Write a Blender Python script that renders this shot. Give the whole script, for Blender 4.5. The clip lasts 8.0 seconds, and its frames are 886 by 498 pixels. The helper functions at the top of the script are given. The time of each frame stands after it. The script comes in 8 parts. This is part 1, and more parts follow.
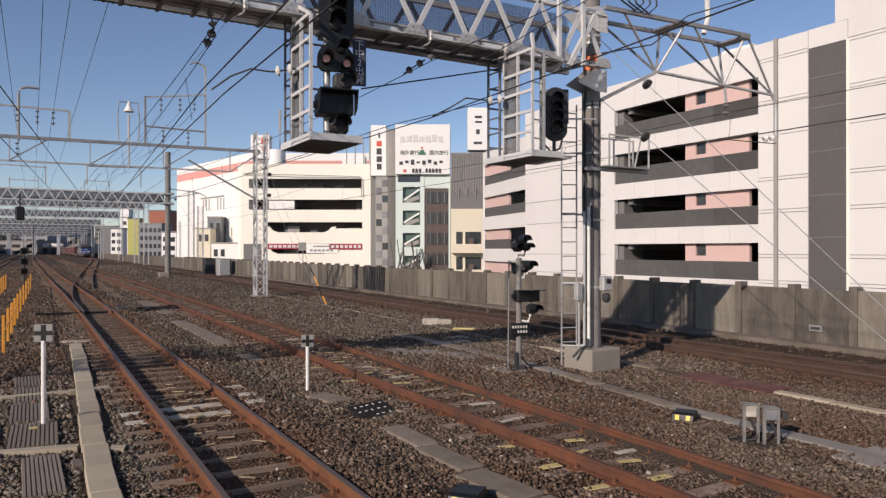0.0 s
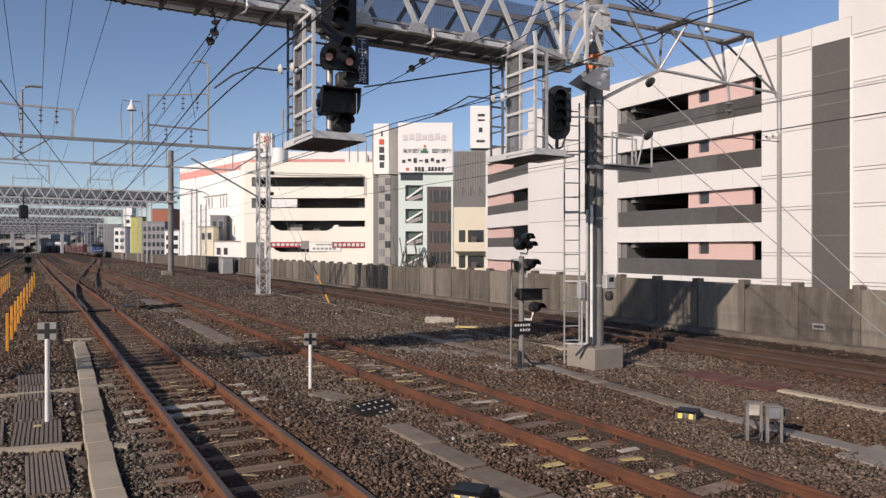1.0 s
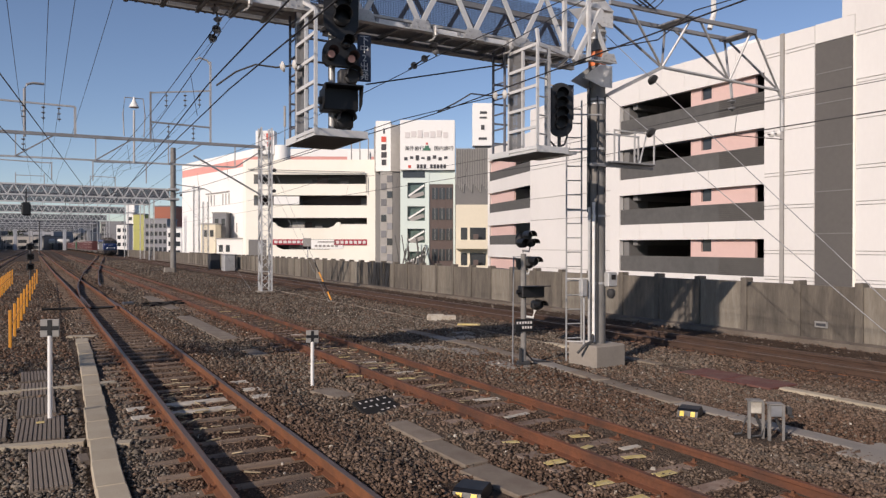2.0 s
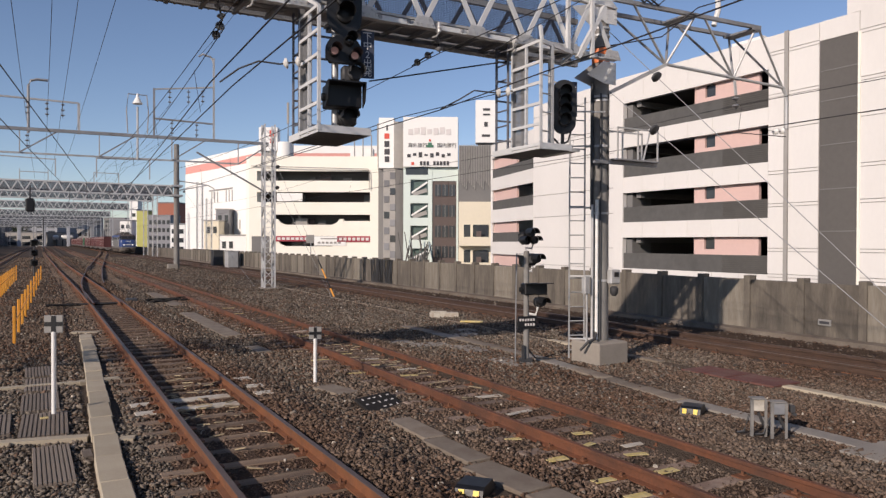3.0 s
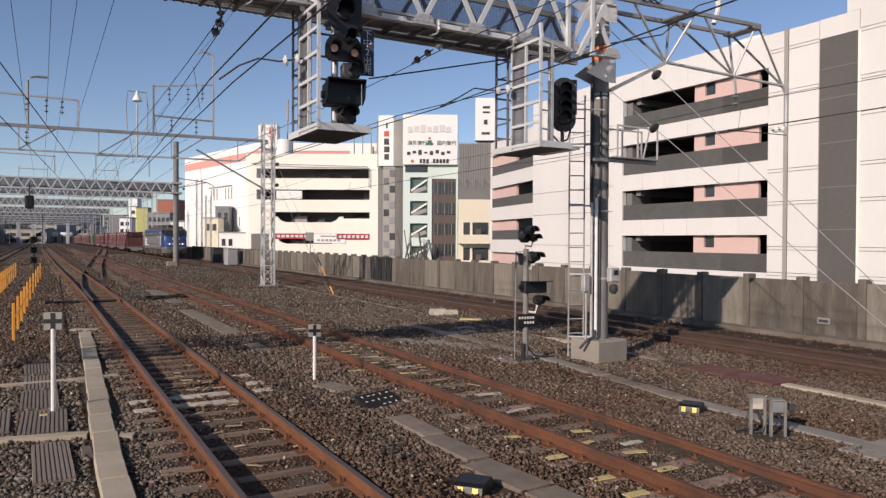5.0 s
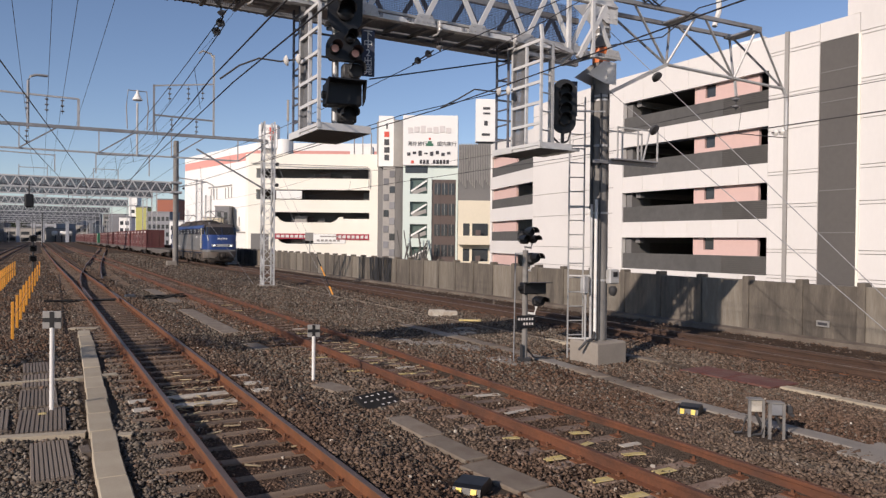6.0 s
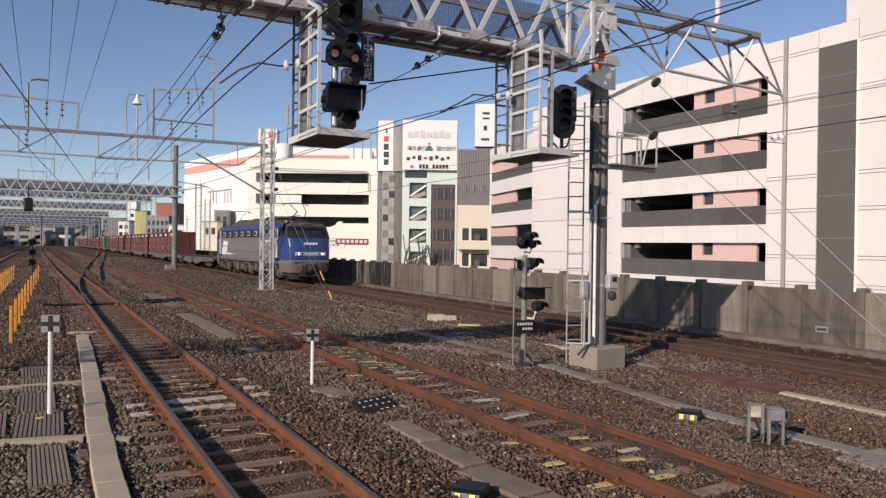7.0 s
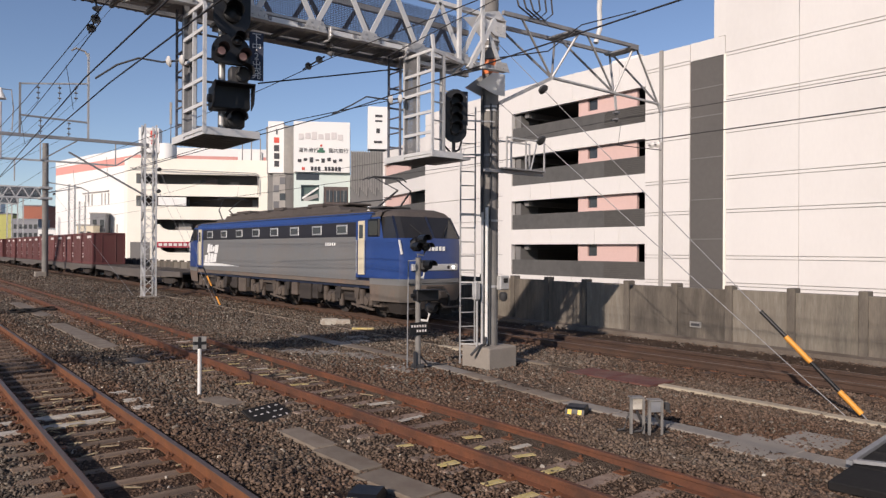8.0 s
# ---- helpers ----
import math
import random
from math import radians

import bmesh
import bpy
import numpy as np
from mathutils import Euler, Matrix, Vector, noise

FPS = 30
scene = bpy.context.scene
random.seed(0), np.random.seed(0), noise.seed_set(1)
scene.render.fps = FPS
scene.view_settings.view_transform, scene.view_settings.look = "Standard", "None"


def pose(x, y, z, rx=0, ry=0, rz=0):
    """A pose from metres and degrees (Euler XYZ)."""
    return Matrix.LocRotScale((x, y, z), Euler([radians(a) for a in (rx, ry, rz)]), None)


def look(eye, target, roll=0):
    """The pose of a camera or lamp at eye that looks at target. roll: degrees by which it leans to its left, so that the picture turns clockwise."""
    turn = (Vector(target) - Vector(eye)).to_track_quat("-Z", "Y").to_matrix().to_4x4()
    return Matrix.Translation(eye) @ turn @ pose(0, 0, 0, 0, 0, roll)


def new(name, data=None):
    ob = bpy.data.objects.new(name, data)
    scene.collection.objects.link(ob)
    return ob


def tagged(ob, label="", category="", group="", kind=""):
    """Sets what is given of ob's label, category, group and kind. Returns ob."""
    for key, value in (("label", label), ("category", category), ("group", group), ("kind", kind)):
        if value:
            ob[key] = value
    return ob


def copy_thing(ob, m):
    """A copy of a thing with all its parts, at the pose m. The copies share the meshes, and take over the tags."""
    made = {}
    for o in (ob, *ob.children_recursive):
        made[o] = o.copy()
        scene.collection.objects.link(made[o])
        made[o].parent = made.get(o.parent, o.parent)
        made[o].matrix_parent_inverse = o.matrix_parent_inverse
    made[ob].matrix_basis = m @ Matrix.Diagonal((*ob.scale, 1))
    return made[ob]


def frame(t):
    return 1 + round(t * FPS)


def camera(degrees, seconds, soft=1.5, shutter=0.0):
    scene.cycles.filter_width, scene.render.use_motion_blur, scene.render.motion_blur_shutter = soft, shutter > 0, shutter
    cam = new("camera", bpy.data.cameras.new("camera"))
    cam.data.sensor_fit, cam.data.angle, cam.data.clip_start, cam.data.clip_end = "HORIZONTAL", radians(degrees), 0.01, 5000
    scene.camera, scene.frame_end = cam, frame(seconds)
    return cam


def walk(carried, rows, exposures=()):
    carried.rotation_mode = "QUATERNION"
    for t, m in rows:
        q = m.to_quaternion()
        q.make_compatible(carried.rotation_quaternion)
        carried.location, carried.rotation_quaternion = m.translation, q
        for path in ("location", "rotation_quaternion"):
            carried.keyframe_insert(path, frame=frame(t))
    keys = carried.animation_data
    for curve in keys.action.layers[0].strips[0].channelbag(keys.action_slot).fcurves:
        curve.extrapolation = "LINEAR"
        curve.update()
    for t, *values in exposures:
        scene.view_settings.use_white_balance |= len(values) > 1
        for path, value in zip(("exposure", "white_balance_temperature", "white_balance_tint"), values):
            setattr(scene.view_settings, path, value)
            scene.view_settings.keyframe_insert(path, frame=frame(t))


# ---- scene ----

# ============ camera: hand-held on a platform end, it turns but hardly moves ============
cam = camera(64.0, 8.0, soft=1.35)
walk(cam, [
    (0.0, pose(0, 0, 2.3, 90.068, 0.000, -30.090)),
    (0.5, pose(0, 0, 2.3, 89.998, -0.024, -29.952)),
    (1.0, pose(0, 0, 2.3, 89.932, 0.010, -29.872)),
    (1.5, pose(0, 0, 2.3, 89.841, -0.012, -29.821)),
    (3.0, pose(0, 0, 2.3, 89.485, -0.176, -29.475)),
    (3.5, pose(0, 0, 2.3, 89.375, -0.238, -29.447)),
    (4.0, pose(0, 0, 2.3, 89.310, -0.275, -29.468)),
    (4.5, pose(0, 0, 2.3, 89.305, -0.257, -29.508)),
    (6.0, pose(0, 0, 2.3, 89.374, -0.584, -29.542)),
    (6.5, pose(0, 0, 2.3, 89.502, -0.912, -29.621)),
    (7.0, pose(0, 0, 2.3, 89.751, -0.713, -29.604)),
    (7.5, pose(0, 0, 2.3, 89.935, -0.639, -30.668)),
    (7.6, pose(0, 0, 2.3, 89.974, -0.568, -31.541)),
    (7.7, pose(0, 0, 2.3, 90.023, -0.495, -32.941)),
    (7.8, pose(0, 0, 2.3, 90.040, -0.421, -34.690)),
    (7.9, pose(0, 0, 2.3, 90.045, -0.351, -36.395)),
    (8.0, pose(0, 0, 2.3, 90.052, -0.276, -38.182)),
], exposures=[(0.0, -0.12, 6620, 19), (3.0, -0.07, 6620, 19), (8.0, -0.05, 6620, 19)])

# ============ world and sun ============
SUN_EL = 24.0
SUN_TO = Vector((-8.8, -3.7, 9.55 * math.tan(radians(SUN_EL)))).normalized()
world = bpy.data.worlds.new("sky")
scene.world = world
world.use_nodes = True
wn = world.node_tree
sky = wn.nodes.new("ShaderNodeTexSky")
sky.sky_type = "NISHITA"
sky.sun_disc = False
sky.sun_elevation = radians(SUN_EL)
sky.sun_rotation = math.atan2(SUN_TO.x, SUN_TO.y)
sky.altitude = 50
sky.air_density, sky.dust_density, sky.ozone_density = 0.85, 0.2, 2.3
wn.nodes["Background"].inputs["Strength"].default_value = 0.115
wn.links.new(sky.outputs["Color"], wn.nodes["Background"].inputs["Color"])
sun = new("sun", bpy.data.lights.new("sun", "SUN"))
sun.data.energy = 4.6
sun.data.angle = radians(0.53)
sun.data.color = (1.0, 0.91, 0.77)
sun.matrix_world = look(SUN_TO * 50, (0, 0, 0))


# ============ materials ============
def mat(name, col, rough=0.6, metal=0.0, var=0.18, fine=40.0, coarse=1.5, bump=0.25, tint=None, tint_amt=0.0,
        island=0.0, obj=0.0, stretch=(1, 1, 1), tint_scale=0.7, depth=0.01, spec=0.5):
    """Base colour varied at two scales, an optional stain colour, and fine relief."""
    m = bpy.data.materials.new(name)
    m.use_nodes = True
    nt = m.node_tree
    n, l = nt.nodes, nt.links
    b = n["Principled BSDF"]
    b.inputs["Roughness"].default_value = rough
    b.inputs["Metallic"].default_value = metal
    b.inputs["Specular IOR Level"].default_value = spec
    tc = n.new("ShaderNodeTexCoord")
    mp = n.new("ShaderNodeMapping")
    mp.inputs["Scale"].default_value = stretch
    l.new(tc.outputs["Object"], mp.inputs["Vector"])

    def nz(scale, detail=5.0):
        t = n.new("ShaderNodeTexNoise")
        t.inputs["Scale"].default_value = scale
        t.inputs["Detail"].default_value = detail
        t.inputs["Roughness"].default_value = 0.6
        l.new(mp.outputs["Vector"], t.inputs["Vector"])
        return t.outputs["Fac"]

    def maths(op, a, c, clamp=False):
        t = n.new("ShaderNodeMath")
        t.operation, t.use_clamp = op, clamp
        for k, v in enumerate((a, c)):
            if isinstance(v, (int, float)):
                t.inputs[k].default_value = v
            else:
                l.new(v, t.inputs[k])
        return t.outputs[0]

    f1, f2 = nz(fine), nz(coarse)
    s = maths("ADD", maths("MULTIPLY", maths("SUBTRACT", f1, 0.5), 2.2 * var), maths("MULTIPLY", maths("SUBTRACT", f2, 0.5), 2.6 * var))
    if island:
        g = n.new("ShaderNodeNewGeometry")
        s = maths("ADD", s, maths("MULTIPLY", maths("SUBTRACT", g.outputs["Random Per Island"], 0.5), 2 * island))
    if obj:
        o = n.new("ShaderNodeObjectInfo")
        s = maths("ADD", s, maths("MULTIPLY", maths("SUBTRACT", o.outputs["Random"], 0.5), 2 * obj))
    gain = maths("ADD", s, 1.0)
    base = n.new("ShaderNodeRGB")
    base.outputs[0].default_value = (*col, 1)
    src = base.outputs[0]
    if tint:
        mx = n.new("ShaderNodeMix")
        mx.data_type = "RGBA"
        mx.inputs["B"].default_value = (*tint, 1)
        l.new(src, mx.inputs["A"])
        st = nz(tint_scale, 8.0)
        k = maths("MULTIPLY", maths("SUBTRACT", st, 0.5 - 0.25 * tint_amt), 4.0, True)
        l.new(maths("MULTIPLY", k, min(1.0, tint_amt + 0.2)), mx.inputs["Factor"])
        src = mx.outputs["Result"]
    hs = n.new("ShaderNodeHueSaturation")
    l.new(src, hs.inputs["Color"])
    l.new(gain, hs.inputs["Value"])
    l.new(hs.outputs["Color"], b.inputs["Base Color"])
    l.new(maths("ADD", maths("MULTIPLY", maths("SUBTRACT", f2, 0.5), 0.3), rough, True), b.inputs["Roughness"])
    if bump:
        bp = n.new("ShaderNodeBump")
        bp.inputs["Strength"].default_value = bump
        bp.inputs["Distance"].default_value = depth
        l.new(f1, bp.inputs["Height"])
        l.new(bp.outputs["Normal"], b.inputs["Normal"])
    return m


def glow(name, col, power):
    m = bpy.data.materials.new(name)
    m.use_nodes = True
    b = m.node_tree.nodes["Principled BSDF"]
    b.inputs["Base Color"].default_value = (*col, 1)
    b.inputs["Emission Color"].default_value = (*col, 1)
    b.inputs["Emission Strength"].default_value = power
    return m


M_BALLAST = mat("ballast_bed", (0.104, 0.080, 0.062), 0.95, spec=0.08, var=0.4, fine=26, coarse=0.5, bump=1.0, tint=(0.075, 0.056, 0.043), tint_amt=0.5, tint_scale=0.35, depth=0.05)
M_BED = mat("brake_dust_ballast", (0.080, 0.052, 0.036), 0.95, spec=0.08, var=0.45, fine=22, coarse=0.8, bump=1.0, tint=(0.085, 0.06, 0.042), tint_amt=0.4, tint_scale=0.8, depth=0.05)
M_RUSTBED = mat("rust_stained_ballast", (0.078, 0.048, 0.033), 0.95, spec=0.08, var=0.4, fine=26, coarse=0.6, bump=1.0, tint=(0.10, 0.078, 0.06), tint_amt=0.35, tint_scale=0.5, depth=0.05)
M_STONE = mat("ballast_stone", (0.120, 0.074, 0.051), 0.9, spec=0.12, var=0.2, fine=60, coarse=0.45, bump=0.4, island=0.5, tint=(0.17, 0.138, 0.108), tint_amt=0.45, tint_scale=0.3)
M_STONE_GREY = mat("ballast_stone_grey", (0.150, 0.127, 0.102), 0.9, spec=0.15, var=0.2, fine=60, coarse=0.8, bump=0.4, island=0.62, tint=(0.10, 0.075, 0.06), tint_amt=0.3)
M_CITY = mat("city_ground", (0.12, 0.12, 0.125), 0.9, var=0.3, fine=0.4, coarse=0.03, bump=0.0)
M_RUST_DARK = mat("dark_rusty_rail", (0.145, 0.053, 0.025), 0.8, 0.1, var=0.35, fine=30, coarse=1.2, bump=0.5, tint=(0.055, 0.030, 0.022), tint_amt=0.5, tint_scale=2.0, depth=0.005)
M_RUST = mat("rusty_rail", (0.190, 0.073, 0.030), 0.75, 0.15, var=0.3, fine=30, coarse=1.2, bump=0.4, tint=(0.075, 0.038, 0.025), tint_amt=0.4, tint_scale=2.5, depth=0.004)
M_RUST_DEEP = mat("deep_brown_rail", (0.078, 0.043, 0.028), 0.8, 0.1, var=0.3, fine=30, coarse=1.2, bump=0.5, tint=(0.045, 0.028, 0.02), tint_amt=0.4, tint_scale=2.0, depth=0.005)
M_RAILTOP = mat("worn_rail_head", (0.15, 0.10, 0.075), 0.5, 0.5, var=0.2, fine=40, coarse=0.8, bump=0.1, stretch=(1, 0.1, 1))
M_BRIGHT = mat("polished_rail_head", (0.15, 0.105, 0.08), 0.4, 0.7, var=0.15, fine=40, coarse=0.8, bump=0.05, stretch=(1, 0.1, 1))
M_WOOD = mat("sleeper_wood", (0.135, 0.088, 0.058), 0.9, var=0.35, fine=14, coarse=2.0, bump=0.7, obj=0.25, stretch=(0.25, 3, 3), tint=(0.22, 0.16, 0.11), tint_amt=0.4, depth=0.02)
M_PCSLEEPER = mat("sleeper_concrete", (0.27, 0.21, 0.165), 0.9, var=0.2, fine=40, coarse=2.5, bump=0.4, obj=0.3, tint=(0.15, 0.09, 0.06), tint_amt=0.6, tint_scale=3)
M_PALE = mat("pale_dusty_concrete", (0.52, 0.48, 0.41), 0.9, var=0.2, fine=30, coarse=3, bump=0.3, tint=(0.25, 0.18, 0.12), tint_amt=0.4, tint_scale=4)
M_YMARK = mat("faded_yellow_paint", (0.60, 0.46, 0.16), 0.8, var=0.3, fine=25, coarse=6, bump=0.3, tint=(0.35, 0.3, 0.22), tint_amt=0.4, tint_scale=9)
M_CONC = mat("weathered_concrete", (0.27, 0.24, 0.205), 0.9, var=0.16, fine=35, coarse=1.0, bump=0.35, tint=(0.19, 0.165, 0.14), tint_amt=0.4, tint_scale=1.1)
M_WALL = mat("streaked_concrete_wall", (0.150, 0.129, 0.104), 0.92, var=0.30, fine=18, coarse=0.9, bump=0.4, stretch=(1, 1.6, 0.32), obj=0.10, tint=(0.066, 0.057, 0.048), tint_amt=0.6, tint_scale=1.6)
M_WALL_LIME = mat("lime_streaked_wall", (0.155, 0.135, 0.108), 0.92, var=0.34, fine=18, coarse=0.9, bump=0.4, stretch=(1, 2.2, 0.3), obj=0.12, tint=(0.27, 0.25, 0.21), tint_amt=0.22, tint_scale=2.6)
M_WALLFOOT = mat("dusty_wall_foot", (0.105, 0.082, 0.064), 0.92, var=0.3, fine=25, coarse=1.2, bump=0.4, tint=(0.19, 0.165, 0.135), tint_amt=0.3, tint_scale=1.3)
M_SLAB = mat("trough_lid_concrete", (0.40, 0.34, 0.25), 0.9, var=0.16, fine=50, coarse=2.0, bump=0.4, obj=0.12, tint=(0.27, 0.22, 0.16), tint_amt=0.4, tint_scale=2.0)
M_OLDSLAB = mat("old_trough_lid", (0.225, 0.185, 0.142), 0.92, var=0.2, fine=40, coarse=2.0, bump=0.5, obj=0.15, tint=(0.125, 0.09, 0.066), tint_amt=0.5, tint_scale=2.5)
M_SPLINTER = mat("pale_split_wood", (0.42, 0.34, 0.21), 0.85, var=0.3, fine=20, coarse=5, bump=0.3, tint=(0.22, 0.15, 0.09), tint_amt=0.45, tint_scale=3)
M_RUBBER = mat("ribbed_rubber_mat", (0.19, 0.152, 0.12), 0.9, var=0.2, fine=40, coarse=3, bump=0.4, obj=0.15)
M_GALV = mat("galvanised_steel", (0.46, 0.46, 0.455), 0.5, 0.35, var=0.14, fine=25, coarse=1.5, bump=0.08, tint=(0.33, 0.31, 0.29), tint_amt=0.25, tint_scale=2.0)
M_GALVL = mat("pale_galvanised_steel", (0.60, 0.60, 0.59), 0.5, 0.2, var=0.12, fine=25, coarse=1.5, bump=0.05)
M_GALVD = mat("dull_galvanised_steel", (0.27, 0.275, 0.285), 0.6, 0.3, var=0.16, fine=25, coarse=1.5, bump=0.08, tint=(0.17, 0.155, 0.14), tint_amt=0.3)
M_POLE = mat("weathered_concrete_pole", (0.225, 0.215, 0.20), 0.85, var=0.16, fine=25, coarse=1.4, bump=0.2, tint=(0.13, 0.12, 0.11), tint_amt=0.5, tint_scale=2, stretch=(1, 1, 0.4))
M_NAVY = mat("dark_mesh_wire", (0.045, 0.055, 0.085), 0.7, 0.2, var=0.2, fine=20, coarse=1, bump=0)
# steel of the cages' back parts, with their shade put into the colour
M_SHADESTEEL = mat("shaded_blue_grey_steel", (0.16, 0.165, 0.19), 0.6, 0.3, var=0.15, fine=20, coarse=1.5, bump=0.05)
M_FARMESH = mat("far_grey_mesh", (0.12, 0.125, 0.14), 0.7, 0.2, var=0.15, fine=4, coarse=0.5, bump=0)
M_BLACK = mat("black_signal_paint", (0.006, 0.006, 0.007), 0.5, var=0.25, fine=30, coarse=4, bump=0.05)
M_DARK = mat("dark_painted_steel", (0.05, 0.05, 0.052), 0.6, 0.2, var=0.25, fine=25, coarse=2, bump=0.1)
M_WHITE = mat("white_paint", (0.72, 0.71, 0.68), 0.6, var=0.07, fine=25, coarse=3, bump=0.05, tint=(0.45, 0.41, 0.36), tint_amt=0.15, tint_scale=5)
M_SIGNGREY = mat("grey_sign_plate", (0.25, 0.24, 0.225), 0.7, var=0.1, fine=25, coarse=6, bump=0.05)
M_ORANGE = mat("yellow_orange_paint", (0.72, 0.31, 0.035), 0.55, var=0.15, fine=20, coarse=3, bump=0.08, tint=(0.45, 0.2, 0.05), tint_amt=0.2)
M_YELLOW = mat("bright_yellow_paint", (0.85, 0.58, 0.05), 0.5, var=0.08, fine=20, coarse=3, bump=0.05)
M_REDMAT = mat("faded_red_paint", (0.115, 0.036, 0.028), 0.9, var=0.3, fine=25, coarse=2, bump=0.5, tint=(0.14, 0.10, 0.08), tint_amt=0.35, tint_scale=3)
M_ORBAND = mat("orange_band", (0.62, 0.16, 0.045), 0.6, var=0.15, fine=20, coarse=3, bump=0.05)
M_WIRE = mat("tarnished_copper_wire", (0.035, 0.033, 0.034), 0.55, 0.4, var=0.15, fine=10, coarse=1, bump=0)
M_PORC = mat("porcelain", (0.62, 0.60, 0.57), 0.25, var=0.08, fine=20, coarse=3, bump=0)
M_BROWNPORC = mat("grey_insulator", (0.20, 0.20, 0.21), 0.35, var=0.12, fine=20, coarse=3, bump=0)
# near-black; on the crossing deck it also stands for a cast roof shadow
M_DECK = mat("dark_rubber_deck", (0.022, 0.021, 0.021), 0.9, spec=0.1, var=0.3, fine=25, coarse=2, bump=0.2)
M_LENS = mat("dark_signal_lens", (0.02, 0.015, 0.015), 0.15, var=0.1, bump=0)
M_DIMRED = glow("dim_lens_pink", (0.60, 0.36, 0.32), 0.12)
# buildings
M_BWHITE = mat("white_wall_panel", (0.66, 0.635, 0.605), 0.75, var=0.035, fine=6, coarse=0.25, bump=0.04, stretch=(1, 1, 0.5), tint=(0.55, 0.52, 0.49), tint_amt=0.12, tint_scale=0.2, obj=0.015)
M_GROOVE = mat("panel_joint", (0.36, 0.34, 0.32), 0.8, var=0.1, bump=0)
M_PINK = mat("pink_wall", (0.60, 0.415, 0.375), 0.8, var=0.05, fine=6, coarse=0.4, bump=0.03)
M_LOUVRE = mat("grey_louvre", (0.098, 0.090, 0.083), 0.7, var=0.12, fine=4, coarse=0.4, bump=0.05)
M_PARAPET = mat("dark_parapet_mesh", (0.085, 0.082, 0.078), 0.75, var=0.25, fine=3, coarse=0.5, bump=0.05)
# dark grey: shade inside the open storeys is put into the colour
M_INSIDE = mat("shaded_car_park_inside", (0.10, 0.095, 0.09), 0.9, var=0.2, fine=2, coarse=0.3, bump=0)
M_CREAM = mat("cream_wall", (0.82, 0.785, 0.69), 0.8, var=0.03, fine=4, coarse=0.15, bump=0.02, tint=(0.62, 0.56, 0.45), tint_amt=0.1, tint_scale=0.15)
M_BWHITE2 = mat("bright_white_wall", (0.78, 0.77, 0.74), 0.8, var=0.03, fine=4, coarse=0.15, bump=0.02)
M_REDBAND = mat("faded_red_band", (0.66, 0.31, 0.27), 0.8, var=0.08, fine=3, coarse=0.2, bump=0)
M_MINT = mat("pale_mint_wall", (0.60, 0.68, 0.63), 0.75, var=0.04, fine=4, coarse=0.3, bump=0)
M_BROWNTILE = mat("brown_tile_wall", (0.095, 0.068, 0.06), 0.6, var=0.1, fine=6, coarse=0.4, bump=0.05)
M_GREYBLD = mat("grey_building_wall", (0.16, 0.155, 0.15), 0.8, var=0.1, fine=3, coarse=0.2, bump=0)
M_TOWERGREY = mat("grey_stair_tower", (0.30, 0.285, 0.265), 0.7, var=0.15, fine=2, coarse=0.2, bump=0)
M_BEIGE = mat("beige_wall", (0.70, 0.63, 0.49), 0.8, var=0.05, fine=4, coarse=0.3, bump=0)
M_OLIVE = mat("yellow_green_wall", (0.42, 0.41, 0.13), 0.8, var=0.08, fine=2, coarse=0.2, bump=0)
M_TERRA = mat("terracotta_wall", (0.34, 0.12, 0.075), 0.8, var=0.1, fine=2, coarse=0.2, bump=0)
M_FARGREY = mat("far_grey_wall", (0.19, 0.19, 0.20), 0.85, var=0.12, fine=1, coarse=0.1, bump=0, obj=0.35)
# paled grey: distance haze is mixed into the wall colour
M_HAZETOWN = mat("hazy_town_wall", (0.34, 0.35, 0.37), 0.85, var=0.12, fine=1, coarse=0.1, bump=0, obj=0.3)
M_LEAF = mat("dark_foliage", (0.045, 0.06, 0.03), 0.8, var=0.3, fine=3, coarse=0.6, bump=0, island=0.4)
M_GLASS = mat("window_glass", (0.045, 0.05, 0.055), 0.12, var=0.2, fine=2, coarse=0.5, bump=0)
M_GLASSG = mat("greenish_glass", (0.09, 0.13, 0.115), 0.15, var=0.3, fine=2, coarse=0.6, bump=0)
M_BANNER = mat("maroon_banner", (0.34, 0.035, 0.055), 0.7, var=0.08, fine=3, coarse=0.5, bump=0)
M_INK = mat("dark_lettering", (0.05, 0.05, 0.055), 0.7, var=0.1, bump=0)
M_PALEINK = mat("pale_lettering", (0.62, 0.58, 0.56), 0.7, var=0.1, bump=0)
M_REDINK = mat("red_lettering", (0.62, 0.09, 0.06), 0.7, var=0.1, bump=0)
M_GREENINK = mat("dark_green_mark", (0.05, 0.16, 0.10), 0.7, var=0.1, bump=0)
# train
M_BLUE = mat("locomotive_blue", (0.016, 0.048, 0.185), 0.35, var=0.08, fine=8, coarse=0.8, bump=0.02, tint=(0.035, 0.07, 0.22), tint_amt=0.25, tint_scale=1.0)
M_BAND = mat("blackish_window_band", (0.018, 0.017, 0.022), 0.5, var=0.15, fine=8, coarse=0.8, bump=0.02)
M_DBLUE = mat("locomotive_dark_blue", (0.014, 0.020, 0.042), 0.4, var=0.12, fine=8, coarse=0.8, bump=0.02)
M_TGREY = mat("locomotive_grey", (0.152, 0.155, 0.156), 0.5, var=0.08, fine=10, coarse=0.7, bump=0.02, tint=(0.17, 0.15, 0.135), tint_amt=0.3, tint_scale=0.8, stretch=(1, 1, 0.5))
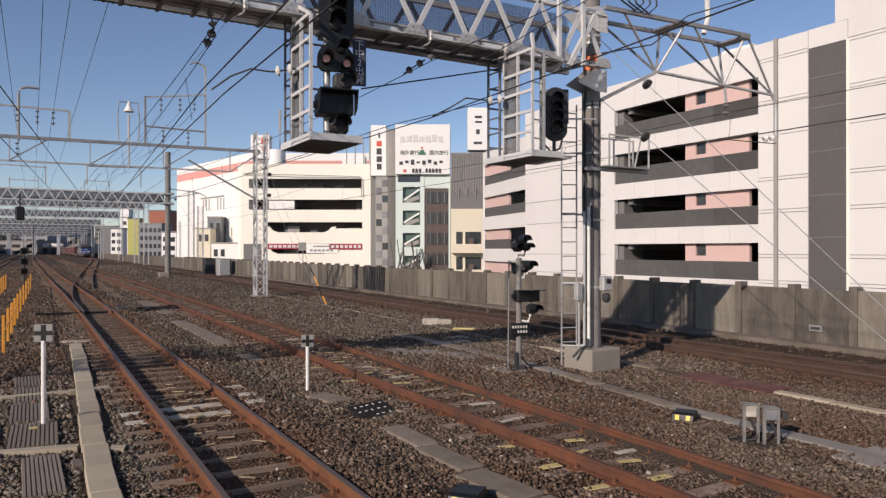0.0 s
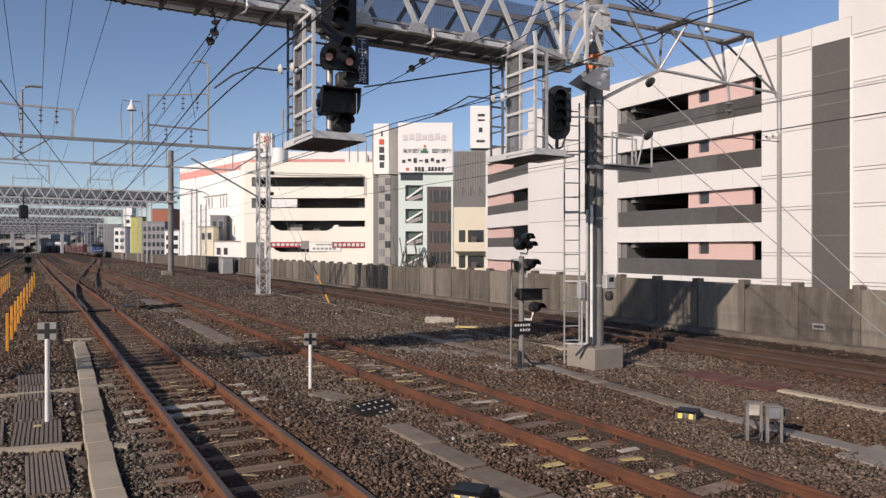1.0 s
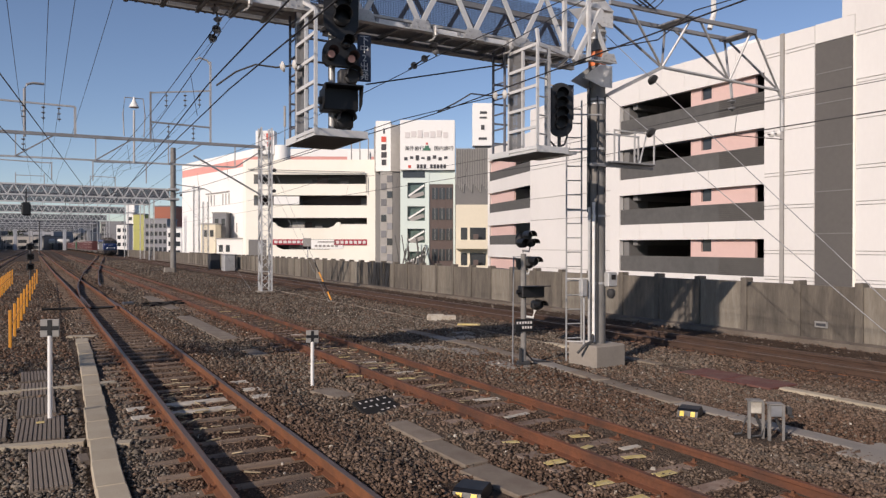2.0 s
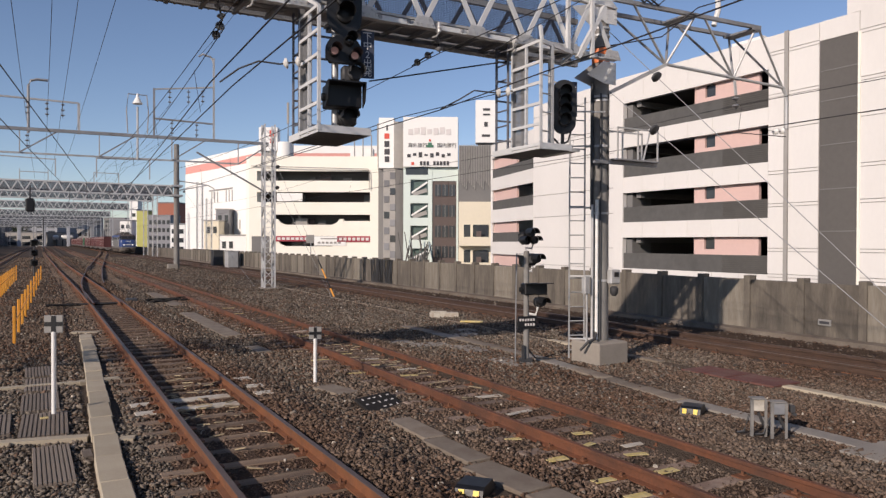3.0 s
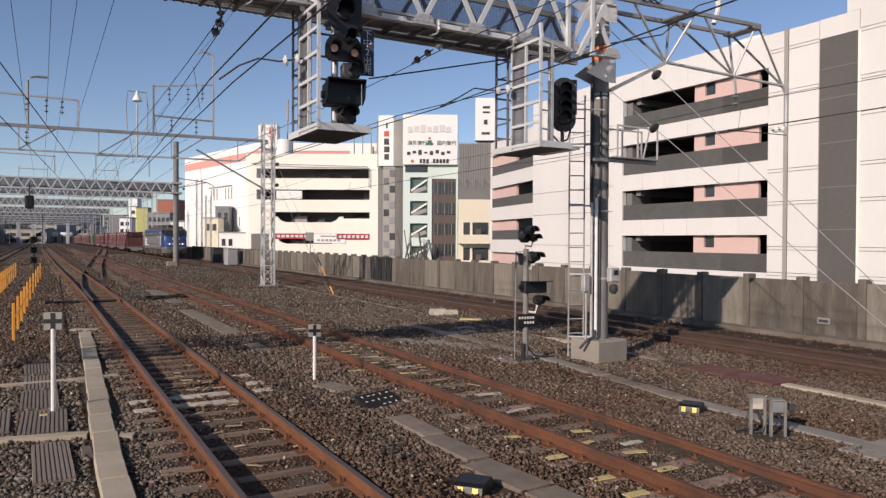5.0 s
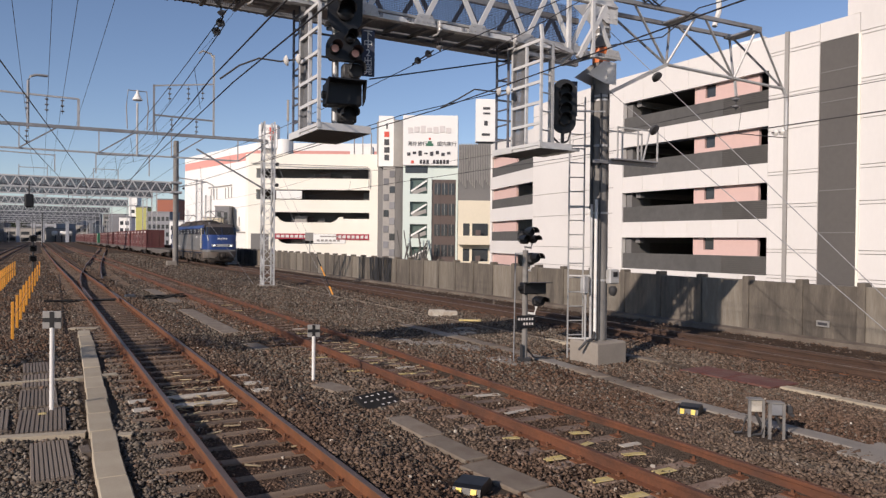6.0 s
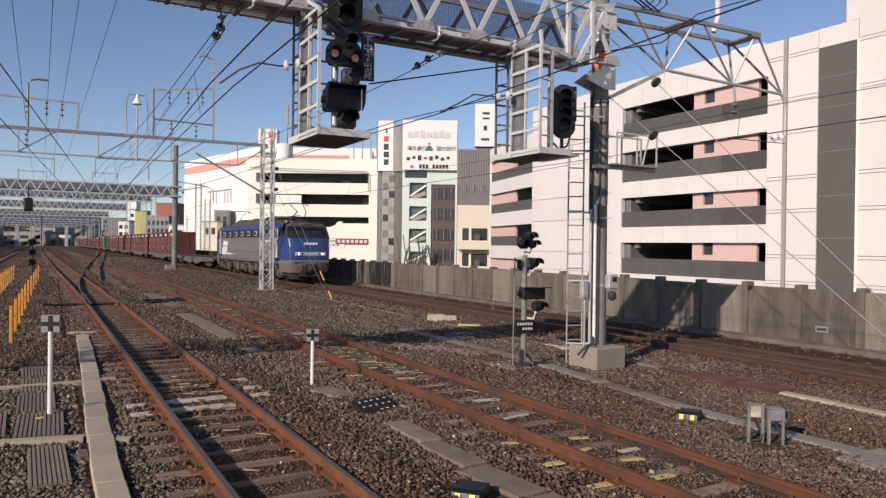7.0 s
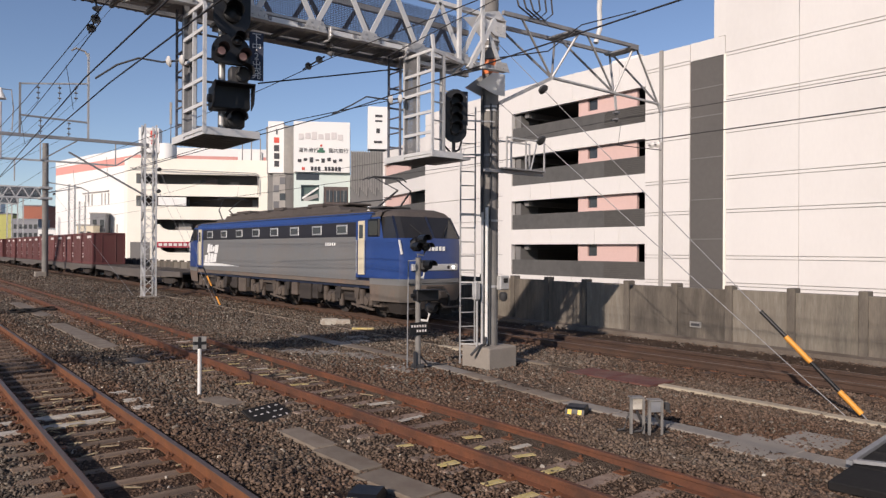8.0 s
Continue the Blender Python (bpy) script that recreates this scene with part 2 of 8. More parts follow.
M_SKIRT = mat("dusty_skirt_grey", (0.125, 0.108, 0.092), 0.7, var=0.12, fine=10, coarse=1.2, bump=0.03, tint=(0.20, 0.12, 0.08), tint_amt=0.35)
M_ROOF = mat("sooty_roof", (0.075, 0.062, 0.055), 0.8, var=0.25, fine=8, coarse=1, bump=0.1)
M_BOGIE = mat("brown_dusted_bogie", (0.036, 0.029, 0.025), 0.85, var=0.3, fine=14, coarse=2, bump=0.2)
M_BOGIEL = mat("pale_dusted_gear", (0.092, 0.072, 0.058), 0.85, var=0.3, fine=14, coarse=2, bump=0.2)
M_WINDSCREEN = mat("windscreen_glass", (0.026, 0.025, 0.025), 0.10, var=0.15, fine=2, coarse=1, bump=0)
M_LOGO = mat("white_livery_paint", (0.78, 0.78, 0.76), 0.5, var=0.04, bump=0)
M_HANDRAIL = mat("cream_door_surround", (0.60, 0.53, 0.38), 0.5, var=0.08, bump=0)
M_SILVER = mat("silver_trim", (0.55, 0.55, 0.55), 0.35, 0.6, var=0.08, bump=0)
M_HEAD = glow("lit_headlight", (1.0, 0.97, 0.88), 4.0)
M_CONTAINER = mat("maroon_container", (0.105, 0.028, 0.028), 0.65, var=0.1, fine=10, coarse=0.7, bump=0.05, obj=0.22, tint=(0.10, 0.045, 0.035), tint_amt=0.35, tint_scale=0.7)
M_CGREEN = mat("green_container", (0.04, 0.17, 0.09), 0.65, var=0.1, fine=10, coarse=0.7, bump=0.05)
M_WAGON = mat("grey_brown_wagon_frame", (0.105, 0.092, 0.082), 0.8, var=0.25, fine=12, coarse=1.2, bump=0.1)


# ============ mesh helpers ============
class Geo:
    """Collects faces for one mesh; every face keeps its material slot."""

    def __init__(self):
        self.v, self.f, self.m = [], [], []

    def add(self, verts, faces, slot=0):
        o = len(self.v)
        self.v += [tuple(p) for p in verts]
        self.f += [tuple(o + i for i in f) for f in faces]
        self.m += [slot] * len(faces)
        return self

    def box(self, x0, x1, y0, y1, z0, z1, slot=0):
        v = [(x, y, z) for z in (z0, z1) for y in (y0, y1) for x in (x0, x1)]
        return self.add(v, [(0, 2, 3, 1), (4, 5, 7, 6), (0, 1, 5, 4), (2, 6, 7, 3), (0, 4, 6, 2), (1, 3, 7, 5)], slot)

    def cbox(self, x0, x1, y0, y1, z0, z1, c=0.02, slot=0):
        """A box with chamfered edges."""
        v, f = [], []
        lo, hi = (x0, y0, z0), (x1, y1, z1)
        idx = {}
        for sx in (0, 1):
            for sy in (0, 1):
                for sz in (0, 1):
                    s = (sx, sy, sz)
                    for a in range(3):
                        p = []
                        for k in range(3):
                            e = hi[k] if s[k] else lo[k]
                            p.append(e if k == a else e + (-c if s[k] else c))
                        idx[(s, a)] = len(v)
                        v.append(tuple(p))
        for a in range(3):
            b, d = (a + 1) % 3, (a + 2) % 3
            for side in (0, 1):
                ring = []
                for i, j in ((0, 0), (1, 0), (1, 1), (0, 1)):
                    s = [0, 0, 0]
                    s[a], s[b], s[d] = side, i, j
                    ring.append(idx[(tuple(s), a)])
                f.append(tuple(ring if side else ring[::-1]))
            for i in (0, 1):
                for j in (0, 1):
                    s0, s1 = [0, 0, 0], [0, 0, 0]
                    s0[b] = s1[b] = i
                    s0[d] = s1[d] = j
                    s1[a] = 1
                    s0, s1 = tuple(s0), tuple(s1)
                    q = (idx[(s0, b)], idx[(s1, b)], idx[(s1, d)], idx[(s0, d)])
                    f.append(q if (i == j) else q[::-1])
        for s in [(i, j, k) for i in (0, 1) for j in (0, 1) for k in (0, 1)]:
            t = (idx[(s, 0)], idx[(s, 1)], idx[(s, 2)])
            f.append(t if sum(s) % 2 else t[::-1])
        return self.add(v, f, slot)

    def bar(self, p, q, w, h=None, slot=0, up=(0, 0, 1)):
        """A rectangular bar from p to q."""
        h = w if h is None else h
        p, q = Vector(p), Vector(q)
        d = (q - p).normalized()
        u = Vector(up)
        if abs(d.dot(u)) > 0.98:
            u = Vector((1, 0, 0))
        s = d.cross(u).normalized()
        u = s.cross(d)
        v = [e + s * (a * w / 2) + u * (b * h / 2) for e in (p, q) for a, b in ((-1, -1), (1, -1), (1, 1), (-1, 1))]
        return self.add(v, [(3, 2, 1, 0), (4, 5, 6, 7), (0, 1, 5, 4), (1, 2, 6, 5), (2, 3, 7, 6), (3, 0, 4, 7)], slot)

    def angle(self, p, q, w, t, slot=0, up=(0, 0, 1), flip=1):
        """An L-section steel angle from p to q."""
        p, q = Vector(p), Vector(q)
        d = (q - p).normalized()
        u = Vector(up)
        if abs(d.dot(u)) > 0.98:
            u = Vector((0, 1, 0))
        s = d.cross(u).normalized() * flip
        u = s.cross(d) * flip
        prof = [(0, 0), (w, 0), (w, t), (t, t), (t, w), (0, w)]
        v = [e + s * (a - w / 2) + u * (b - w / 2) for e in (p, q) for a, b in prof]
        n = 6
        f = [tuple(range(n))[::-1], tuple(range(n, 2 * n))] + [(i, (i + 1) % n, n + (i + 1) % n, n + i) for i in range(n)]
        return self.add(v, f, slot)

    def cyl(self, p, q, r0, r1=None, n=12, slot=0, caps=True):
        r1 = r0 if r1 is None else r1
        p, q = Vector(p), Vector(q)
        d = (q - p).normalized()
        u = Vector((0, 0, 1)) if abs(d.z) < 0.9 else Vector((1, 0, 0))
        a = d.cross(u).normalized()
        b = d.cross(a)
        v = []
        for e, r in ((p, r0), (q, r1)):
            v += [e + (a * math.cos(2 * math.pi * i / n) + b * math.sin(2 * math.pi * i / n)) * r for i in range(n)]
        f = [(i, n + i, n + (i + 1) % n, (i + 1) % n) for i in range(n)]
        if caps:
            f += [tuple(range(n)), tuple(range(2 * n - 1, n - 1, -1))]
        return self.add(v, f, slot)

    def tube(self, pts, r, n=6, slot=0):
        pts = [Vector(p) for p in pts]
        v, f = [], []
        for k, p in enumerate(pts):
            d = (pts[min(k + 1, len(pts) - 1)] - pts[max(k - 1, 0)]).normalized()
            u = Vector((0, 0, 1)) if abs(d.z) < 0.9 else Vector((1, 0, 0))
            a = d.cross(u).normalized()
            b = d.cross(a)
            v += [p + (a * math.cos(2 * math.pi * i / n) + b * math.sin(2 * math.pi * i / n)) * r for i in range(n)]
        for k in range(len(pts) - 1):
            f += [(k * n + i, (k + 1) * n + i, (k + 1) * n + (i + 1) % n, k * n + (i + 1) % n) for i in range(n)]
        f += [tuple(range(n)), tuple(range(len(v) - 1, len(v) - n - 1, -1))]
        return self.add(v, f, slot)

    def prism(self, outline, axis, a, b, slot=0):
        """A closed outline of 2D points, pushed from a to b along axis 'x', 'y' or 'z'."""
        put = {"x": lambda p, k: (k, p[0], p[1]), "y": lambda p, k: (p[0], k, p[1]), "z": lambda p, k: (p[0], p[1], k)}[axis]
        n = len(outline)
        v = [put(p, a) for p in outline] + [put(p, b) for p in outline]
        f = [tuple(range(n))[::-1], tuple(range(n, 2 * n))] + [(i, (i + 1) % n, n + (i + 1) % n, n + i) for i in range(n)]
        return self.add(v, f, slot)

    def lathe(self, p, prof, n=12, slot=0, axis=(0, 0, 1)):
        """Radius, distance pairs turned round an axis from p."""
        p, d = Vector(p), Vector(axis).normalized()
        u = Vector((0, 0, 1)) if abs(d.z) < 0.9 else Vector((1, 0, 0))
        a = d.cross(u).normalized()
        b = d.cross(a)
        v = []
        for r, h in prof:
            v += [p + d * h + (a * math.cos(2 * math.pi * i / n) + b * math.sin(2 * math.pi * i / n)) * max(r, 1e-4) for i in range(n)]
        f = []
        for k in range(len(prof) - 1):
            f += [(k * n + i, (k + 1) * n + i, (k + 1) * n + (i + 1) % n, k * n + (i + 1) % n) for i in range(n)]
        f += [tuple(range(n)), tuple(range(len(v) - 1, len(v) - n - 1, -1))]
        return self.add(v, f, slot)

    def mesh(self, name, mats, smooth=False):
        me = bpy.data.meshes.new(name)
        me.from_pydata(self.v, [], self.f)
        for m in (mats if isinstance(mats, (list, tuple)) else [mats]):
            me.materials.append(m)
        me.polygons.foreach_set("material_index", self.m)
        bm = bmesh.new()
        bm.from_mesh(me)
        bmesh.ops.recalc_face_normals(bm, faces=bm.faces)
        bm.to_mesh(me)
        bm.free()
        if smooth:
            me.shade_smooth()
            me.set_sharp_from_angle(angle=radians(40))
        me.update()
        return me


def thing(name, label, category, m=None, group="", kind=""):
    """An empty at the base of a thing."""
    ob = new(name)
    ob.empty_display_size = 0.2
    if m is not None:
        ob.matrix_basis = m
    return tagged(ob, label, category, group, kind)


def part(name, g, mats, parent, label="", smooth=False):
    """One mesh object under a thing or a part. g: a Geo, or a mesh that is shared."""
    ob = new(name, g.mesh(name, mats, smooth) if isinstance(g, Geo) else g)
    ob.parent = parent
    if label:
        ob["label"] = label
    return ob


def solo(name, g, mats, label, category, group="", kind="", smooth=False):
    ob = new(name, g.mesh(name, mats, smooth))
    return tagged(ob, label, category, group, kind)


# ============ setting: ground, wall, tracks ============
WALL_X = 17.3
T1, T2, T3, T0 = 2.13, 5.90, 13.92, -4.4        # track centre lines
GAUGE_HALF = 0.565


def track_level(x):
    """Height of the ballast across the tracks."""
    z = -0.2
    for c, lift in ((T1, 0.02), (T2, 0.045), (T3, 0.03), (T0, 0.02)):
        d = abs(x - c)
        if d < 1.5:
            z = max(z, -0.2 + lift * min(1.0, (1.5 - d) / 0.5))
    for c in (T1, T2):
        z = max(z, shoulder(x - c))
    return z


def shoulder(d):
    """Ballast heaped against the outer side of a rail, d metres from the track's centre line."""
    if d < 0.64 or d > 1.7:
        return -0.3
    return -0.045 if d < 1.0 else -0.045 - 0.165 * (d - 1.0) / 0.7


def build_ground():
    xs = [-45, -30, -20, -12, -8] + [-6 + 0.3 * i for i in range(78)] + [WALL_X]
    ys = [-30, -20, -10, -5, 0] + [2 + 0.3 * i for i in range(150)] + [50 + 4 * i for i in range(20)] + [140, 180, 240, 320, 440, 700]
    v, f = [], []
    for y in ys:
        for x in xs:
            near = 1.0 if y < 60 else 0.3
            z = track_level(x) + near * (0.035 * noise.noise((x * 0.9, y * 0.5, 1.7)) + 0.018 * noise.noise((x * 3.1, y * 3.1, 4.2))) - 0.01
            v.append((x, y, z))
    n = len(xs)
    for j in range(len(ys) - 1):
        for i in range(n - 1):
            f.append((j * n + i, j * n + i + 1, (j + 1) * n + i + 1, (j + 1) * n + i))
    solo("ground", Geo().add(v, f), M_BALLAST, "brown gravel ballast of a railway yard on a viaduct", "ground", kind="structure", smooth=True)
    solo("city_ground", Geo().box(-3500, 3500, -3500, 4500, -7.4, -7.0), M_CITY, "grey street level below the railway viaduct", "ground", kind="structure")
    solo("viaduct_side", Geo().box(-45.4, -45.0, -30, 700, -7, 0.6), M_CONC, "plain concrete side of the viaduct", "wall", kind="structure")


build_ground()

# lids and other flat things that keep the stones clear: x0, x1, y0, y1
CLEAR = []


def build_bed(cx, x0, x1, y1, z, m, label):
    """Ballast round one track, stained brown by rust and brake dust, with ragged edges."""
    v, f = [], []
    n = 12
    ys = [-16 + 0.5 * i for i in range(150)] + [60 + 1.5 * i for i in range(20)] + [95, 120, 160, 220, 300, y1]
    for y in ys:
        for i in range(n):
            k = i / (n - 1)
            edge = i in (0, n - 1)
            x = cx + x0 + (x1 - x0) * k + (0.35 * noise.noise((cx + k * 3, y * 0.9, 3.0)) if edge else 0)
            v.append((x, y, z + 0.018 * noise.noise((x * 2.3, y * 1.7, 9.0)) + 0.012 * noise.noise((x * 6.1, y * 5.7, 2.0)) - (0.06 if edge else 0)))
    for j in range(len(ys) - 1):
        for i in range(n - 1):
            f.append((j * n + i, j * n + i + 1, (j + 1) * n + i + 1, (j + 1) * n + i))
    solo("track_bed", Geo().add(v, f), m, label, "ballast", kind="structure", smooth=True)


build_bed(T3, -1.55, 3.1, 420, -0.172, M_BED, "rust-brown dusted ballast bed of the used track")
build_bed(T1, -1.05, 1.1, 300, -0.172, M_RUSTBED, "rust-stained ballast bed of the first track")
build_bed(T2, -1.1, 1.1, 300, -0.158, M_RUSTBED, "rust-stained ballast bed of the second track")


def build_shoulder(cx, label):
    v, f = [], []
    ds = [0.645, 0.75, 0.88, 1.0, 1.15, 1.3, 1.45, 1.6, 1.72]
    ys = [-8 + 0.25 * i for i in range(200)] + [42 + i for i in range(30)]
    for y in ys:
        for d in ds:
            z = max(shoulder(d), -0.24) - 0.008 + 0.016 * noise.noise((cx + d * 4.1, y * 2.3, 5.0)) + (0.03 * noise.noise((cx, y * 0.6, 8.0)) if d > 0.8 else 0)
            v.append((cx + d, y, z))
    n = len(ds)
    for j in range(len(ys) - 1):
        for i in range(n - 1):
            f.append((j * n + i, j * n + i + 1, (j + 1) * n + i + 1, (j + 1) * n + i))
    solo("ballast_shoulder", Geo().add(v, f), M_RUSTBED, label, "ballast", kind="structure", smooth=True)


build_shoulder(T1, "brown ballast heaped against the first track")
build_shoulder(T2, "brown ballast heaped against the second track")


def build_stones():
    rng = np.random.default_rng(5)
    zones = [(-1.6, 13.2, 2.6, 9.0, 1150, 0.0160), (-1.6, 13.2, 9.0, 15.0, 640, 0.0205), (-1.8, 13.2, 15.0, 24.0, 330, 0.0215), (-2.0, 13.0, 24.0, 36.0, 130, 0.026), (-2.0, 12.6, 36.0, 60.0, 36, 0.032), (-3.0, 12.6, 60.0, 80.0, 20, 0.042), (-3.0, 12.6, 80.0, 125.0, 9, 0.055),
             (13.2, 17.0, 2.0, 14.0, 150, 0.020), (13.0, 17.0, 14.0, 40.0, 45, 0.028)]
    pts, rad = [], []
    for x0, x1, y0, y1, dens, r in zones:
        k = int((x1 - x0) * (y1 - y0) * dens)
        p = np.stack([rng.uniform(x0, x1, k), rng.uniform(y0, y1, k)], 1)
        keep = (p[:, 0] < 2.8 * p[:, 1] + 1.5) & (0.56 * p[:, 0] + 0.83 * p[:, 1] > 5.9)
        for a, b, c, d in CLEAR:
            keep &= ~((p[:, 0] > a) & (p[:, 0] < b) & (p[:, 1] > c) & (p[:, 1] < d) & (rng.random(k) < 0.985))
        for c in (T1, T2, T3):
            for s in (-1, 1):
                keep &= np.abs(p[:, 0] - c - s * GAUGE_HALF) > 0.085
            # fewer stones lie on the sleepers inside the rails
            inside = np.abs(p[:, 0] - c) < 1.0 if c == T3 else (p[:, 0] - c > -1.0) & (p[:, 0] - c < 0.56)
            keep &= ~(inside & (rng.random(k) < 0.25))
            keep &= ~(inside & (np.mod(p[:, 1], 0.6) < 0.21) & (rng.random(k) < (0.80 if c != T2 else 0.6)))
        p = p[keep]
        pts.append(p)
        rad.append(r * np.clip(rng.lognormal(0.0, 0.38, len(p)), 0.45, 2.2))
    p, r = np.concatenate(pts), np.concatenate(rad)
    r = np.where(np.min(np.stack([np.abs(p[:, 0] - c) for c in (T1, T2)]), 0) < 0.55, r * 0.82, r)
    lev = np.array([track_level(x) for x in p[:, 0]])
    # six-cornered angular chips
    base = np.array([(1, 0, 0), (-1, 0, 0), (0, 1, 0), (0, -1, 0), (0, 0, 1), (0, 0, -1)], float)
    face = np.array([(0, 2, 4), (2, 1, 4), (1, 3, 4), (3, 0, 4), (2, 0, 5), (1, 2, 5), (3, 1, 5), (0, 3, 5)])
    # rusty near the rails, greyer away from them
    off = np.min(np.stack([np.abs(p[:, 0] - c) for c in (T1, T2, T3)]), 0)
    chance = 0.72 * np.clip((off - 0.75) / 0.8, 0, 1) * np.clip((p[:, 1] - 5.0) / 12.0, 0.15, 1)
    chance = np.where(p[:, 0] < 1.25, np.clip(1.55 - 0.065 * p[:, 1], 0.25, 0.9), chance)
    grey = rng.random(len(p)) < chance
    for name, sel, m, label in (("ballast_stones", ~grey, M_STONE, "loose rust-brown ballast stones between the tracks"), ("ballast_stones_grey", grey, M_STONE_GREY, "loose grey ballast stones beside the cable trough")):
        q, rr, lv = p[sel], r[sel], lev[sel]
        k = len(q)
        c = base[None] * rng.uniform(0.6, 1.35, (k, 6, 1)) + rng.uniform(-0.38, 0.38, (k, 6, 3))
        ang = rng.uniform(0, 2 * np.pi, k)
        ca, sa = np.cos(ang)[:, None], np.sin(ang)[:, None]
        tl = rng.uniform(-0.9, 0.9, (k, 1))
        x, y, z = c[..., 0] * 1.25, c[..., 1] * 0.95, c[..., 2] * 0.8
        y, z = y * np.cos(tl) - z * np.sin(tl), y * np.sin(tl) + z * np.cos(tl)
        x, y = x * ca - y * sa, x * sa + y * ca
        v = np.stack([x, y, z], -1) * rr[:, None, None]
        v[..., 0] += q[:, :1]
        v[..., 1] += q[:, 1:]
        v[..., 2] += (lv + rr * 0.3 + rng.uniform(-0.006, 0.012, k))[:, None]
        me = bpy.data.meshes.new(name)
        me.vertices.add(k * 6)
        me.vertices.foreach_set("co", v.reshape(-1))
        fs = (face[None] + 6 * np.arange(k)[:, None, None]).reshape(-1)
        me.loops.add(len(fs))
        me.loops.foreach_set("vertex_index", fs)
        me.polygons.add(k * 8)
        me.polygons.foreach_set("loop_start", np.arange(0, len(fs), 3))
        me.polygons.foreach_set("loop_total", np.full(k * 8, 3))
        me.materials.append(m)
        me.update(calc_edges=True)
        tagged(new(name, me), label, "gravel", kind="stuff")


def build_wall():
    wall = thing("wall_east", "weathered grey concrete parapet wall along the viaduct", "wall", kind="structure")
    # long wall in cast bays, a groove between them and a stub post above each joint
    joints = [-16 + 1.62 * i for i in range(72)]
    rnd = random.Random(3)
    post = Geo().cbox(-0.05, 0.26, -0.10, 0.10, -0.3, 1.40, 0.015).mesh("wall_post", M_WALL)
    for i in range(len(joints) - 1):
        a, b = joints[i], joints[i + 1]
        dz = rnd.uniform(-0.012, 0.012)
        g = Geo().cbox(WALL_X + rnd.uniform(-0.006, 0.006), WALL_X + 0.24, a + 0.006, b - 0.006, -7.0, 1.29 + dz, 0.012)
        part("wall_bay", g, M_WALL_LIME if (i * 5 + 2) % 7 < 3 else M_WALL, wall)
        o = part("wall_post", post, None, wall)
        o.location = (WALL_X, a, dz)
    g = Geo().box(WALL_X, WALL_X + 0.24, joints[-1] + 0.006, 420, -7.0, 1.30)
    part("far_wall", g, M_WALL, wall)
    g = Geo()
    g.prism([(WALL_X - 0.28, -0.3), (WALL_X - 0.003, -0.3), (WALL_X - 0.003, -0.05), (WALL_X - 0.24, -0.09)], "y", -16, 300)
    part("wall_footing", g, M_WALLFOOT, wall, "dust-stained concrete ledge at the foot of the wall")
    # screen of black netting and a small plate on the wall
    g = Geo()
    for i in range(26):
        y = 36.4 + 2.9 * i / 26 + rnd.uniform(-0.05, 0.05)
        g.bar((WALL_X - 0.05, y, -0.15), (WALL_X - 0.05, y + rnd.uniform(-0.25, 0.25), 1.33), 0.06, 0.03)
    solo("hanging_net", g, M_DARK, "dark netting hung over the concrete wall", "net")
    g = Geo().cbox(WALL_X - 0.04, WALL_X - 0.012, 10.7, 11.05, 0.22, 0.38, 0.008)
    g.bar((WALL_X - 0.045, 10.75, 0.3), (WALL_X - 0.045, 11.0, 0.3), 0.01, 0.07, slot=1)
    solo("wall_plate", g, [M_SIGNGREY, M_INK], "small grey plate fixed to the parapet wall", "plate")


build_wall()

RAIL_PROFILE = [(-0.0325, -0.004), (-0.028, 0.0), (0.028, 0.0), (0.0325, -0.004), (0.0325, -0.036), (0.009, -0.048), (0.008, -0.125), (0.064, -0.139), (0.064, -0.152), (-0.064, -0.152), (-0.064, -0.139), (-0.008, -0.125), (-0.009, -0.048), (-0.0325, -0.036)]


def rail(parent, line, top, side=None):
    """One rail swept along a line of (x, y)."""
    g = Geo()
    n = len(RAIL_PROFILE)
    v, f, m = [], [], []
    for k, (x, y) in enumerate(line):
        x0, y0 = line[max(k - 1, 0)]
        x1, y1 = line[min(k + 1, len(line) - 1)]
        d = math.hypot(x1 - x0, y1 - y0)
        sx, sy = (y1 - y0) / d, -(x1 - x0) / d
        v += [(x + sx * a, y + sy * a, b) for a, b in RAIL_PROFILE]
    for k in range(len(line) - 1):
        for i in range(n):
            f.append((k * n + i, k * n + (i + 1) % n, (k + 1) * n + (i + 1) % n, (k + 1) * n + i))
            m.append(1 if i < 3 else 0)
    f += [tuple(range(n))[::-1], tuple(range(len(v) - n, len(v)))]
    m += [0, 0]
    g.v, g.f, g.m = v, f, m
    return part("rail", g, [side or M_RUST, top], parent)


def sleeper_mesh(m, length=2.1, w=0.2):
    g = Geo().cbox(-length / 2, length / 2, -w / 2, w / 2, -0.29, -0.153, 0.012)
    for s in (-1, 1):
        g.cbox(s * GAUGE_HALF - 0.16, s * GAUGE_HALF + 0.16, -0.075, 0.075, -0.156, -0.139, 0.004, slot=1)
    return g.mesh("sleeper", [m, M_RUST])


def clip_mesh(m):
    """Bolts and clips on both sides of a rail foot."""
    g = Geo().cbox(-0.115, 0.115, -0.05, 0.05, -0.158, -0.136, 0.004)
    for q in (-1, 1):
        g.cbox(q * 0.075 - 0.03, q * 0.075 + 0.03, -0.035, 0.035, -0.142, -0.115, 0.006)
        g.cyl((q * 0.085, 0, -0.12), (q * 0.085, 0, -0.082), 0.016, n=6)
    return g.mesh("rail_clip", m)


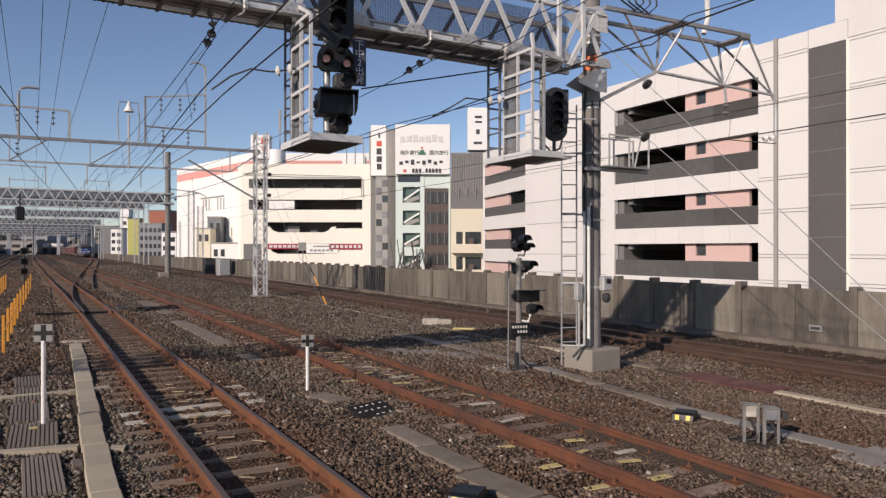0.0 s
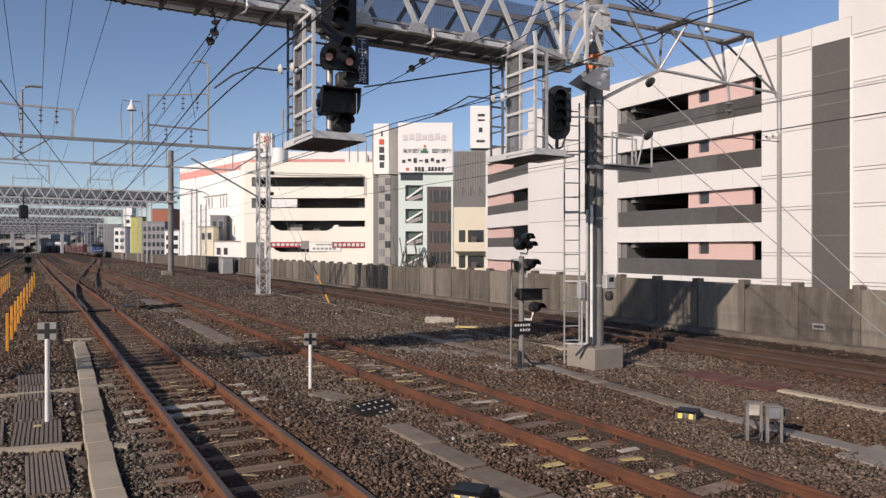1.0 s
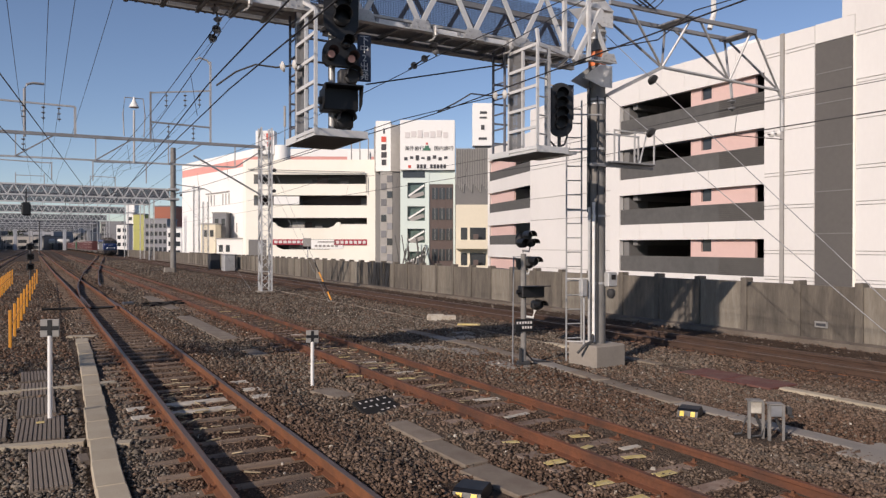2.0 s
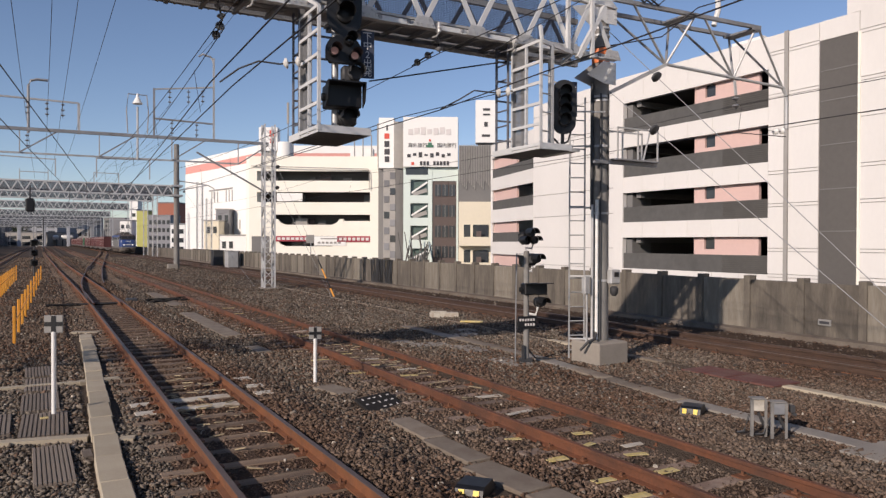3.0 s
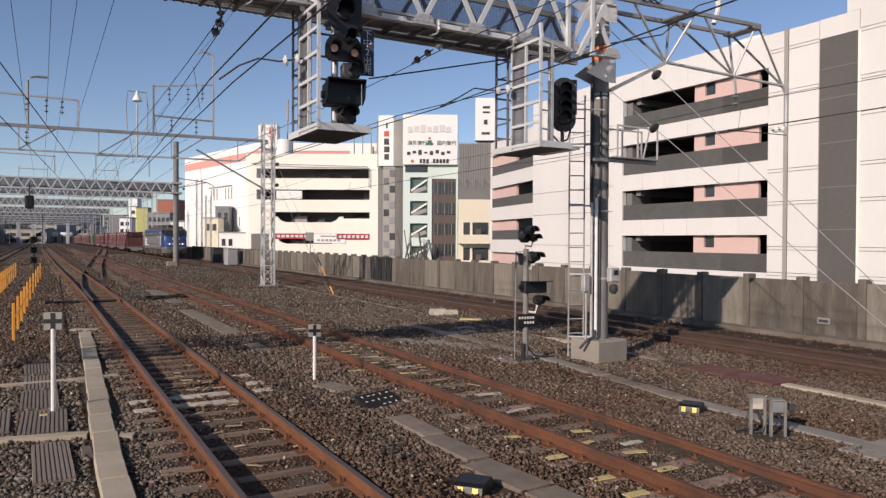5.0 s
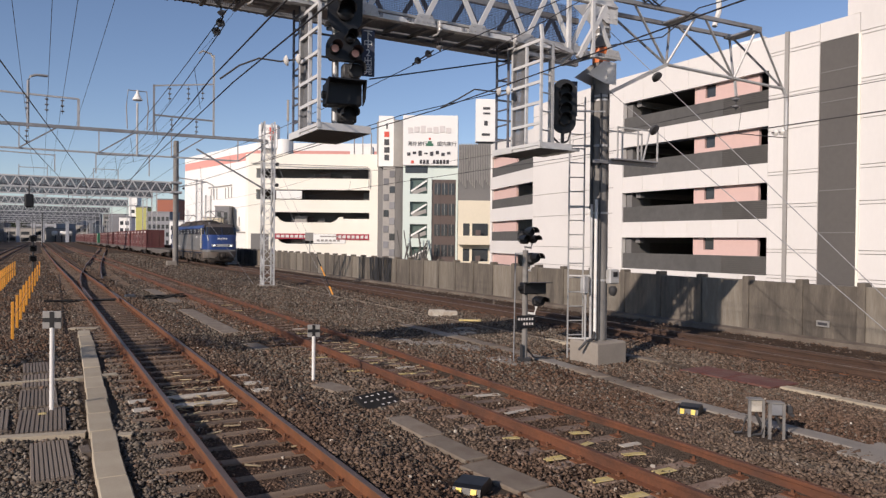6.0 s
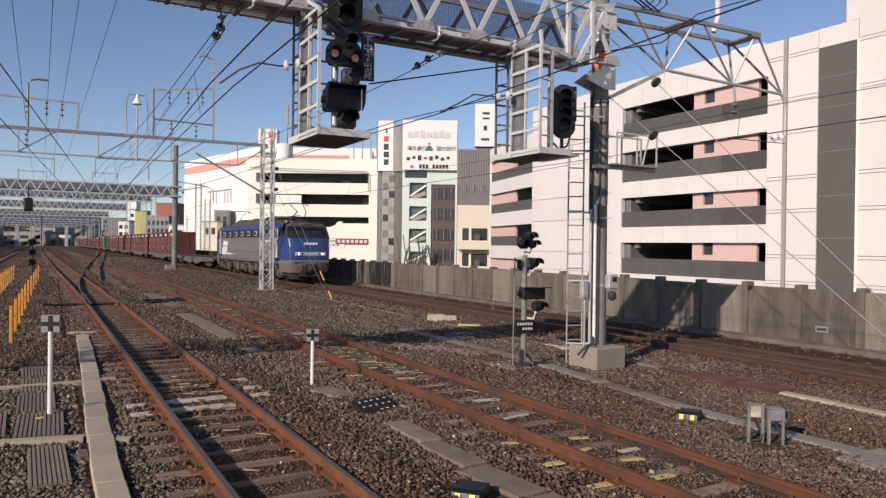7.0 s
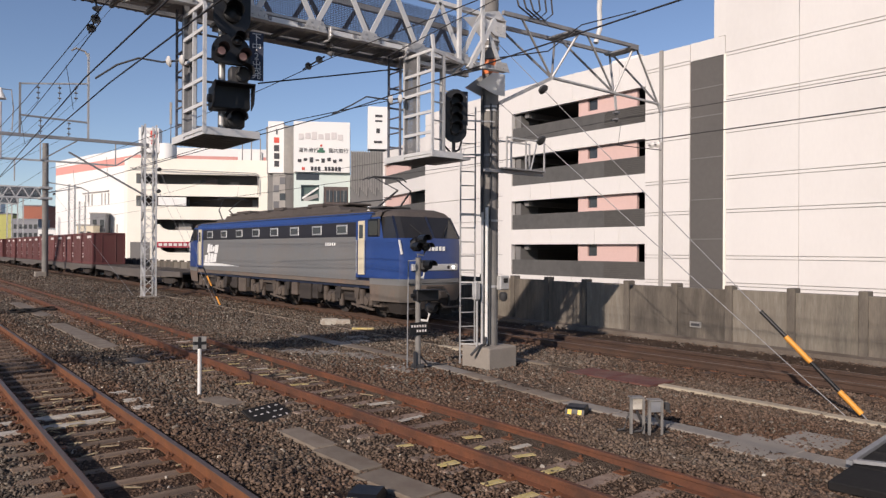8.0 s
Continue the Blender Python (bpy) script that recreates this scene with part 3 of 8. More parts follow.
def bend(y, much):
    """Sideways drift of a track that leaves its straight line beyond 30 m."""
    pts = ((30, 0.0), (45, -0.14), (70, -0.45), (120, -0.82), (420, -2.6))
    if y <= 30 or not much:
        return 0.0
    for (a, da), (b, db) in zip(pts, pts[1:]):
        if y <= b:
            return da + (db - da) * (y - a) / (b - a)
    return pts[-1][1]


def track(label, cx, y0, y1, top, m, near=(-8, 66), pitch=0.6, sleep_z=0.0, group="railway tracks", side=None, clip=None, curved=False):
    t = thing("railway_track", label, "railway track", group=group)
    for s in (-1, 1):
        rail(t, [(cx + s * GAUGE_HALF + bend(y, curved), y) for y in (y0, 30, 36, 45, 57, 70, 95, 120, y1)], top, side)
    sm = sleeper_mesh(m)
    cm = clip_mesh(clip or M_RUST)
    far = Geo()
    rnd = random.Random(int(cx * 10) + 99)
    y = math.ceil(y0 / pitch) * pitch + 0.1
    while y < min(y1, 190):
        if near[0] < y < near[1]:
            o = part("sleeper", sm, None, t)
            o.location = (cx + bend(y, curved) + rnd.uniform(-0.04, 0.04), y + rnd.uniform(-0.02, 0.02), sleep_z + rnd.uniform(-0.008, 0.004))
            o.rotation_euler = (0, 0, rnd.uniform(-0.012, 0.012))
            if y < 40:
                for s in (-1, 1):
                    o = part("rail_clip", cm, None, t)
                    o.location = (cx + s * GAUGE_HALF, y, 0)
        elif y >= near[1]:
            x = cx + bend(y, curved)
            far.box(x - 1.05, x + 1.05, y - 0.1, y + 0.1, -0.25, -0.156 + sleep_z)
        y += pitch
    if far.v:
        tagged(part("far_sleepers", far, m, t), kind="stuff")
    return t


track_1 = track("rusty railway track on dark wooden sleepers", T1, -8, 420, M_RAILTOP, M_WOOD, curved=True)
track_2 = track("rusty railway track half buried in brown ballast", T2, -8, 420, M_RUST_DARK, M_PCSLEEPER, sleep_z=0.012, side=M_RUST_DARK)
M_DUSTY = mat("brake_dusted_sleeper", (0.072, 0.046, 0.031), 0.9, var=0.25, fine=30, coarse=2.5, bump=0.4, obj=0.3)
track_3 = track("used railway track beside the parapet wall", T3, -12, 420, M_BRIGHT, M_DUSTY, near=(4, 60), side=M_RUST_DEEP, clip=M_RUST_DEEP)
for q in (-1, 1):
    rail(track_3, [(T3 + q * (GAUGE_HALF - 0.2), -12), (T3 + q * (GAUGE_HALF - 0.2), 60)], M_RUST_DEEP, M_RUST_DEEP)
track_0 = track("rusty railway track beyond the yellow fence", T0, 20, 420, M_RAILTOP, M_WOOD, near=(40, 60))


def build_turnout():
    t = thing("turnout_track", "rusty turnout curving away from the first track", "railway track")
    centre = [(T1, 29), (2.16, 33), (2.25, 38), (2.45, 44), (2.75, 50), (3.15, 56), (4.0, 69), (5.3, 86), (7.6, 116), (10.3, 150), (12.6, 185), (13.6, 215), (13.9, 250)]
    for s in (-1, 1):
        line = [(x + s * GAUGE_HALF, y) for x, y in centre]
        rail(t, line[3:] if s > 0 else line, M_RAILTOP)
    # switch blade and long timbers
    rail(t, [(T1 + GAUGE_HALF - 0.10, 29.5), (T1 + GAUGE_HALF - 0.07, 34), (T1 + GAUGE_HALF - 0.02, 40)], M_RAILTOP)
    rail(t, [(T1 - GAUGE_HALF + 0.10, 29.5), (T1 - GAUGE_HALF + 0.12, 34), (2.25 - GAUGE_HALF, 38)], M_RAILTOP)
    far = Geo()
    y = 66.3
    while y < 180:
        i = max(k for k in range(len(centre)) if centre[k][1] <= y)
        (xa, ya), (xb, yb) = centre[i], centre[i + 1]
        x = xa + (xb - xa) * (y - ya) / (yb - ya)
        far.box(x - 1.05, x + 1.05, y - 0.1, y + 0.1, -0.25, -0.16)
        y += 0.6
    tagged(part("far_sleepers", far, M_WOOD, t), kind="stuff")
    long_one = Geo().cbox(-1.5, 1.5, -0.1, 0.1, -0.29, -0.15, 0.012).mesh("long_timber", M_WOOD)
    for k in range(44):
        y = 40 + 0.6 * k + 0.3
        o = part("long_timber", long_one, None, t)
        o.location = (2.6 + 0.022 * (y - 40), y, -0.004)
    g = Geo()
    g.cbox(T1 + 0.75, T1 + 1.15, 30.2, 30.9, -0.2, 0.05, 0.03)
    g.bar((T1 - 0.9, 30.5, -0.1), (T1 + 0.8, 30.5, -0.1), 0.04)
    solo("switch_machine", g, M_DARK, "dark point machine beside the turnout rails", "point machine")


build_turnout()


def crossing_tubes():
    """Thin dark tubes lying across the first track, with four looser ones beside it."""
    rnd = random.Random(14)
    t = thing("signal_cable", "thin dark tubes lying across the ballast", "cable")
    for k in range(3):
        pts = [(0.1 + 0.45 * i, 30.6 + 0.22 * k + rnd.uniform(-0.06, 0.06), -0.15 + rnd.uniform(0, 0.03)) for i in range(8)]
        part("strand", Geo().tube(pts, 0.035), M_DECK, t)
    for k in range(4):
        pts = [(3.7 + 0.24 * i, 30.8 + 0.3 * k + rnd.uniform(-0.2, 0.2), -0.14 + rnd.uniform(0, 0.1)) for i in range(8)]
        part("strand", Geo().tube(pts, 0.035), M_DECK, t)


crossing_tubes()


def painted_ends():
    """Yellow and pale patches on the sleepers of the second track."""
    rnd = random.Random(8)
    me = [Geo().cbox(-0.13, 0.13, -0.05, 0.05, -0.005, 0.006, 0.003).mesh("paint_patch", m) for m in (M_YMARK, M_PALE)]
    for x, y, k, w in [(5.95, 7.0, 0, 1), (5.62, 6.55, 0, 1.2), (6.2, 6.3, 1, 1.6), (5.9, 6.0, 0, 1.1), (5.75, 5.4, 0, 1), (4.98, 6.3, 0, 1.0), (4.95, 5.5, 0, 1), (4.93, 5.0, 0, 1.1), (5.02, 7.2, 0, 0.8), (6.1, 9.4, 1, 1.7), (5.9, 8.3, 1, 1.8),
                       (5.8, 11.6, 0, 1.3), (6.05, 12.2, 1, 1.5), (5.6, 12.9, 0, 1.4), (5.05, 12.3, 0, 1.2), (5.9, 13.6, 1, 1.4), (5.7, 14.5, 0, 1.2), (4.95, 14.0, 0, 1.5), (6.7, 11.3, 1, 1.2), (6.75, 10.7, 1, 0.9), (5.9, 17.8, 0, 1.4), (6.1, 18.8, 1, 1.4), (5.7, 24.4, 0, 1.7), (5.9, 26.6, 0, 1.6)]:
        o = part("paint_patch", me[k], None, track_2)
        o.location = (x + 0.06, y, -0.134)
        o.rotation_euler = (rnd.uniform(-0.03, 0.03), rnd.uniform(-0.03, 0.03), rnd.uniform(-0.25, 0.25))
        o.scale = (w, rnd.uniform(0.8, 1.3), 1)
    # bleached sleepers in the first track
    pale = Geo().cbox(-0.46, 0.46, -0.11, 0.11, -0.02, 0.015, 0.008).mesh("bleached_sleeper_top", M_PALE)
    for y, w in ((10.9, 1), (11.5, 1), (10.3, 0.0)):
        if w:
            o = part("bleached_sleeper_top", pale, None, track_1)
            o.location = (T1, y, -0.15)
            o.rotation_euler = (0, 0, 0.03)
    end = Geo().cbox(-0.14, 0.14, -0.11, 0.11, -0.02, 0.015, 0.008).mesh("bleached_sleeper_end", M_PALE)
    for x, y in ((T1 - 0.85, 10.9), (T1 - 0.85, 11.5)):
        o = part("bleached_sleeper_end", end, None, track_1)
        o.location = (x, y, -0.16)
    for x, y in ((T1 + 0.86, 11.5), (T1 + 0.85, 10.9), (T1 + 0.84, 12.2)):
        o = part("bleached_sleeper_end", end, None, track_1)
        o.location = (x, y, -0.035)


painted_ends()


def wood_splinters():
    """Pale splinters of old sleepers lying in the two tracks."""
    rnd = random.Random(52)
    g = Geo()
    for k in range(150):
        if k < 95:
            x, y, z = T2 + rnd.uniform(-0.5, 0.5), rnd.choice([rnd.gauss(13.0, 2.0), rnd.uniform(9, 30)]), -0.12
            if k % 6 == 0:
                x, z = T2 - rnd.uniform(0.75, 1.0), -0.155
        else:
            x, y, z = T1 + rnd.uniform(-0.48, 0.48), rnd.gauss(11.3, 1.5), -0.135
        l, a = rnd.uniform(0.05, 0.22), rnd.gauss(0.0, 0.5)
        dx, dy = math.cos(a) * l / 2, math.sin(a) * l / 2
        g.bar((x - dx, y - dy, z + rnd.uniform(-0.01, 0.02)), (x + dx, y + dy, z + rnd.uniform(-0.01, 0.02)), rnd.uniform(0.012, 0.035), 0.012)
    solo("wood_splinters", g, M_SPLINTER, "pale wood splinters scattered on the sleepers", "splinters", kind="stuff")


wood_splinters()


# ============ things on the ground ============
def lid(parent, x, y, w, l, rz, m, h=0.07, z=-0.2):
    g = Geo().cbox(-w / 2, w / 2, -l / 2 + 0.005, l / 2 - 0.005, -0.08, h, 0.012)
    o = part("lid", g, m, parent)
    o.location = (x, y, z)
    o.rotation_euler = (0, 0, rz)
    return o


def build_troughs():
    rnd = random.Random(11)
    t = thing("cable_trough", "pale concrete lids of a cable trough in grey ballast", "cable trough")
    pts = [(0.62, 6.2), (0.64, 7.9), (0.67, 9.7), (0.81, 13.6), (0.975, 20.6)]

    def xa(y):
        for (x0, y0), (x1, y1) in zip(pts, pts[1:]):
            if y <= y1:
                return x0 + (x1 - x0) * (y - y0) / (y1 - y0)
        return pts[-1][0]

    y = 6.4
    while y < 20.4:
        l = 0.98
        a = -math.atan2(xa(y + 0.5) - xa(y - 0.5), 1.0)
        lid(t, xa(y) + rnd.uniform(-0.012, 0.012), y, 0.29, l, a + rnd.uniform(-0.02, 0.02), M_SLAB, h=0.075 + rnd.uniform(-0.01, 0.012))
        y += 0.985
    CLEAR.append((0.45, 0.83, 5.5, 10.5))
    CLEAR.append((0.52, 1.0, 10.5, 14.5))
    CLEAR.append((0.68, 1.13, 14.5, 20.8))
    # cross ducts
    for x0, y0, x1, y1, w in ((-0.9, 10.25, 0.50, 9.95, 0.16), (0.84, 9.65, 1.0, 9.6, 0.16), (0.55, 13.9, 1.2, 13.98, 0.22), (0.70, 21.6, 1.35, 21.3, 0.3), (-1.2, 13.9, 0.55, 13.9, 0.12)):
        g = Geo().bar((x0, y0, -0.19), (x1, y1, -0.19), w, 0.10)
        part("cross_duct", g, M_SLAB, t)
    # old trough between the two tracks
    o = thing("old_cable_trough", "old brown-grey concrete trough lids sunk in ballast", "cable trough")
    for x, y, w, l, rz in ((4.36, 8.42, 0.34, 1.1, 0.0), (4.31, 7.32, 0.34, 1.05, 0.04), (4.27, 6.2, 0.42, 1.0, 0.1), (4.35, 5.1, 0.42, 1.1, 0.05), (4.3, 11.25, 0.42, 0.8, 0.25), (4.35, 16.4, 0.34, 1.0, 0.05), (4.4, 22.5, 0.5, 7.0, 0.0), (4.6, 33.0, 0.5, 8.0, 0.0)):
        lid(o, x, y, w, l, rz, M_OLDSLAB, h=0.035)
        CLEAR.append((x - w / 2 - 0.02, x + w / 2 + 0.02, y - l / 2, y + l / 2))
    # long lids between second track and mast
    k = thing("kerb_trough", "line of grey concrete trough lids beside the mast", "cable trough")
    y = 3.4
    while y < 19:
        x = 8.83 + 0.13 * max(0.0, min(y, 12.3) - 8.0)
        lid(k, x + rnd.uniform(-0.015, 0.015), y, 0.34, 1.0, -0.13 if 8 < y < 12.2 else 0.0, M_OLDSLAB if rnd.random() < 0.35 else M_CONC, h=0.035 + rnd.uniform(-0.012, 0.012), z=-0.21)
        y += 1.0
    CLEAR.append((8.64, 9.02, 3.0, 8.3))
    CLEAR.append((8.72, 9.16, 8.3, 9.6))
    CLEAR.append((8.90, 9.36, 9.6, 11.0))
    CLEAR.append((9.06, 9.56, 11.0, 12.3))
    CLEAR.append((9.2, 9.58, 12.3, 19.0))
    e = thing("edge_kerb", "pale concrete edging along the third track", "kerb")
    y = 2.0
    while y < 44:
        if not 7.9 < y < 9.9:
            lid(e, 11.22 + 0.008 * y + rnd.uniform(-0.02, 0.02), y, 0.22 if y < 14 else 0.09, 1.9, 0.0, M_SLAB if rnd.random() < 0.7 and y < 14 else M_OLDSLAB, h=0.05 if y < 14 else 0.03, z=-0.215)
        y += 1.92
    CLEAR.append((11.1, 11.42, 2, 14))
    CLEAR.append((11.28, 11.62, 14, 44))
    g = Geo()
    g.cbox(-0.6, 0.6, -0.16, 0.16, -0.05, 0.16, 0.02)
    g.cbox(-0.56, 0.1, -0.12, 0.12, 0.16, 0.2, 0.015)
    b = solo("concrete_block", g, M_PALE, "pale concrete block lying on the trough edge", "concrete block")
    b.matrix_basis = pose(11.75, 20.7, -0.2, 0, 0, -22)
    b.scale = (0.8, 1, 1)
    g = Geo().cbox(-0.35, 0.35, -0.09, 0.09, 0, 0.05, 0.008)
    b = solo("yellow_board", g, M_YMARK, "faded yellow board lying by the third track", "board")
    b.matrix_basis = pose(11.6, 18.7, -0.17, 0, 0, -40)
    b = thing("red_boards", "faded dark red painted boards on the ballast", "boards", pose(11.32, 8.8, -0.19, 0, 0, 1))
    for i in range(4):
        part("board", Geo().cbox(-0.38 + rnd.uniform(-0.05, 0.05), 0.38, -1.0 + 0.5 * i, -0.53 + 0.5 * i, 0, 0.03 + rnd.uniform(0, 0.012), 0.006), M_REDMAT, b)
    CLEAR.append((10.9, 11.75, 7.8, 9.9))
    # small paved strip where troughs meet
    s = thing("paved_strip", "worn grey concrete paving among the ballast", "paving", kind="structure")
    for x, y, w, l in ((8.75, 4.6, 0.9, 0.9), (9.6, 4.3, 0.75, 0.7), (8.2, 15.2, 0.9, 0.6), (8.72, 14.2, 0.6, 1.1), (8.5, 12.2, 0.5, 1.0), (9.9, 16.4, 0.9, 0.6), (10.5, 17.2, 0.6, 0.6), (7.7, 15.9, 0.7, 0.5)):
        lid(s, x, y, w, l, rnd.uniform(-0.1, 0.1), M_CONC, h=0.025, z=-0.2)


build_troughs()


def build_mats():
    """Ribbed rubber crossing mats beside the trough."""
    def ribbed(w, l, n):
        prof = [(-w / 2, -0.03)]
        for i in range(n):
            x, d = -w / 2 + w * i / n, w / n
            prof += [(x + 0.04 * d, 0.012), (x + 0.14 * d, 0.034), (x + 0.78 * d, 0.034), (x + 0.88 * d, 0.012)]
        prof.append((w / 2, -0.03))
        g = Geo().prism(prof, "y", -l / 2, l / 2)
        return g
    for x, y, w, l, n, rz in ((0.10, 8.95, 0.40, 1.5, 9, 1), (0.02, 10.95, 0.58, 1.35, 11, -1), (-0.03, 12.5, 0.52, 1.3, 10, 0), (-0.02, 14.0, 0.50, 1.2, 9, 0), (-0.05, 15.4, 0.48, 1.1, 9, 1), (-0.62, 11.2, 0.5, 1.2, 9, 1)):
        o = solo("rubber_mat", ribbed(w, l, n), M_RUBBER, "grooved brown-grey rubber walkway mat on ballast", "mat", group="walkway mats")
        o.matrix_basis = pose(x, y, -0.185, 0, 0, rz)
        CLEAR.append((x - w / 2, x + w / 2, y - l / 2, y + l / 2))
    o = copy_thing(o, pose(0.45, 9.2, -0.19, 0, 0, 3))
    o.scale = (0.2, 0.28, 1)
    g = Geo().cbox(-0.05, 0.05, -0.05, 0.05, 0, 0.012, 0.004)
    o = solo("yellow_marker", g, M_YMARK, "small faded yellow patch on the rubber mat", "marker")
    o.matrix_basis = pose(0.02, 11.25, -0.152, 0, 0, 4)


build_mats()


def cross_post(x, y, top, plate, group):
    """White stop-limit post with a grey plate and a black cross."""
    t = thing("marker_post", "white marker post with a black cross on a grey plate", "marker post", pose(x, y, -0.22, 0, 0, -20), group)
    h = top + 0.22
    part("post", Geo().cyl((0, 0, 0), (0, 0, h - plate), 0.032, n=12).lathe((0, 0, h - plate), [(0.034, 0), (0.03, 0.012), (0.012, 0.02)], n=12), M_WHITE, t, smooth=True)
    g = Geo().cbox(-plate / 2, plate / 2, -0.012, 0.012, h - plate, h, 0.006)
    p = part("plate", g, M_SIGNGREY, t)
    g = Geo().box(-plate * 0.12, plate * 0.12, -0.018, -0.0125, h - plate * 0.97, h - plate * 0.03)
    g.box(-plate * 0.48, -plate * 0.121, -0.018, -0.0125, h - plate * 0.62, h - plate * 0.38)
    g.box(plate * 0.121, plate * 0.48, -0.018, -0.0125, h - plate * 0.62, h - plate * 0.38)
    part("black_cross", g, M_BLACK, p)
    part("bracket", Geo().bar((0, 0.02, h - plate * 1.3), (0, 0.02, h - 0.04), 0.03), M_GALVD, t)
    return t


cross_post(4.21, 12.04, 0.80, 0.22, "cross marker posts")
cross_post(0.14, 11.5, 1.25, 0.25, "cross marker posts")


def ats_box(x, y, rz, z=-0.22):
    """Black beacon lid with two yellow stripes on its end."""
    t = thing("track_beacon", "black plastic cover with two yellow stripes on ballast", "cover", pose(x, y, z, 0, 0, rz), "black beacon covers")
    t.scale = (0.85, 0.85, 0.85)
    prof = [(-0.25, 0.0), (-0.21, 0.11), (-0.15, 0.14), (0.16, 0.14), (0.25, 0.05), (0.27, 0.0)]
    part("cover", Geo().prism(prof, "y", -0.17, 0.17), M_BLACK, t)
    for s in (-1, 1):
        g = Geo()
        g.add([(-0.245, s * 0.09 - 0.035, 0.025), (-0.245, s * 0.09 + 0.035, 0.025), (-0.218, s * 0.09 + 0.035, 0.105), (-0.218, s * 0.09 - 0.035, 0.105),
               (-0.255, s * 0.09 - 0.035, 0.028), (-0.255, s * 0.09 + 0.035, 0.028), (-0.225, s * 0.09 + 0.035, 0.108), (-0.225, s * 0.09 - 0.035, 0.108)],
              [(0, 1, 2, 3), (4, 7, 6, 5), (0, 4, 5, 1), (2, 6, 7, 3), (0, 3, 7, 4), (1, 5, 6, 2)])
        part("yellow_stripe", g, M_YELLOW, t)
    return t


ats_box(8.36, 7.28, 30, -0.2)
ats_box(3.74, 5.96, 40, -0.19)
CLEAR += [(8.2, 8.8, 7.05, 7.55), (3.5, 4.05, 5.75, 6.4)]


def number_plate_board():
    """Black board lying in the ballast with rows of pale unreadable marks."""
    t = thing("fallen_board", "black plastic board with rows of pale marks in ballast", "board", pose(4.5, 9.92, -0.16, 14, -4, 6))
    part("board", Geo().cbox(-0.31, 0.31, -0.26, 0.26, -0.02, 0.02, 0.012), M_DECK, t)
    rnd = random.Random(2)
    for r in range(3):
        for c in range(5):
            if r == 2 and c < 2:
                continue
            g = Geo().box(-0.022, 0.022, -0.012, 0.012, 0.0205, 0.024) if (r + c) % 3 else Geo().box(-0.009, 0.009, -0.03, 0.03, 0.0205, 0.024)
            o = part("pale_mark", g, M_PALEINK, t)
            o.location = (-0.22 + 0.11 * c + rnd.uniform(-0.01, 0.01), 0.16 - 0.16 * r, 0)
    CLEAR.append((4.15, 4.85, 9.6, 10.25))


number_plate_board()


def relay_boxes():
    """Two small boxes on angle-iron legs."""
    for x, y, hgt, lab in ((8.10, 6.00, 0.50, "white"), (8.23, 5.80, 0.48, "grey")):
        t = thing("junction_box", lab + " metal junction box on angle-iron legs", "junction box", pose(x, y, -0.2, 0, 0, -35), "junction boxes")
        part("box", Geo().cbox(-0.075, 0.075, -0.06, 0.06, hgt - 0.17, hgt - 0.02, 0.01), M_PALE if lab == "white" else M_GALVD, t)
        part("lid", Geo().cbox(-0.095, 0.095, -0.075, 0.075, hgt - 0.02, hgt, 0.006), M_POLE, t)
        for sx in (-1, 1):
            part("leg", Geo().angle((sx * 0.085, -0.05, -0.05), (sx * 0.085, -0.05, hgt - 0.02), 0.035, 0.008, flip=sx), M_POLE, t)
        part("hose", Geo().tube([(0.02, 0.02, hgt - 0.2), (0.06, 0.03, 0.2), (0.16, 0.05, 0.02), (0.24, 0.1, 0.0)], 0.02), M_DARK, t)
        part("hose", Geo().tube([(-0.04, 0.02, hgt - 0.2), (-0.1, 0.05, 0.22), (-0.16, 0.02, 0.05), (-0.3, 0.12, 0.0)], 0.016), M_DARK, t)
    CLEAR.append((7.9, 8.5, 5.65, 6.2))
    g = Geo().cbox(-0.03, 0.03, -0.04, 0.04, 0, 0.1, 0.01).bar((0, 0, 0), (0.05, 0, -0.03), 0.04)
    o = solo("padlock_knob", g, M_DARK, "dark knob on the side of the junction box", "knob")
    o.matrix_basis = pose(8.42, 5.73, 0.12, 0, 0, -35)


relay_boxes()


def staff_crossing():
    """Crossing deck at the platform end; its near-black colour includes a station roof's shadow."""
    t = thing("crossing_deck", "steel-framed crossing deck, near-black with a roof's shadow in its colour", "crossing deck", pose(8.05, 2.62, -0.17, 0, 0, 6))
    for i in range(4):
        g = Geo().cbox(-0.3 + 0.78 * i, 0.44 + 0.78 * i, -1.2, 0.72, 0, 0.1, 0.015)
        part("deck_panel", g, M_DECK, t)
    part("frame_bar", Geo().bar((0.55, 0.76, 0.1), (2.9, 0.76, 0.1), 0.07, 0.05), M_GALVD, t)
    part("frame_bar", Geo().bar((0.55, 0.72, 0.13), (1.25, -1.1, 0.13), 0.06, 0.04), M_GALVD, t)
    CLEAR.append((7.8, 11, 2.0, 3.3))


staff_crossing()


def yellow_fence(x, ys, h, label, slope=0.0):
    t = thing("yellow_fence", label, "fence", group="yellow fences")
    me = Geo().cbox(-0.035, 0.035, -0.02, 0.02, -0.25, h, 0.01).mesh("slat", M_ORANGE)
    for y in ys:
        o = part("slat", me, None, t)
        o.location = (x + slope * (y - ys[0]), y, -0.2)
    for z in (h * 0.62,):
        part("fence_rail", Geo().bar((x + 0.035, ys[0], z - 0.2), (x + 0.035 + slope * (ys[-1] - ys[0]), ys[-1], z - 0.2), 0.02, 0.03), M_ORANGE, t)


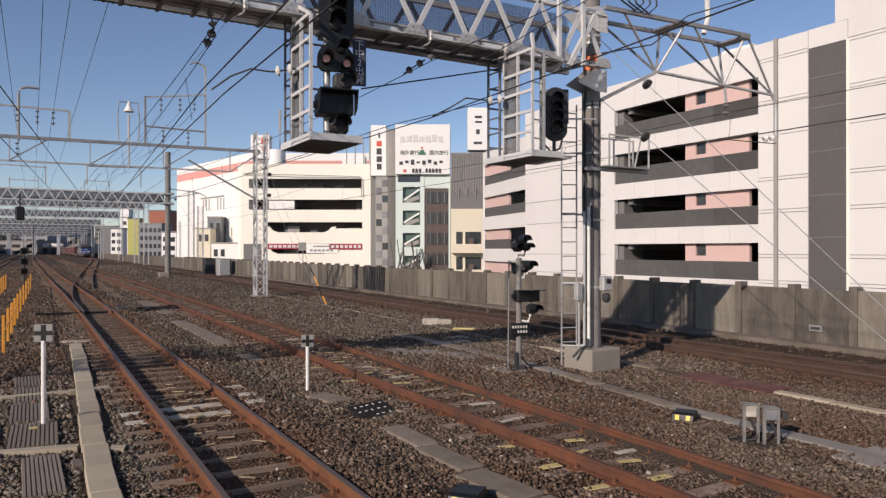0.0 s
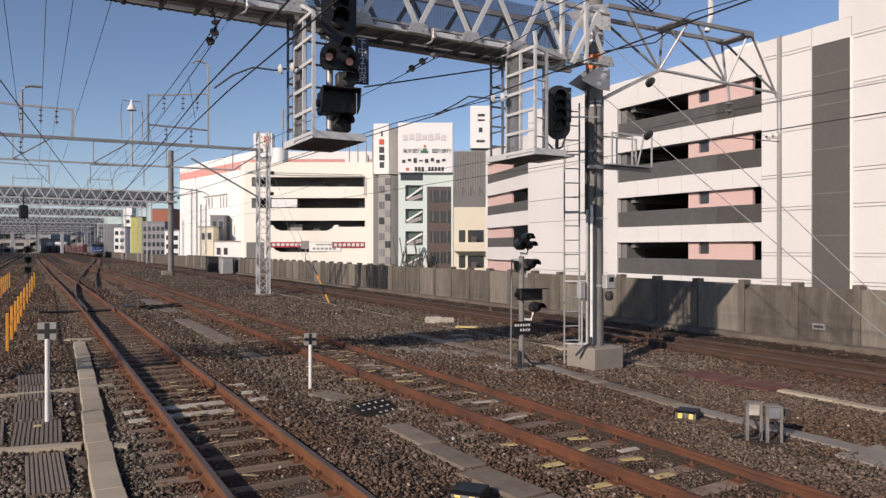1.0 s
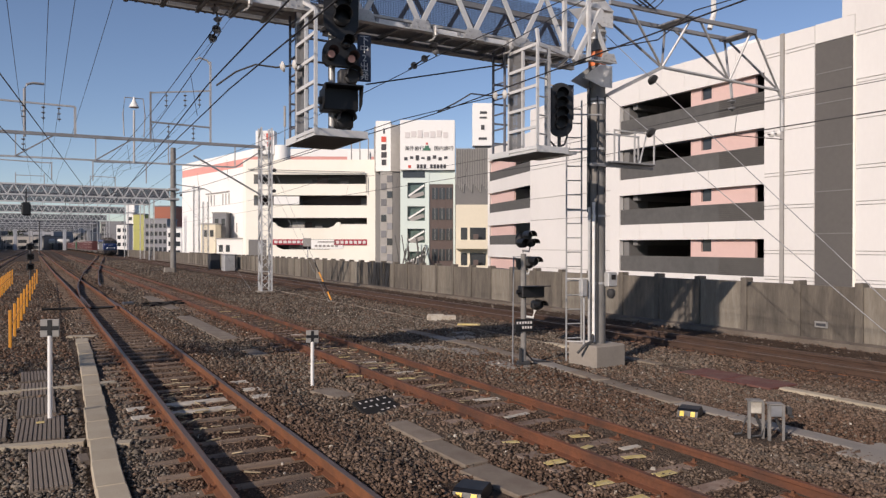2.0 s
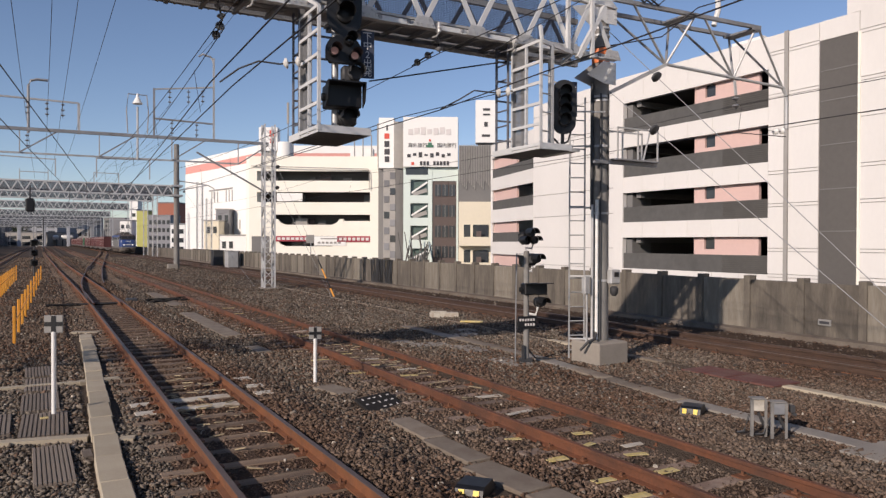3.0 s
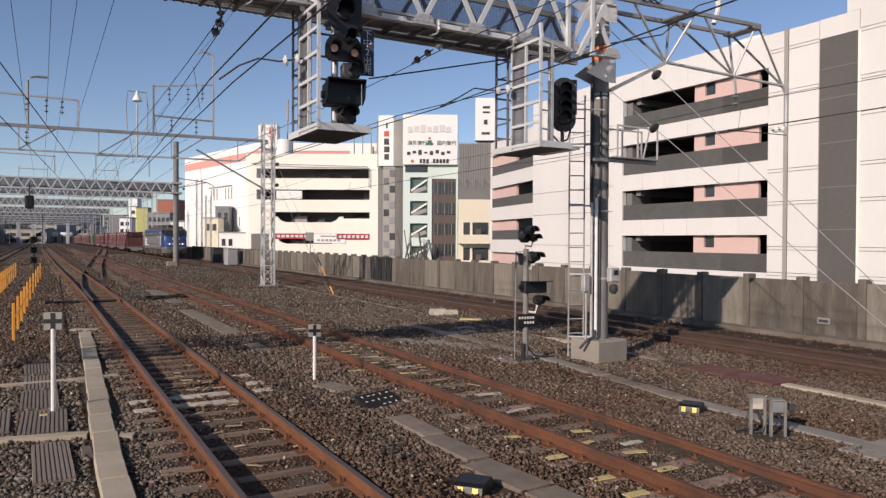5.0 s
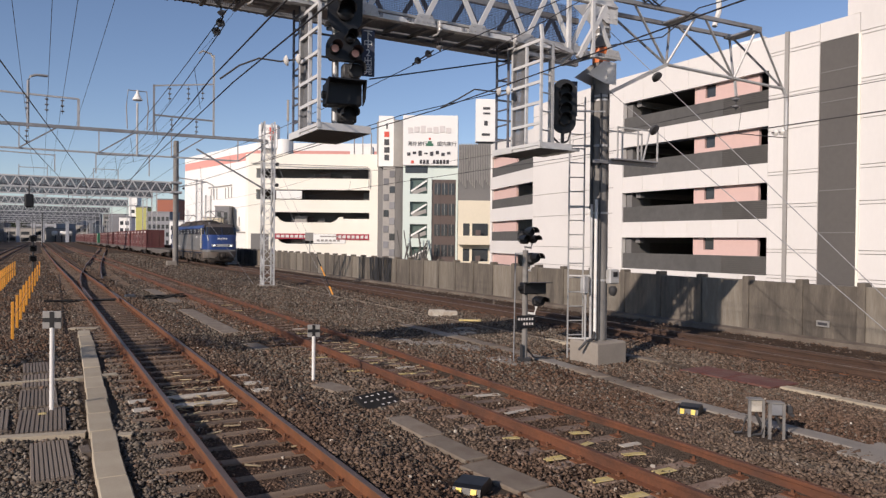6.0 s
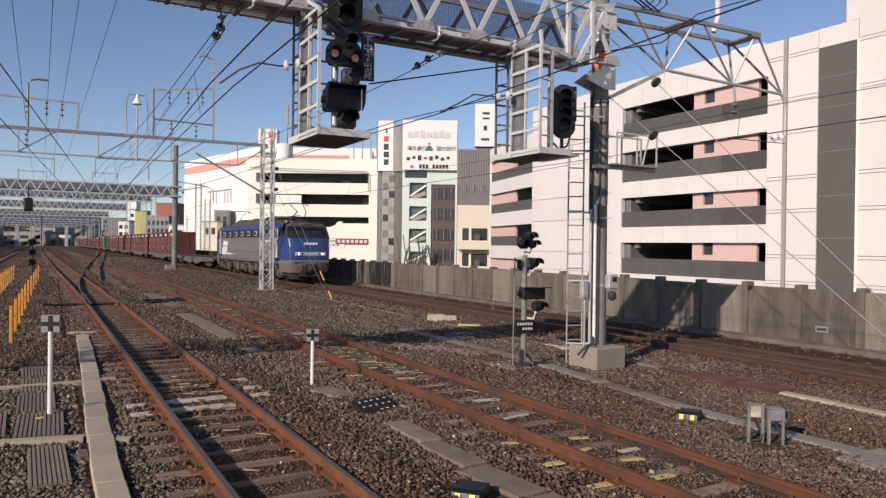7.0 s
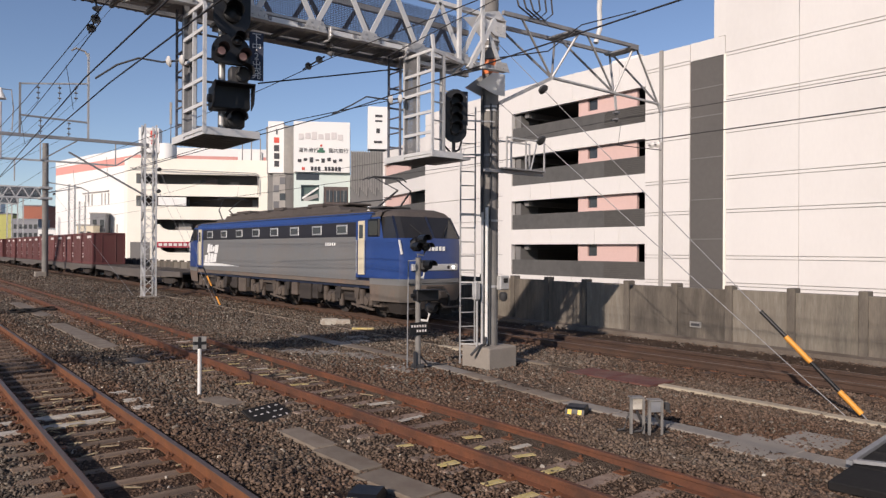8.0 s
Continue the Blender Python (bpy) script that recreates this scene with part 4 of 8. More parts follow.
yellow_fence(-0.60, [20.2, 22.5, 24.8, 27.1, 29.7, 33.0, 37.1, 41.5, 46.5, 53.0], 0.92, "yellow-orange slatted fence between the tracks", 0.0157)
yellow_fence(-1.70, [29, 30, 31, 32.0, 33.0, 34.0, 35.0, 36.0, 37.2, 38.5, 40, 41.6, 43.4, 45.4, 47.6, 50, 53], 0.95, "orange-yellow board fence along the far side", 0.01)


# ============ signal gantry over the tracks ============
GY0, GY1 = 10.75, 11.95          # front and back planes of the gantry beam
GZ0, GZ1 = 6.02, 7.06
POLE = (10.2, 11.35)


def signal_gantry():
    t = thing("signal_gantry", "grey steel lattice signal gantry with dark mesh panels", "gantry")
    x0, x1 = -14.0, 10.05
    back = GZ0 + 0.13
    for z in (GZ0, GZ1):
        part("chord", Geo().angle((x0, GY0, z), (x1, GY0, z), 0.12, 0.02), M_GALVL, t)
    # back chords take a duller steel, shade behind the front lattice put into colour
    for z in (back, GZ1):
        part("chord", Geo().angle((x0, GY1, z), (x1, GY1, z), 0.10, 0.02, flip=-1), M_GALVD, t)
    pitch = 1.06
    n = int((x1 - x0) / pitch)
    # pale front bars; back bars dark, the mesh's shade painted in by material
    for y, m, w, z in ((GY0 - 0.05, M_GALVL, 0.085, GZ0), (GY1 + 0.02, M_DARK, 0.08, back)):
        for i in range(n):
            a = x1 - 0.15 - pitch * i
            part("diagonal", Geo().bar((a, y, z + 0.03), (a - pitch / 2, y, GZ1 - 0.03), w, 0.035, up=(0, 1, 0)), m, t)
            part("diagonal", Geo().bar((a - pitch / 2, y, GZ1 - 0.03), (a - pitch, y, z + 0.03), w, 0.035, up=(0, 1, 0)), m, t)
    # gusset plates with their bolts
    g = Geo().prism([(-0.22, -0.06), (0.22, -0.06), (0.14, 0.12), (-0.14, 0.12)], "y", -0.008, 0.008)
    for bx, bz in ((-0.15, 0.0), (-0.05, 0.0), (0.05, 0.0), (0.15, 0.0), (-0.09, 0.08), (0.09, 0.08)):
        g.cyl((bx, -0.022, bz), (bx, -0.008, bz), 0.016, n=6)
    gus = g.mesh("gusset", M_GALV)
    for i in range(n):
        o = part("gusset", gus, None, t)
        o.location = (x1 - 0.15 - pitch * i, GY0 - 0.075, GZ0)
    # floor grating on cross bearers
    g = Geo()
    for i in range(30):
        y = GY0 + 0.16 + (GY1 - GY0 - 0.3) * i / 29
        g.box(-6.0, x1 - 0.6, y - 0.010, y + 0.010, back - 0.01, back + 0.03)
    tagged(part("walkway_grating", g, M_GALV, t), kind="stuff")
    # deep fascia beam behind, between the two signal cages
    part("fascia_beam", Geo().cbox(4.35, x1 - 1.35, GY1 - 0.08, GY1 - 0.02, back - 0.16, back - 0.002, 0.008), M_GALVD, t)
    part("fascia_flange", Geo().cbox(4.35, x1 - 1.35, GY1 - 0.26, GY1 - 0.085, back - 0.17, back - 0.145, 0.006), M_GALVD, t)
    # cable cover with a scalloped edge on the open stretch
    wave = [(-6.0, back + 0.06)]
    x = -6.0
    while x < 3.5:
        wave += [(x, back - 0.03), (x + 0.05, back - 0.055), (x + 0.10, back - 0.03)]
        x += 0.13
    wave.append((3.55, back + 0.06))
    part("cable_cover", Geo().prism(wave, "y", GY1 + 0.06, GY1 + 0.075), M_GALVD, t, "grey cable cover with a scalloped edge")
    for k in range(4):
        part("cable", Geo().cyl((-6.0, GY0 + 0.3 + 0.19 * k, back - 0.03), (3.5, GY0 + 0.3 + 0.19 * k, back - 0.03), 0.03, n=8), M_GALVL if k % 2 else M_GALV, t)
    br = Geo().bar((0, GY0, GZ0 + 0.02), (0, GY1, back - 0.06), 0.06, 0.06).mesh("bearer", M_GALVD)
    cl = Geo().cbox(-0.03, 0.03, GY0 - 0.12, GY0 - 0.03, -0.10, 0.08, 0.012)
    cl.cyl((0, GY0 - 0.16, -0.02), (0, GY0 - 0.02, -0.02), 0.03, n=8).tube([(0, GY0 - 0.09, -0.08), (-0.03, GY0 - 0.05, -0.15), (-0.1, GY0 + 0.1, -0.17)], 0.016)
    cl = cl.mesh("clamp", M_GALV)
    for i in range(n * 2):
        o = part("bearer", br, None, t)
        o.location = (x1 - 0.4 - pitch / 2 * i, 0, 0)
        if i % 3 == 1:
            o = part("clamp", cl, None, t)
            o.location = (x1 - 0.4 - pitch / 2 * i, 0, GZ0 - 0.02)
    # wire mesh behind the lattice
    g = Geo()
    x = -6.0
    while x < x1 - 0.1:
        g.box(x, x + 0.009, GY1 - 0.05, GY1 - 0.042, GZ0 + 0.1, GZ1 + 0.3)
        x += 0.034
    for k in range(36):
        z = GZ0 + 0.11 + k * 0.034
        g.box(-6.0, x1, GY1 - 0.041, GY1 - 0.033, z, z + 0.009)
    tagged(part("mesh_panel", g, M_NAVY, t, "dark blue-grey wire mesh"), kind="stuff")
    for x in (8.75, 9.35):
        part("upright", Geo().bar((x, GY0 - 0.1, GZ0 - 0.1), (x, GY0 - 0.1, GZ1 + 0.3), 0.07), M_GALVL, t)
    part("end_strut", Geo().bar((9.0, GY0 - 0.08, GZ0 - 0.15), (9.68, GY0 - 0.08, GZ1 - 0.1), 0.09), M_GALVL, t)
    return t


signal_gantry()


def gantry_pole():
    px, py = POLE
    t = thing("gantry_pole", "tall grey concrete mast on a square footing", "mast", pose(px, py, 0))
    g = Geo().cbox(-0.42, 0.42, -0.42, 0.42, -0.45, 0.26, 0.03)
    f = part("footing", g, M_CONC, t, "weathered concrete footing block")
    f.rotation_euler = (0, 0, radians(2))
    part("shaft", Geo().cyl((0, 0, 0.24), (0, 0, 8.6), 0.185, 0.165, n=28), M_POLE, t, smooth=True)
    part("orange_band", Geo().cyl((0, 0, 6.05), (0, 0, 6.36), 0.182, n=28), M_ORBAND, t, smooth=True)
    for z in (5.33, 5.25, 6.6, 6.75, 1.5, 2.9, 4.3):
        part("steel_band", Geo().cyl((0, 0, z), (0, 0, z + 0.045), 0.19, n=28), M_GALV, t, smooth=True)
    for z, s in ((7.05, 1), (5.76, 1)):
        g = Geo()
        prof = [(-0.62, 0.17), (0.06, 0.34), (0.26, 0.17), (0.26, -0.2), (-0.05, -0.2)] if z > 6.5 else [(-0.55, -0.02), (-0.1, 0.3), (0.24, 0.3), (0.24, -0.16), (-0.05, -0.16)]
        g.prism(prof, "y", -0.2, -0.185)
        g.prism(prof, "y", 0.185, 0.2)
        for bx, bz in ((0.0, 0.1), (0.0, 0.0), (0.0, -0.1), (0.2, 0.12), (0.2, 0.02), (0.2, -0.08), (0.1, -0.14)):
            g.cyl((bx, -0.215, bz), (bx, -0.2, bz), 0.016, n=6)
        o = part("clamp_plate", g, M_GALVL, t)
        o.location = (0, 0, z)
    # conduits and cables down the shaft
    for x, y, r, z0, z1, m in ((-0.19, -0.12, 0.035, 0.3, 3.2, M_WHITE), (-0.25, -0.05, 0.03, 0.3, 3.1, M_GALV), (-0.13, -0.16, 0.02, 0.3, 5.4, M_DARK), (-0.21, 0.02, 0.035, 3.0, 5.6, M_DARK), (0.05, -0.19, 0.018, 3.2, 5.4, M_DARK)):
        part("conduit", Geo().cyl((x, y, z0), (x, y, z1), r, n=10), m, t, smooth=True)
    part("hose", Geo().tube([(-0.2, -0.12, 0.45), (-0.3, -0.2, 0.32), (-0.5, -0.22, 0.28), (-0.6, -0.1, 0.1)], 0.03), M_DARK, t)
    g = Geo().cbox(0.02, 0.28, -0.33, -0.19, 1.45, 1.75, 0.02)
    b = part("switch_box", g, M_GALV, t, "small light-grey switch box")
    part("window", Geo().cbox(0.1, 0.22, -0.345, -0.33, 1.60, 1.70, 0.01), M_BLACK, b)
    part("horn", Geo().lathe((0.2, -0.22, 1.2), [(0.04, 0), (0.09, 0.06), (0.09, 0.16), (0.05, 0.2)], n=12), M_DARK, t, smooth=True)
    part("meter_box", Geo().cbox(-0.50, -0.36, -0.12, 0.0, 1.25, 1.62, 0.015), M_GALV, t)
    part("meter_pipe", Geo().cyl((-0.40, -0.06, 0.2), (-0.40, -0.06, 1.3), 0.022, n=8), M_GALV, t)
    # step platform half-way up
    sp = part("step_platform", Geo().cbox(0.1, 1.35, -0.35, 0.15, 4.02, 4.06, 0.01), M_GALVD, t)
    for x in (0.18, 0.75, 1.32):
        for y in (-0.33, 0.13):
            part("rail_post", Geo().bar((x, y, 4.05), (x, y, 4.72), 0.028), M_GALV, sp)
    for y in (-0.33, 0.13):
        part("hand_rail", Geo().bar((0.18, y, 4.70), (1.32, y, 4.70), 0.03), M_GALV, sp)
    part("brace", Geo().bar((0.9, -0.33, 4.05), (1.1, -0.33, 4.70), 0.025), M_GALV, sp)
    part("bearer", Geo().bar((-0.35, -0.2, 3.98), (1.4, -0.2, 3.98), 0.06, 0.07), M_GALVD, sp)
    return t


gantry_pole()


def ladder():
    t = thing("ladder", "white-grey steel ladder fixed beside the mast", "ladder", pose(9.92, 11.75, -0.15, 0, 0, -18))
    for s in (-1, 1):
        part("stile", Geo().bar((s * 0.17, 0, 0), (s * 0.17, 0, 5.55), 0.045, 0.02), M_GALV, t)
    me = Geo().cyl((-0.17, 0, 0), (0.17, 0, 0), 0.013, n=8).mesh("rung", M_GALV)
    for i in range(18):
        o = part("rung", me, None, t)
        o.location = (0, 0, 0.18 + 0.305 * i)
    for z in (0.42, 1.75, 3.2, 4.5):
        part("stay", Geo().bar((0.17, 0, z), (0.45, -0.25, z), 0.03), M_GALV, t)
        part("stay", Geo().bar((-0.17, 0, z), (0.40, -0.3, z), 0.03), M_GALV, t)


ladder()


def lamp_head(g, x, y, z, r=0.1, slot=0):
    """A short hooded lamp facing the camera side."""
    g.lathe((x, y, z), [(r, 0.0), (r, -0.1), (r * 0.8, -0.12)], n=14, slot=slot, axis=(0, 1, 0))
    hood = []
    for k in range(15):
        a = math.pi * (-0.05 + 1.1 * k / 14)
        hood.append((x + math.cos(a) * r, z + math.sin(a) * r))
    v = [(p[0], y - 0.1, p[1]) for p in hood] + [(p[0], y - 0.34, p[1]) for p in hood]
    n = len(hood)
    g.add(v, [(i, i + 1, n + i + 1, n + i) for i in range(n - 1)], slot)


def oval_signal(name, label, x, y, zc, w, h, lamps, group, turn=-12):
    t = thing(name, label, "signal", pose(x, y, zc, 0, 0, turn), group)
    out = []
    for k in range(28):
        a = 2 * math.pi * k / 28
        c, s = math.cos(a), math.sin(a)
        out.append((w / 2 * c, (h / 2 - w / 2) * (1 if s > 0 else -1) * (abs(s) > 1e-6) + w / 2 * s))
    part("backboard", Geo().prism(out, "y", -0.02, 0.02), M_BLACK, t)
    part("case", Geo().cbox(-w * 0.3, w * 0.3, 0.02, 0.3, -h * 0.42, h * 0.42, 0.04), M_BLACK, t)
    for k in range(lamps):
        z = (h - w) * (0.5 - k / (lamps - 1)) * 0.92
        g = Geo()
        lamp_head(g, 0, 0.02, z, w * 0.24)
        o = part("lamp_hood", g, M_BLACK, t, smooth=True)
        part("lens", Geo().lathe((0, -0.06, z), [(w * 0.2, 0), (w * 0.2, -0.02), (w * 0.1, -0.035)], n=14, axis=(0, 1, 0)), M_LENS, o, smooth=True)
    return t


def cage(x0, x1, y0, y1, z0, top, label, portal=False):
    """Hanging access cage: floor, framed side panel with mesh, back ladder, guard rails."""
    t = thing("access_cage", label, "access cage", group="signal access cages")
    yp = y0 + 0.86                       # back edge of the framed panel
    ztop = z0 + 1.86
    part("floor", Geo().cbox(x0, x1, y0, y1, z0, z0 + 0.04, 0.008), M_GALV, t)
    rib = Geo().box(-0.011, 0.011, y0 + 0.03, y1 - 0.03, -0.035, -0.003).mesh("floor_rib", M_GALVD)
    for i in range(12):
        o = part("floor_rib", rib, None, t)
        o.location = (x0 + 0.05 + (x1 - x0 - 0.1) * i / 11, 0, z0)
    for a, b in (((x0, y0), (x1, y0)), ((x0, y0), (x0, y1)), ((x1, y0), (x1, y1)), ((x0, y1), (x1, y1))):
        part("floor_edge", Geo().bar((*a, z0 + 0.03), (*b, z0 + 0.03), 0.02, 0.11), M_GALVL, t)
    # side panel: posts, cross bars and a half-width sheet of fine mesh
    for y in (y0, (y0 + yp) / 2, yp):
        part("panel_post", Geo().bar((x0, y, z0), (x0, y, ztop), 0.05, 0.035, up=(0, 1, 0)), M_GALVL, t)
    for k in range(6):
        z = z0 + 0.05 + (ztop - z0 - 0.05) * k / 5
        part("panel_bar", Geo().bar((x0 - 0.01, y0, z), (x0 - 0.01, yp, z), 0.035, 0.05), M_GALVL, t)
    g = Geo()
    a = (y0 + yp) / 2
    for k in range(24):
        y = a + (yp - a) * k / 24
        g.box(x0 + 0.03, x0 + 0.036, y, y + 0.006, z0 + 0.1, ztop)
    for k in range(96):
        z = z0 + 0.1 + (ztop - z0 - 0.1) * k / 96
        g.box(x0 + 0.037, x0 + 0.043, a, yp, z, z + 0.007)
    tagged(part("fine_mesh", g, M_GALVD, t), kind="stuff")
    # ladder at the back and hangers up to the beam
    for y in (yp + 0.22, y1 - 0.05):
        part("ladder_stile", Geo().bar((x0 + 0.05, y, z0), (x0 + 0.05, y, top), 0.045, 0.03), M_SHADESTEEL, t)
    for k in range(7):
        z = z0 + 0.25 + 0.29 * k
        part("rung", Geo().cyl((x0 + 0.05, yp + 0.22, z), (x0 + 0.05, y1 - 0.05, z), 0.016, n=8), M_SHADESTEEL, t)
    for x, y in ((x1 - 0.05, y1 - 0.05), (x0 + 0.02, yp)):
        part("hanger", Geo().angle((x, y, z0), (x, y, top), 0.075, 0.012), M_GALVD, t)
    for k in range(5):
        z = z0 + 0.30 + 0.38 * k
        part("guard_rail", Geo().bar((x0 + 0.05, y1 - 0.05, z), (x1 - 0.06, y1 - 0.05, z), 0.035, 0.03), M_SHADESTEEL, t)
    if portal:
        part("portal_beam", Geo().bar((x0, y0, ztop), (x1 + 0.28, y0 + 0.35, ztop), 0.05, 0.07), M_GALVL, t)
        part("portal_beam", Geo().bar((x0, yp, ztop), (x1 + 0.28, yp, ztop), 0.05, 0.07), M_GALV, t)
        part("portal_post", Geo().bar((x0 + 0.32, y0 + 0.1, z0), (x0 + 0.32, y0 + 0.1, ztop), 0.05), M_GALV, t)
        for k in range(5):
            z = z0 + 0.3 + 0.33 * k
            part("rung", Geo().cyl((x0, y0 + 0.04, z), (x0 + 0.32, y0 + 0.1, z), 0.014, n=8), M_GALV, t)
        for y in (y0, yp):
            part("hanger", Geo().bar((x0 + 0.02, y, ztop), (x0 + 0.02, y + 0.05, top), 0.05), M_GALVL, t)
    else:
        part("hanger", Geo().bar((x0, y0 + 0.02, ztop), (x0, GY0, top), 0.05), M_GALVL, t)
    return t


def first_signal():
    cage(3.60, 4.44, 10.15, 11.6, 3.98, 6.12, "grey steel access cage hanging under the gantry")
    y = 10.55
    m = thing("signal_post", "grey signal post carrying several black signal heads", "signal post", pose(4.08, y + 0.2, 3.98))
    part("post", Geo().cyl((0, 0, 0), (0, 0, 2.2), 0.055, n=14), M_GALV, m, smooth=True)
    part("post", Geo().bar((0.3, 0.05, 0), (0.3, 0.05, 2.3), 0.07), M_GALV, m)
    part("bracket", Geo().tube([(-0.1, -0.12, 0.78), (0.02, -0.2, 0.7), (0.14, -0.15, 0.82), (0.2, -0.05, 0.95)], 0.03), M_WHITE, m)
    part("bracket", Geo().bar((0, -0.05, 0.15), (0.25, -0.1, 0.28), 0.05), M_GALV, m)
    part("cable", Geo().tube([(0.05, -0.1, 0.35), (0.15, -0.2, 0.2), (0.1, -0.1, 0.08), (0.0, 0, 0.02)], 0.018), M_DARK, m)
    oval_signal("main_signal", "large black oval colour light signal, unlit", 4.16, y, 6.24, 0.56, 1.34, 4, "main signals")
    t = thing("lower_signal", "black round-topped signal head with two dim lamps", "signal", pose(4.15, y, 5.32, 0, 0, -10))
    out = [(0.29 * math.cos(a), 0.26 * math.sin(a)) for a in [math.pi * k / 14 for k in range(15)]] + [(-0.29, -0.14), (-0.2, -0.19), (0.2, -0.19), (0.29, -0.14)]
    part("backboard", Geo().prism(out, "y", -0.02, 0.02), M_BLACK, t)
    part("case", Geo().cbox(-0.22, 0.22, 0.02, 0.24, -0.16, 0.2, 0.03), M_BLACK, t)
    for x, z in ((-0.16, -0.03), (0.16, -0.08), (0.08, 0.16)):
        g = Geo()
        lamp_head(g, x, 0.02, z, 0.085)
        h = part("lamp_hood", g, M_BLACK, t, smooth=True)
        part("lens", Geo().lathe((x, -0.08, z), [(0.06, 0), (0.06, -0.02), (0.03, -0.03)], n=14, axis=(0, 1, 0)), M_DIMRED if z < 0.1 else M_LENS, h, smooth=True)
    t = thing("shunt_lamp", "small dark hooded lamp on the signal post", "signal lamp", pose(4.28, y, 4.98, 0, 0, -10))
    g = Geo().cbox(-0.14, 0.14, 0, 0.2, -0.13, 0.13, 0.03)
    lamp_head(g, 0.05, 0.02, 0.0, 0.12)
    part("head", g, M_DARK, t, smooth=True)
    t = thing("route_indicator", "black boxy route indicator with a deep hood", "route indicator", pose(4.12, y, 4.60, 0, 0, -8), "route indicators")
    part("case", Geo().cbox(-0.26, 0.3, -0.1, 0.25, -0.18, 0.18, 0.02), M_BLACK, t)
    g = Geo().prism([(-0.1, 0.18), (-0.32, 0.19), (-0.32, 0.17), (-0.1, 0.155)], "x", -0.27, 0.31)
    g.prism([(-0.1, 0.18), (-0.32, 0.19), (-0.25, -0.1), (-0.1, -0.18)], "x", -0.28, -0.265)
    g.prism([(-0.1, 0.18), (-0.32, 0.19), (-0.25, -0.1), (-0.1, -0.18)], "x", 0.305, 0.32)
    part("hood", g, M_BLACK, t)
    part("junction", Geo().cyl((-0.32, 0, -0.03), (-0.24, 0, -0.03), 0.06, n=10), M_BLACK, t)
    t = thing("calling_lamp", "small black hooded lamp under the route indicator", "signal lamp", pose(4.22, y, 4.28, 0, 0, -10))
    g = Geo().cbox(-0.15, 0.15, 0, 0.2, -0.12, 0.12, 0.03)
    lamp_head(g, 0, 0.02, 0.0, 0.13)
    part("head", g, M_BLACK, t, smooth=True)
    # name plate with white characters
    t = thing("name_plate", "dark navy signal name plate with white characters", "sign", pose(4.60, y + 0.1, 5.36, 0, 0, -14))
    part("plate", Geo().cbox(-0.11, 0.11, -0.01, 0.01, -0.40, 0.36, 0.006), M_NAVY, t)
    part("arm", Geo().bar((0.0, 0.03, 0.25), (-0.4, 0.1, 0.25), 0.03), M_GALV, t)
    part("arm", Geo().bar((0.0, 0.03, -0.25), (-0.4, 0.1, -0.25), 0.03), M_GALV, t)
    for k, ch in enumerate("\u4e0b\u4e2d2\u51fa\u767a"):
        cu = bpy.data.curves.new("character", "FONT")
        cu.body, cu.size, cu.extrude, cu.align_x = ch, 0.155, 0.003, "CENTER"
        cu.materials.append(M_WHITE)
        o = new("character", cu)
        o.parent = t
        o.matrix_basis = pose(0, -0.014, 0.22 - 0.145 * k, 90, 0, 0)


first_signal()


def second_signal():
    cage(7.60, 8.29, 9.98, 11.5, 3.98, 6.12, "grey steel access cage beside the gantry mast", True)
    g = Geo().cbox(8.30, 8.92, 10.6, 11.6, 4.034, 4.085, 0.01).bar((8.2, 10.62, 4.03), (9.0, 10.62, 4.08), 0.07, 0.05)
    solo("signal_bracket", g, M_GALV, "grey bracket platform under the signal head", "bracket")
    t = thing("signal_post", "short grey post holding the oval signal", "signal post", pose(8.62, 11.0, 4.08))
    part("post", Geo().cyl((0, 0, 0), (0, 0, 1.9), 0.06, n=14).lathe((0, 0, 1.9), [(0.065, 0), (0.06, 0.04), (0.02, 0.07)], n=14), M_GALV, t, smooth=True)
    part("cable", Geo().tube([(0.0, -0.08, 0.5), (-0.12, -0.2, 0.25), (0.05, -0.22, 0.1), (0.3, -0.15, 0.2), (0.45, -0.05, 0.4)], 0.02), M_DARK, t)
    part("bracket", Geo().tube([(0.0, 0, 1.75), (0.2, -0.05, 1.72), (0.4, -0.1, 1.9), (0.5, -0.05, 2.05)], 0.035), M_GALV, t)
    part("post", Geo().bar((0.45, 0.2, 0), (0.45, 0.2, 1.2), 0.05), M_DARK, t)
    oval_signal("main_signal", "black oval colour light signal, unlit", 8.86, 10.9, 4.95, 0.47, 1.06, 4, "main signals", -30)
    t = thing("name_plate", "dark signal name plate with pale marks", "sign", pose(9.3, 11.15, 5.2, 0, 0, -20), "signal name plates")
    part("arm", Geo().bar((0, 0.03, 0.25), (-0.4, 0.1, 0.35), 0.03), M_GALV, t)
    part("arm", Geo().bar((0, 0.03, -0.25), (0.75, 0.2, -0.2), 0.03), M_GALV, t)
    part("plate", Geo().cbox(-0.08, 0.08, -0.01, 0.01, -0.36, 0.34, 0.006), M_NAVY, t)
    for k in range(4):
        part("pale_mark", Geo().box(-0.05, 0.05, -0.014, -0.0105, 0.2 - 0.15 * k, 0.24 - 0.15 * k).box(-0.012, 0.012, -0.014, -0.0105, 0.15 - 0.15 * k, 0.197 - 0.15 * k), M_PALEINK, t)


second_signal()


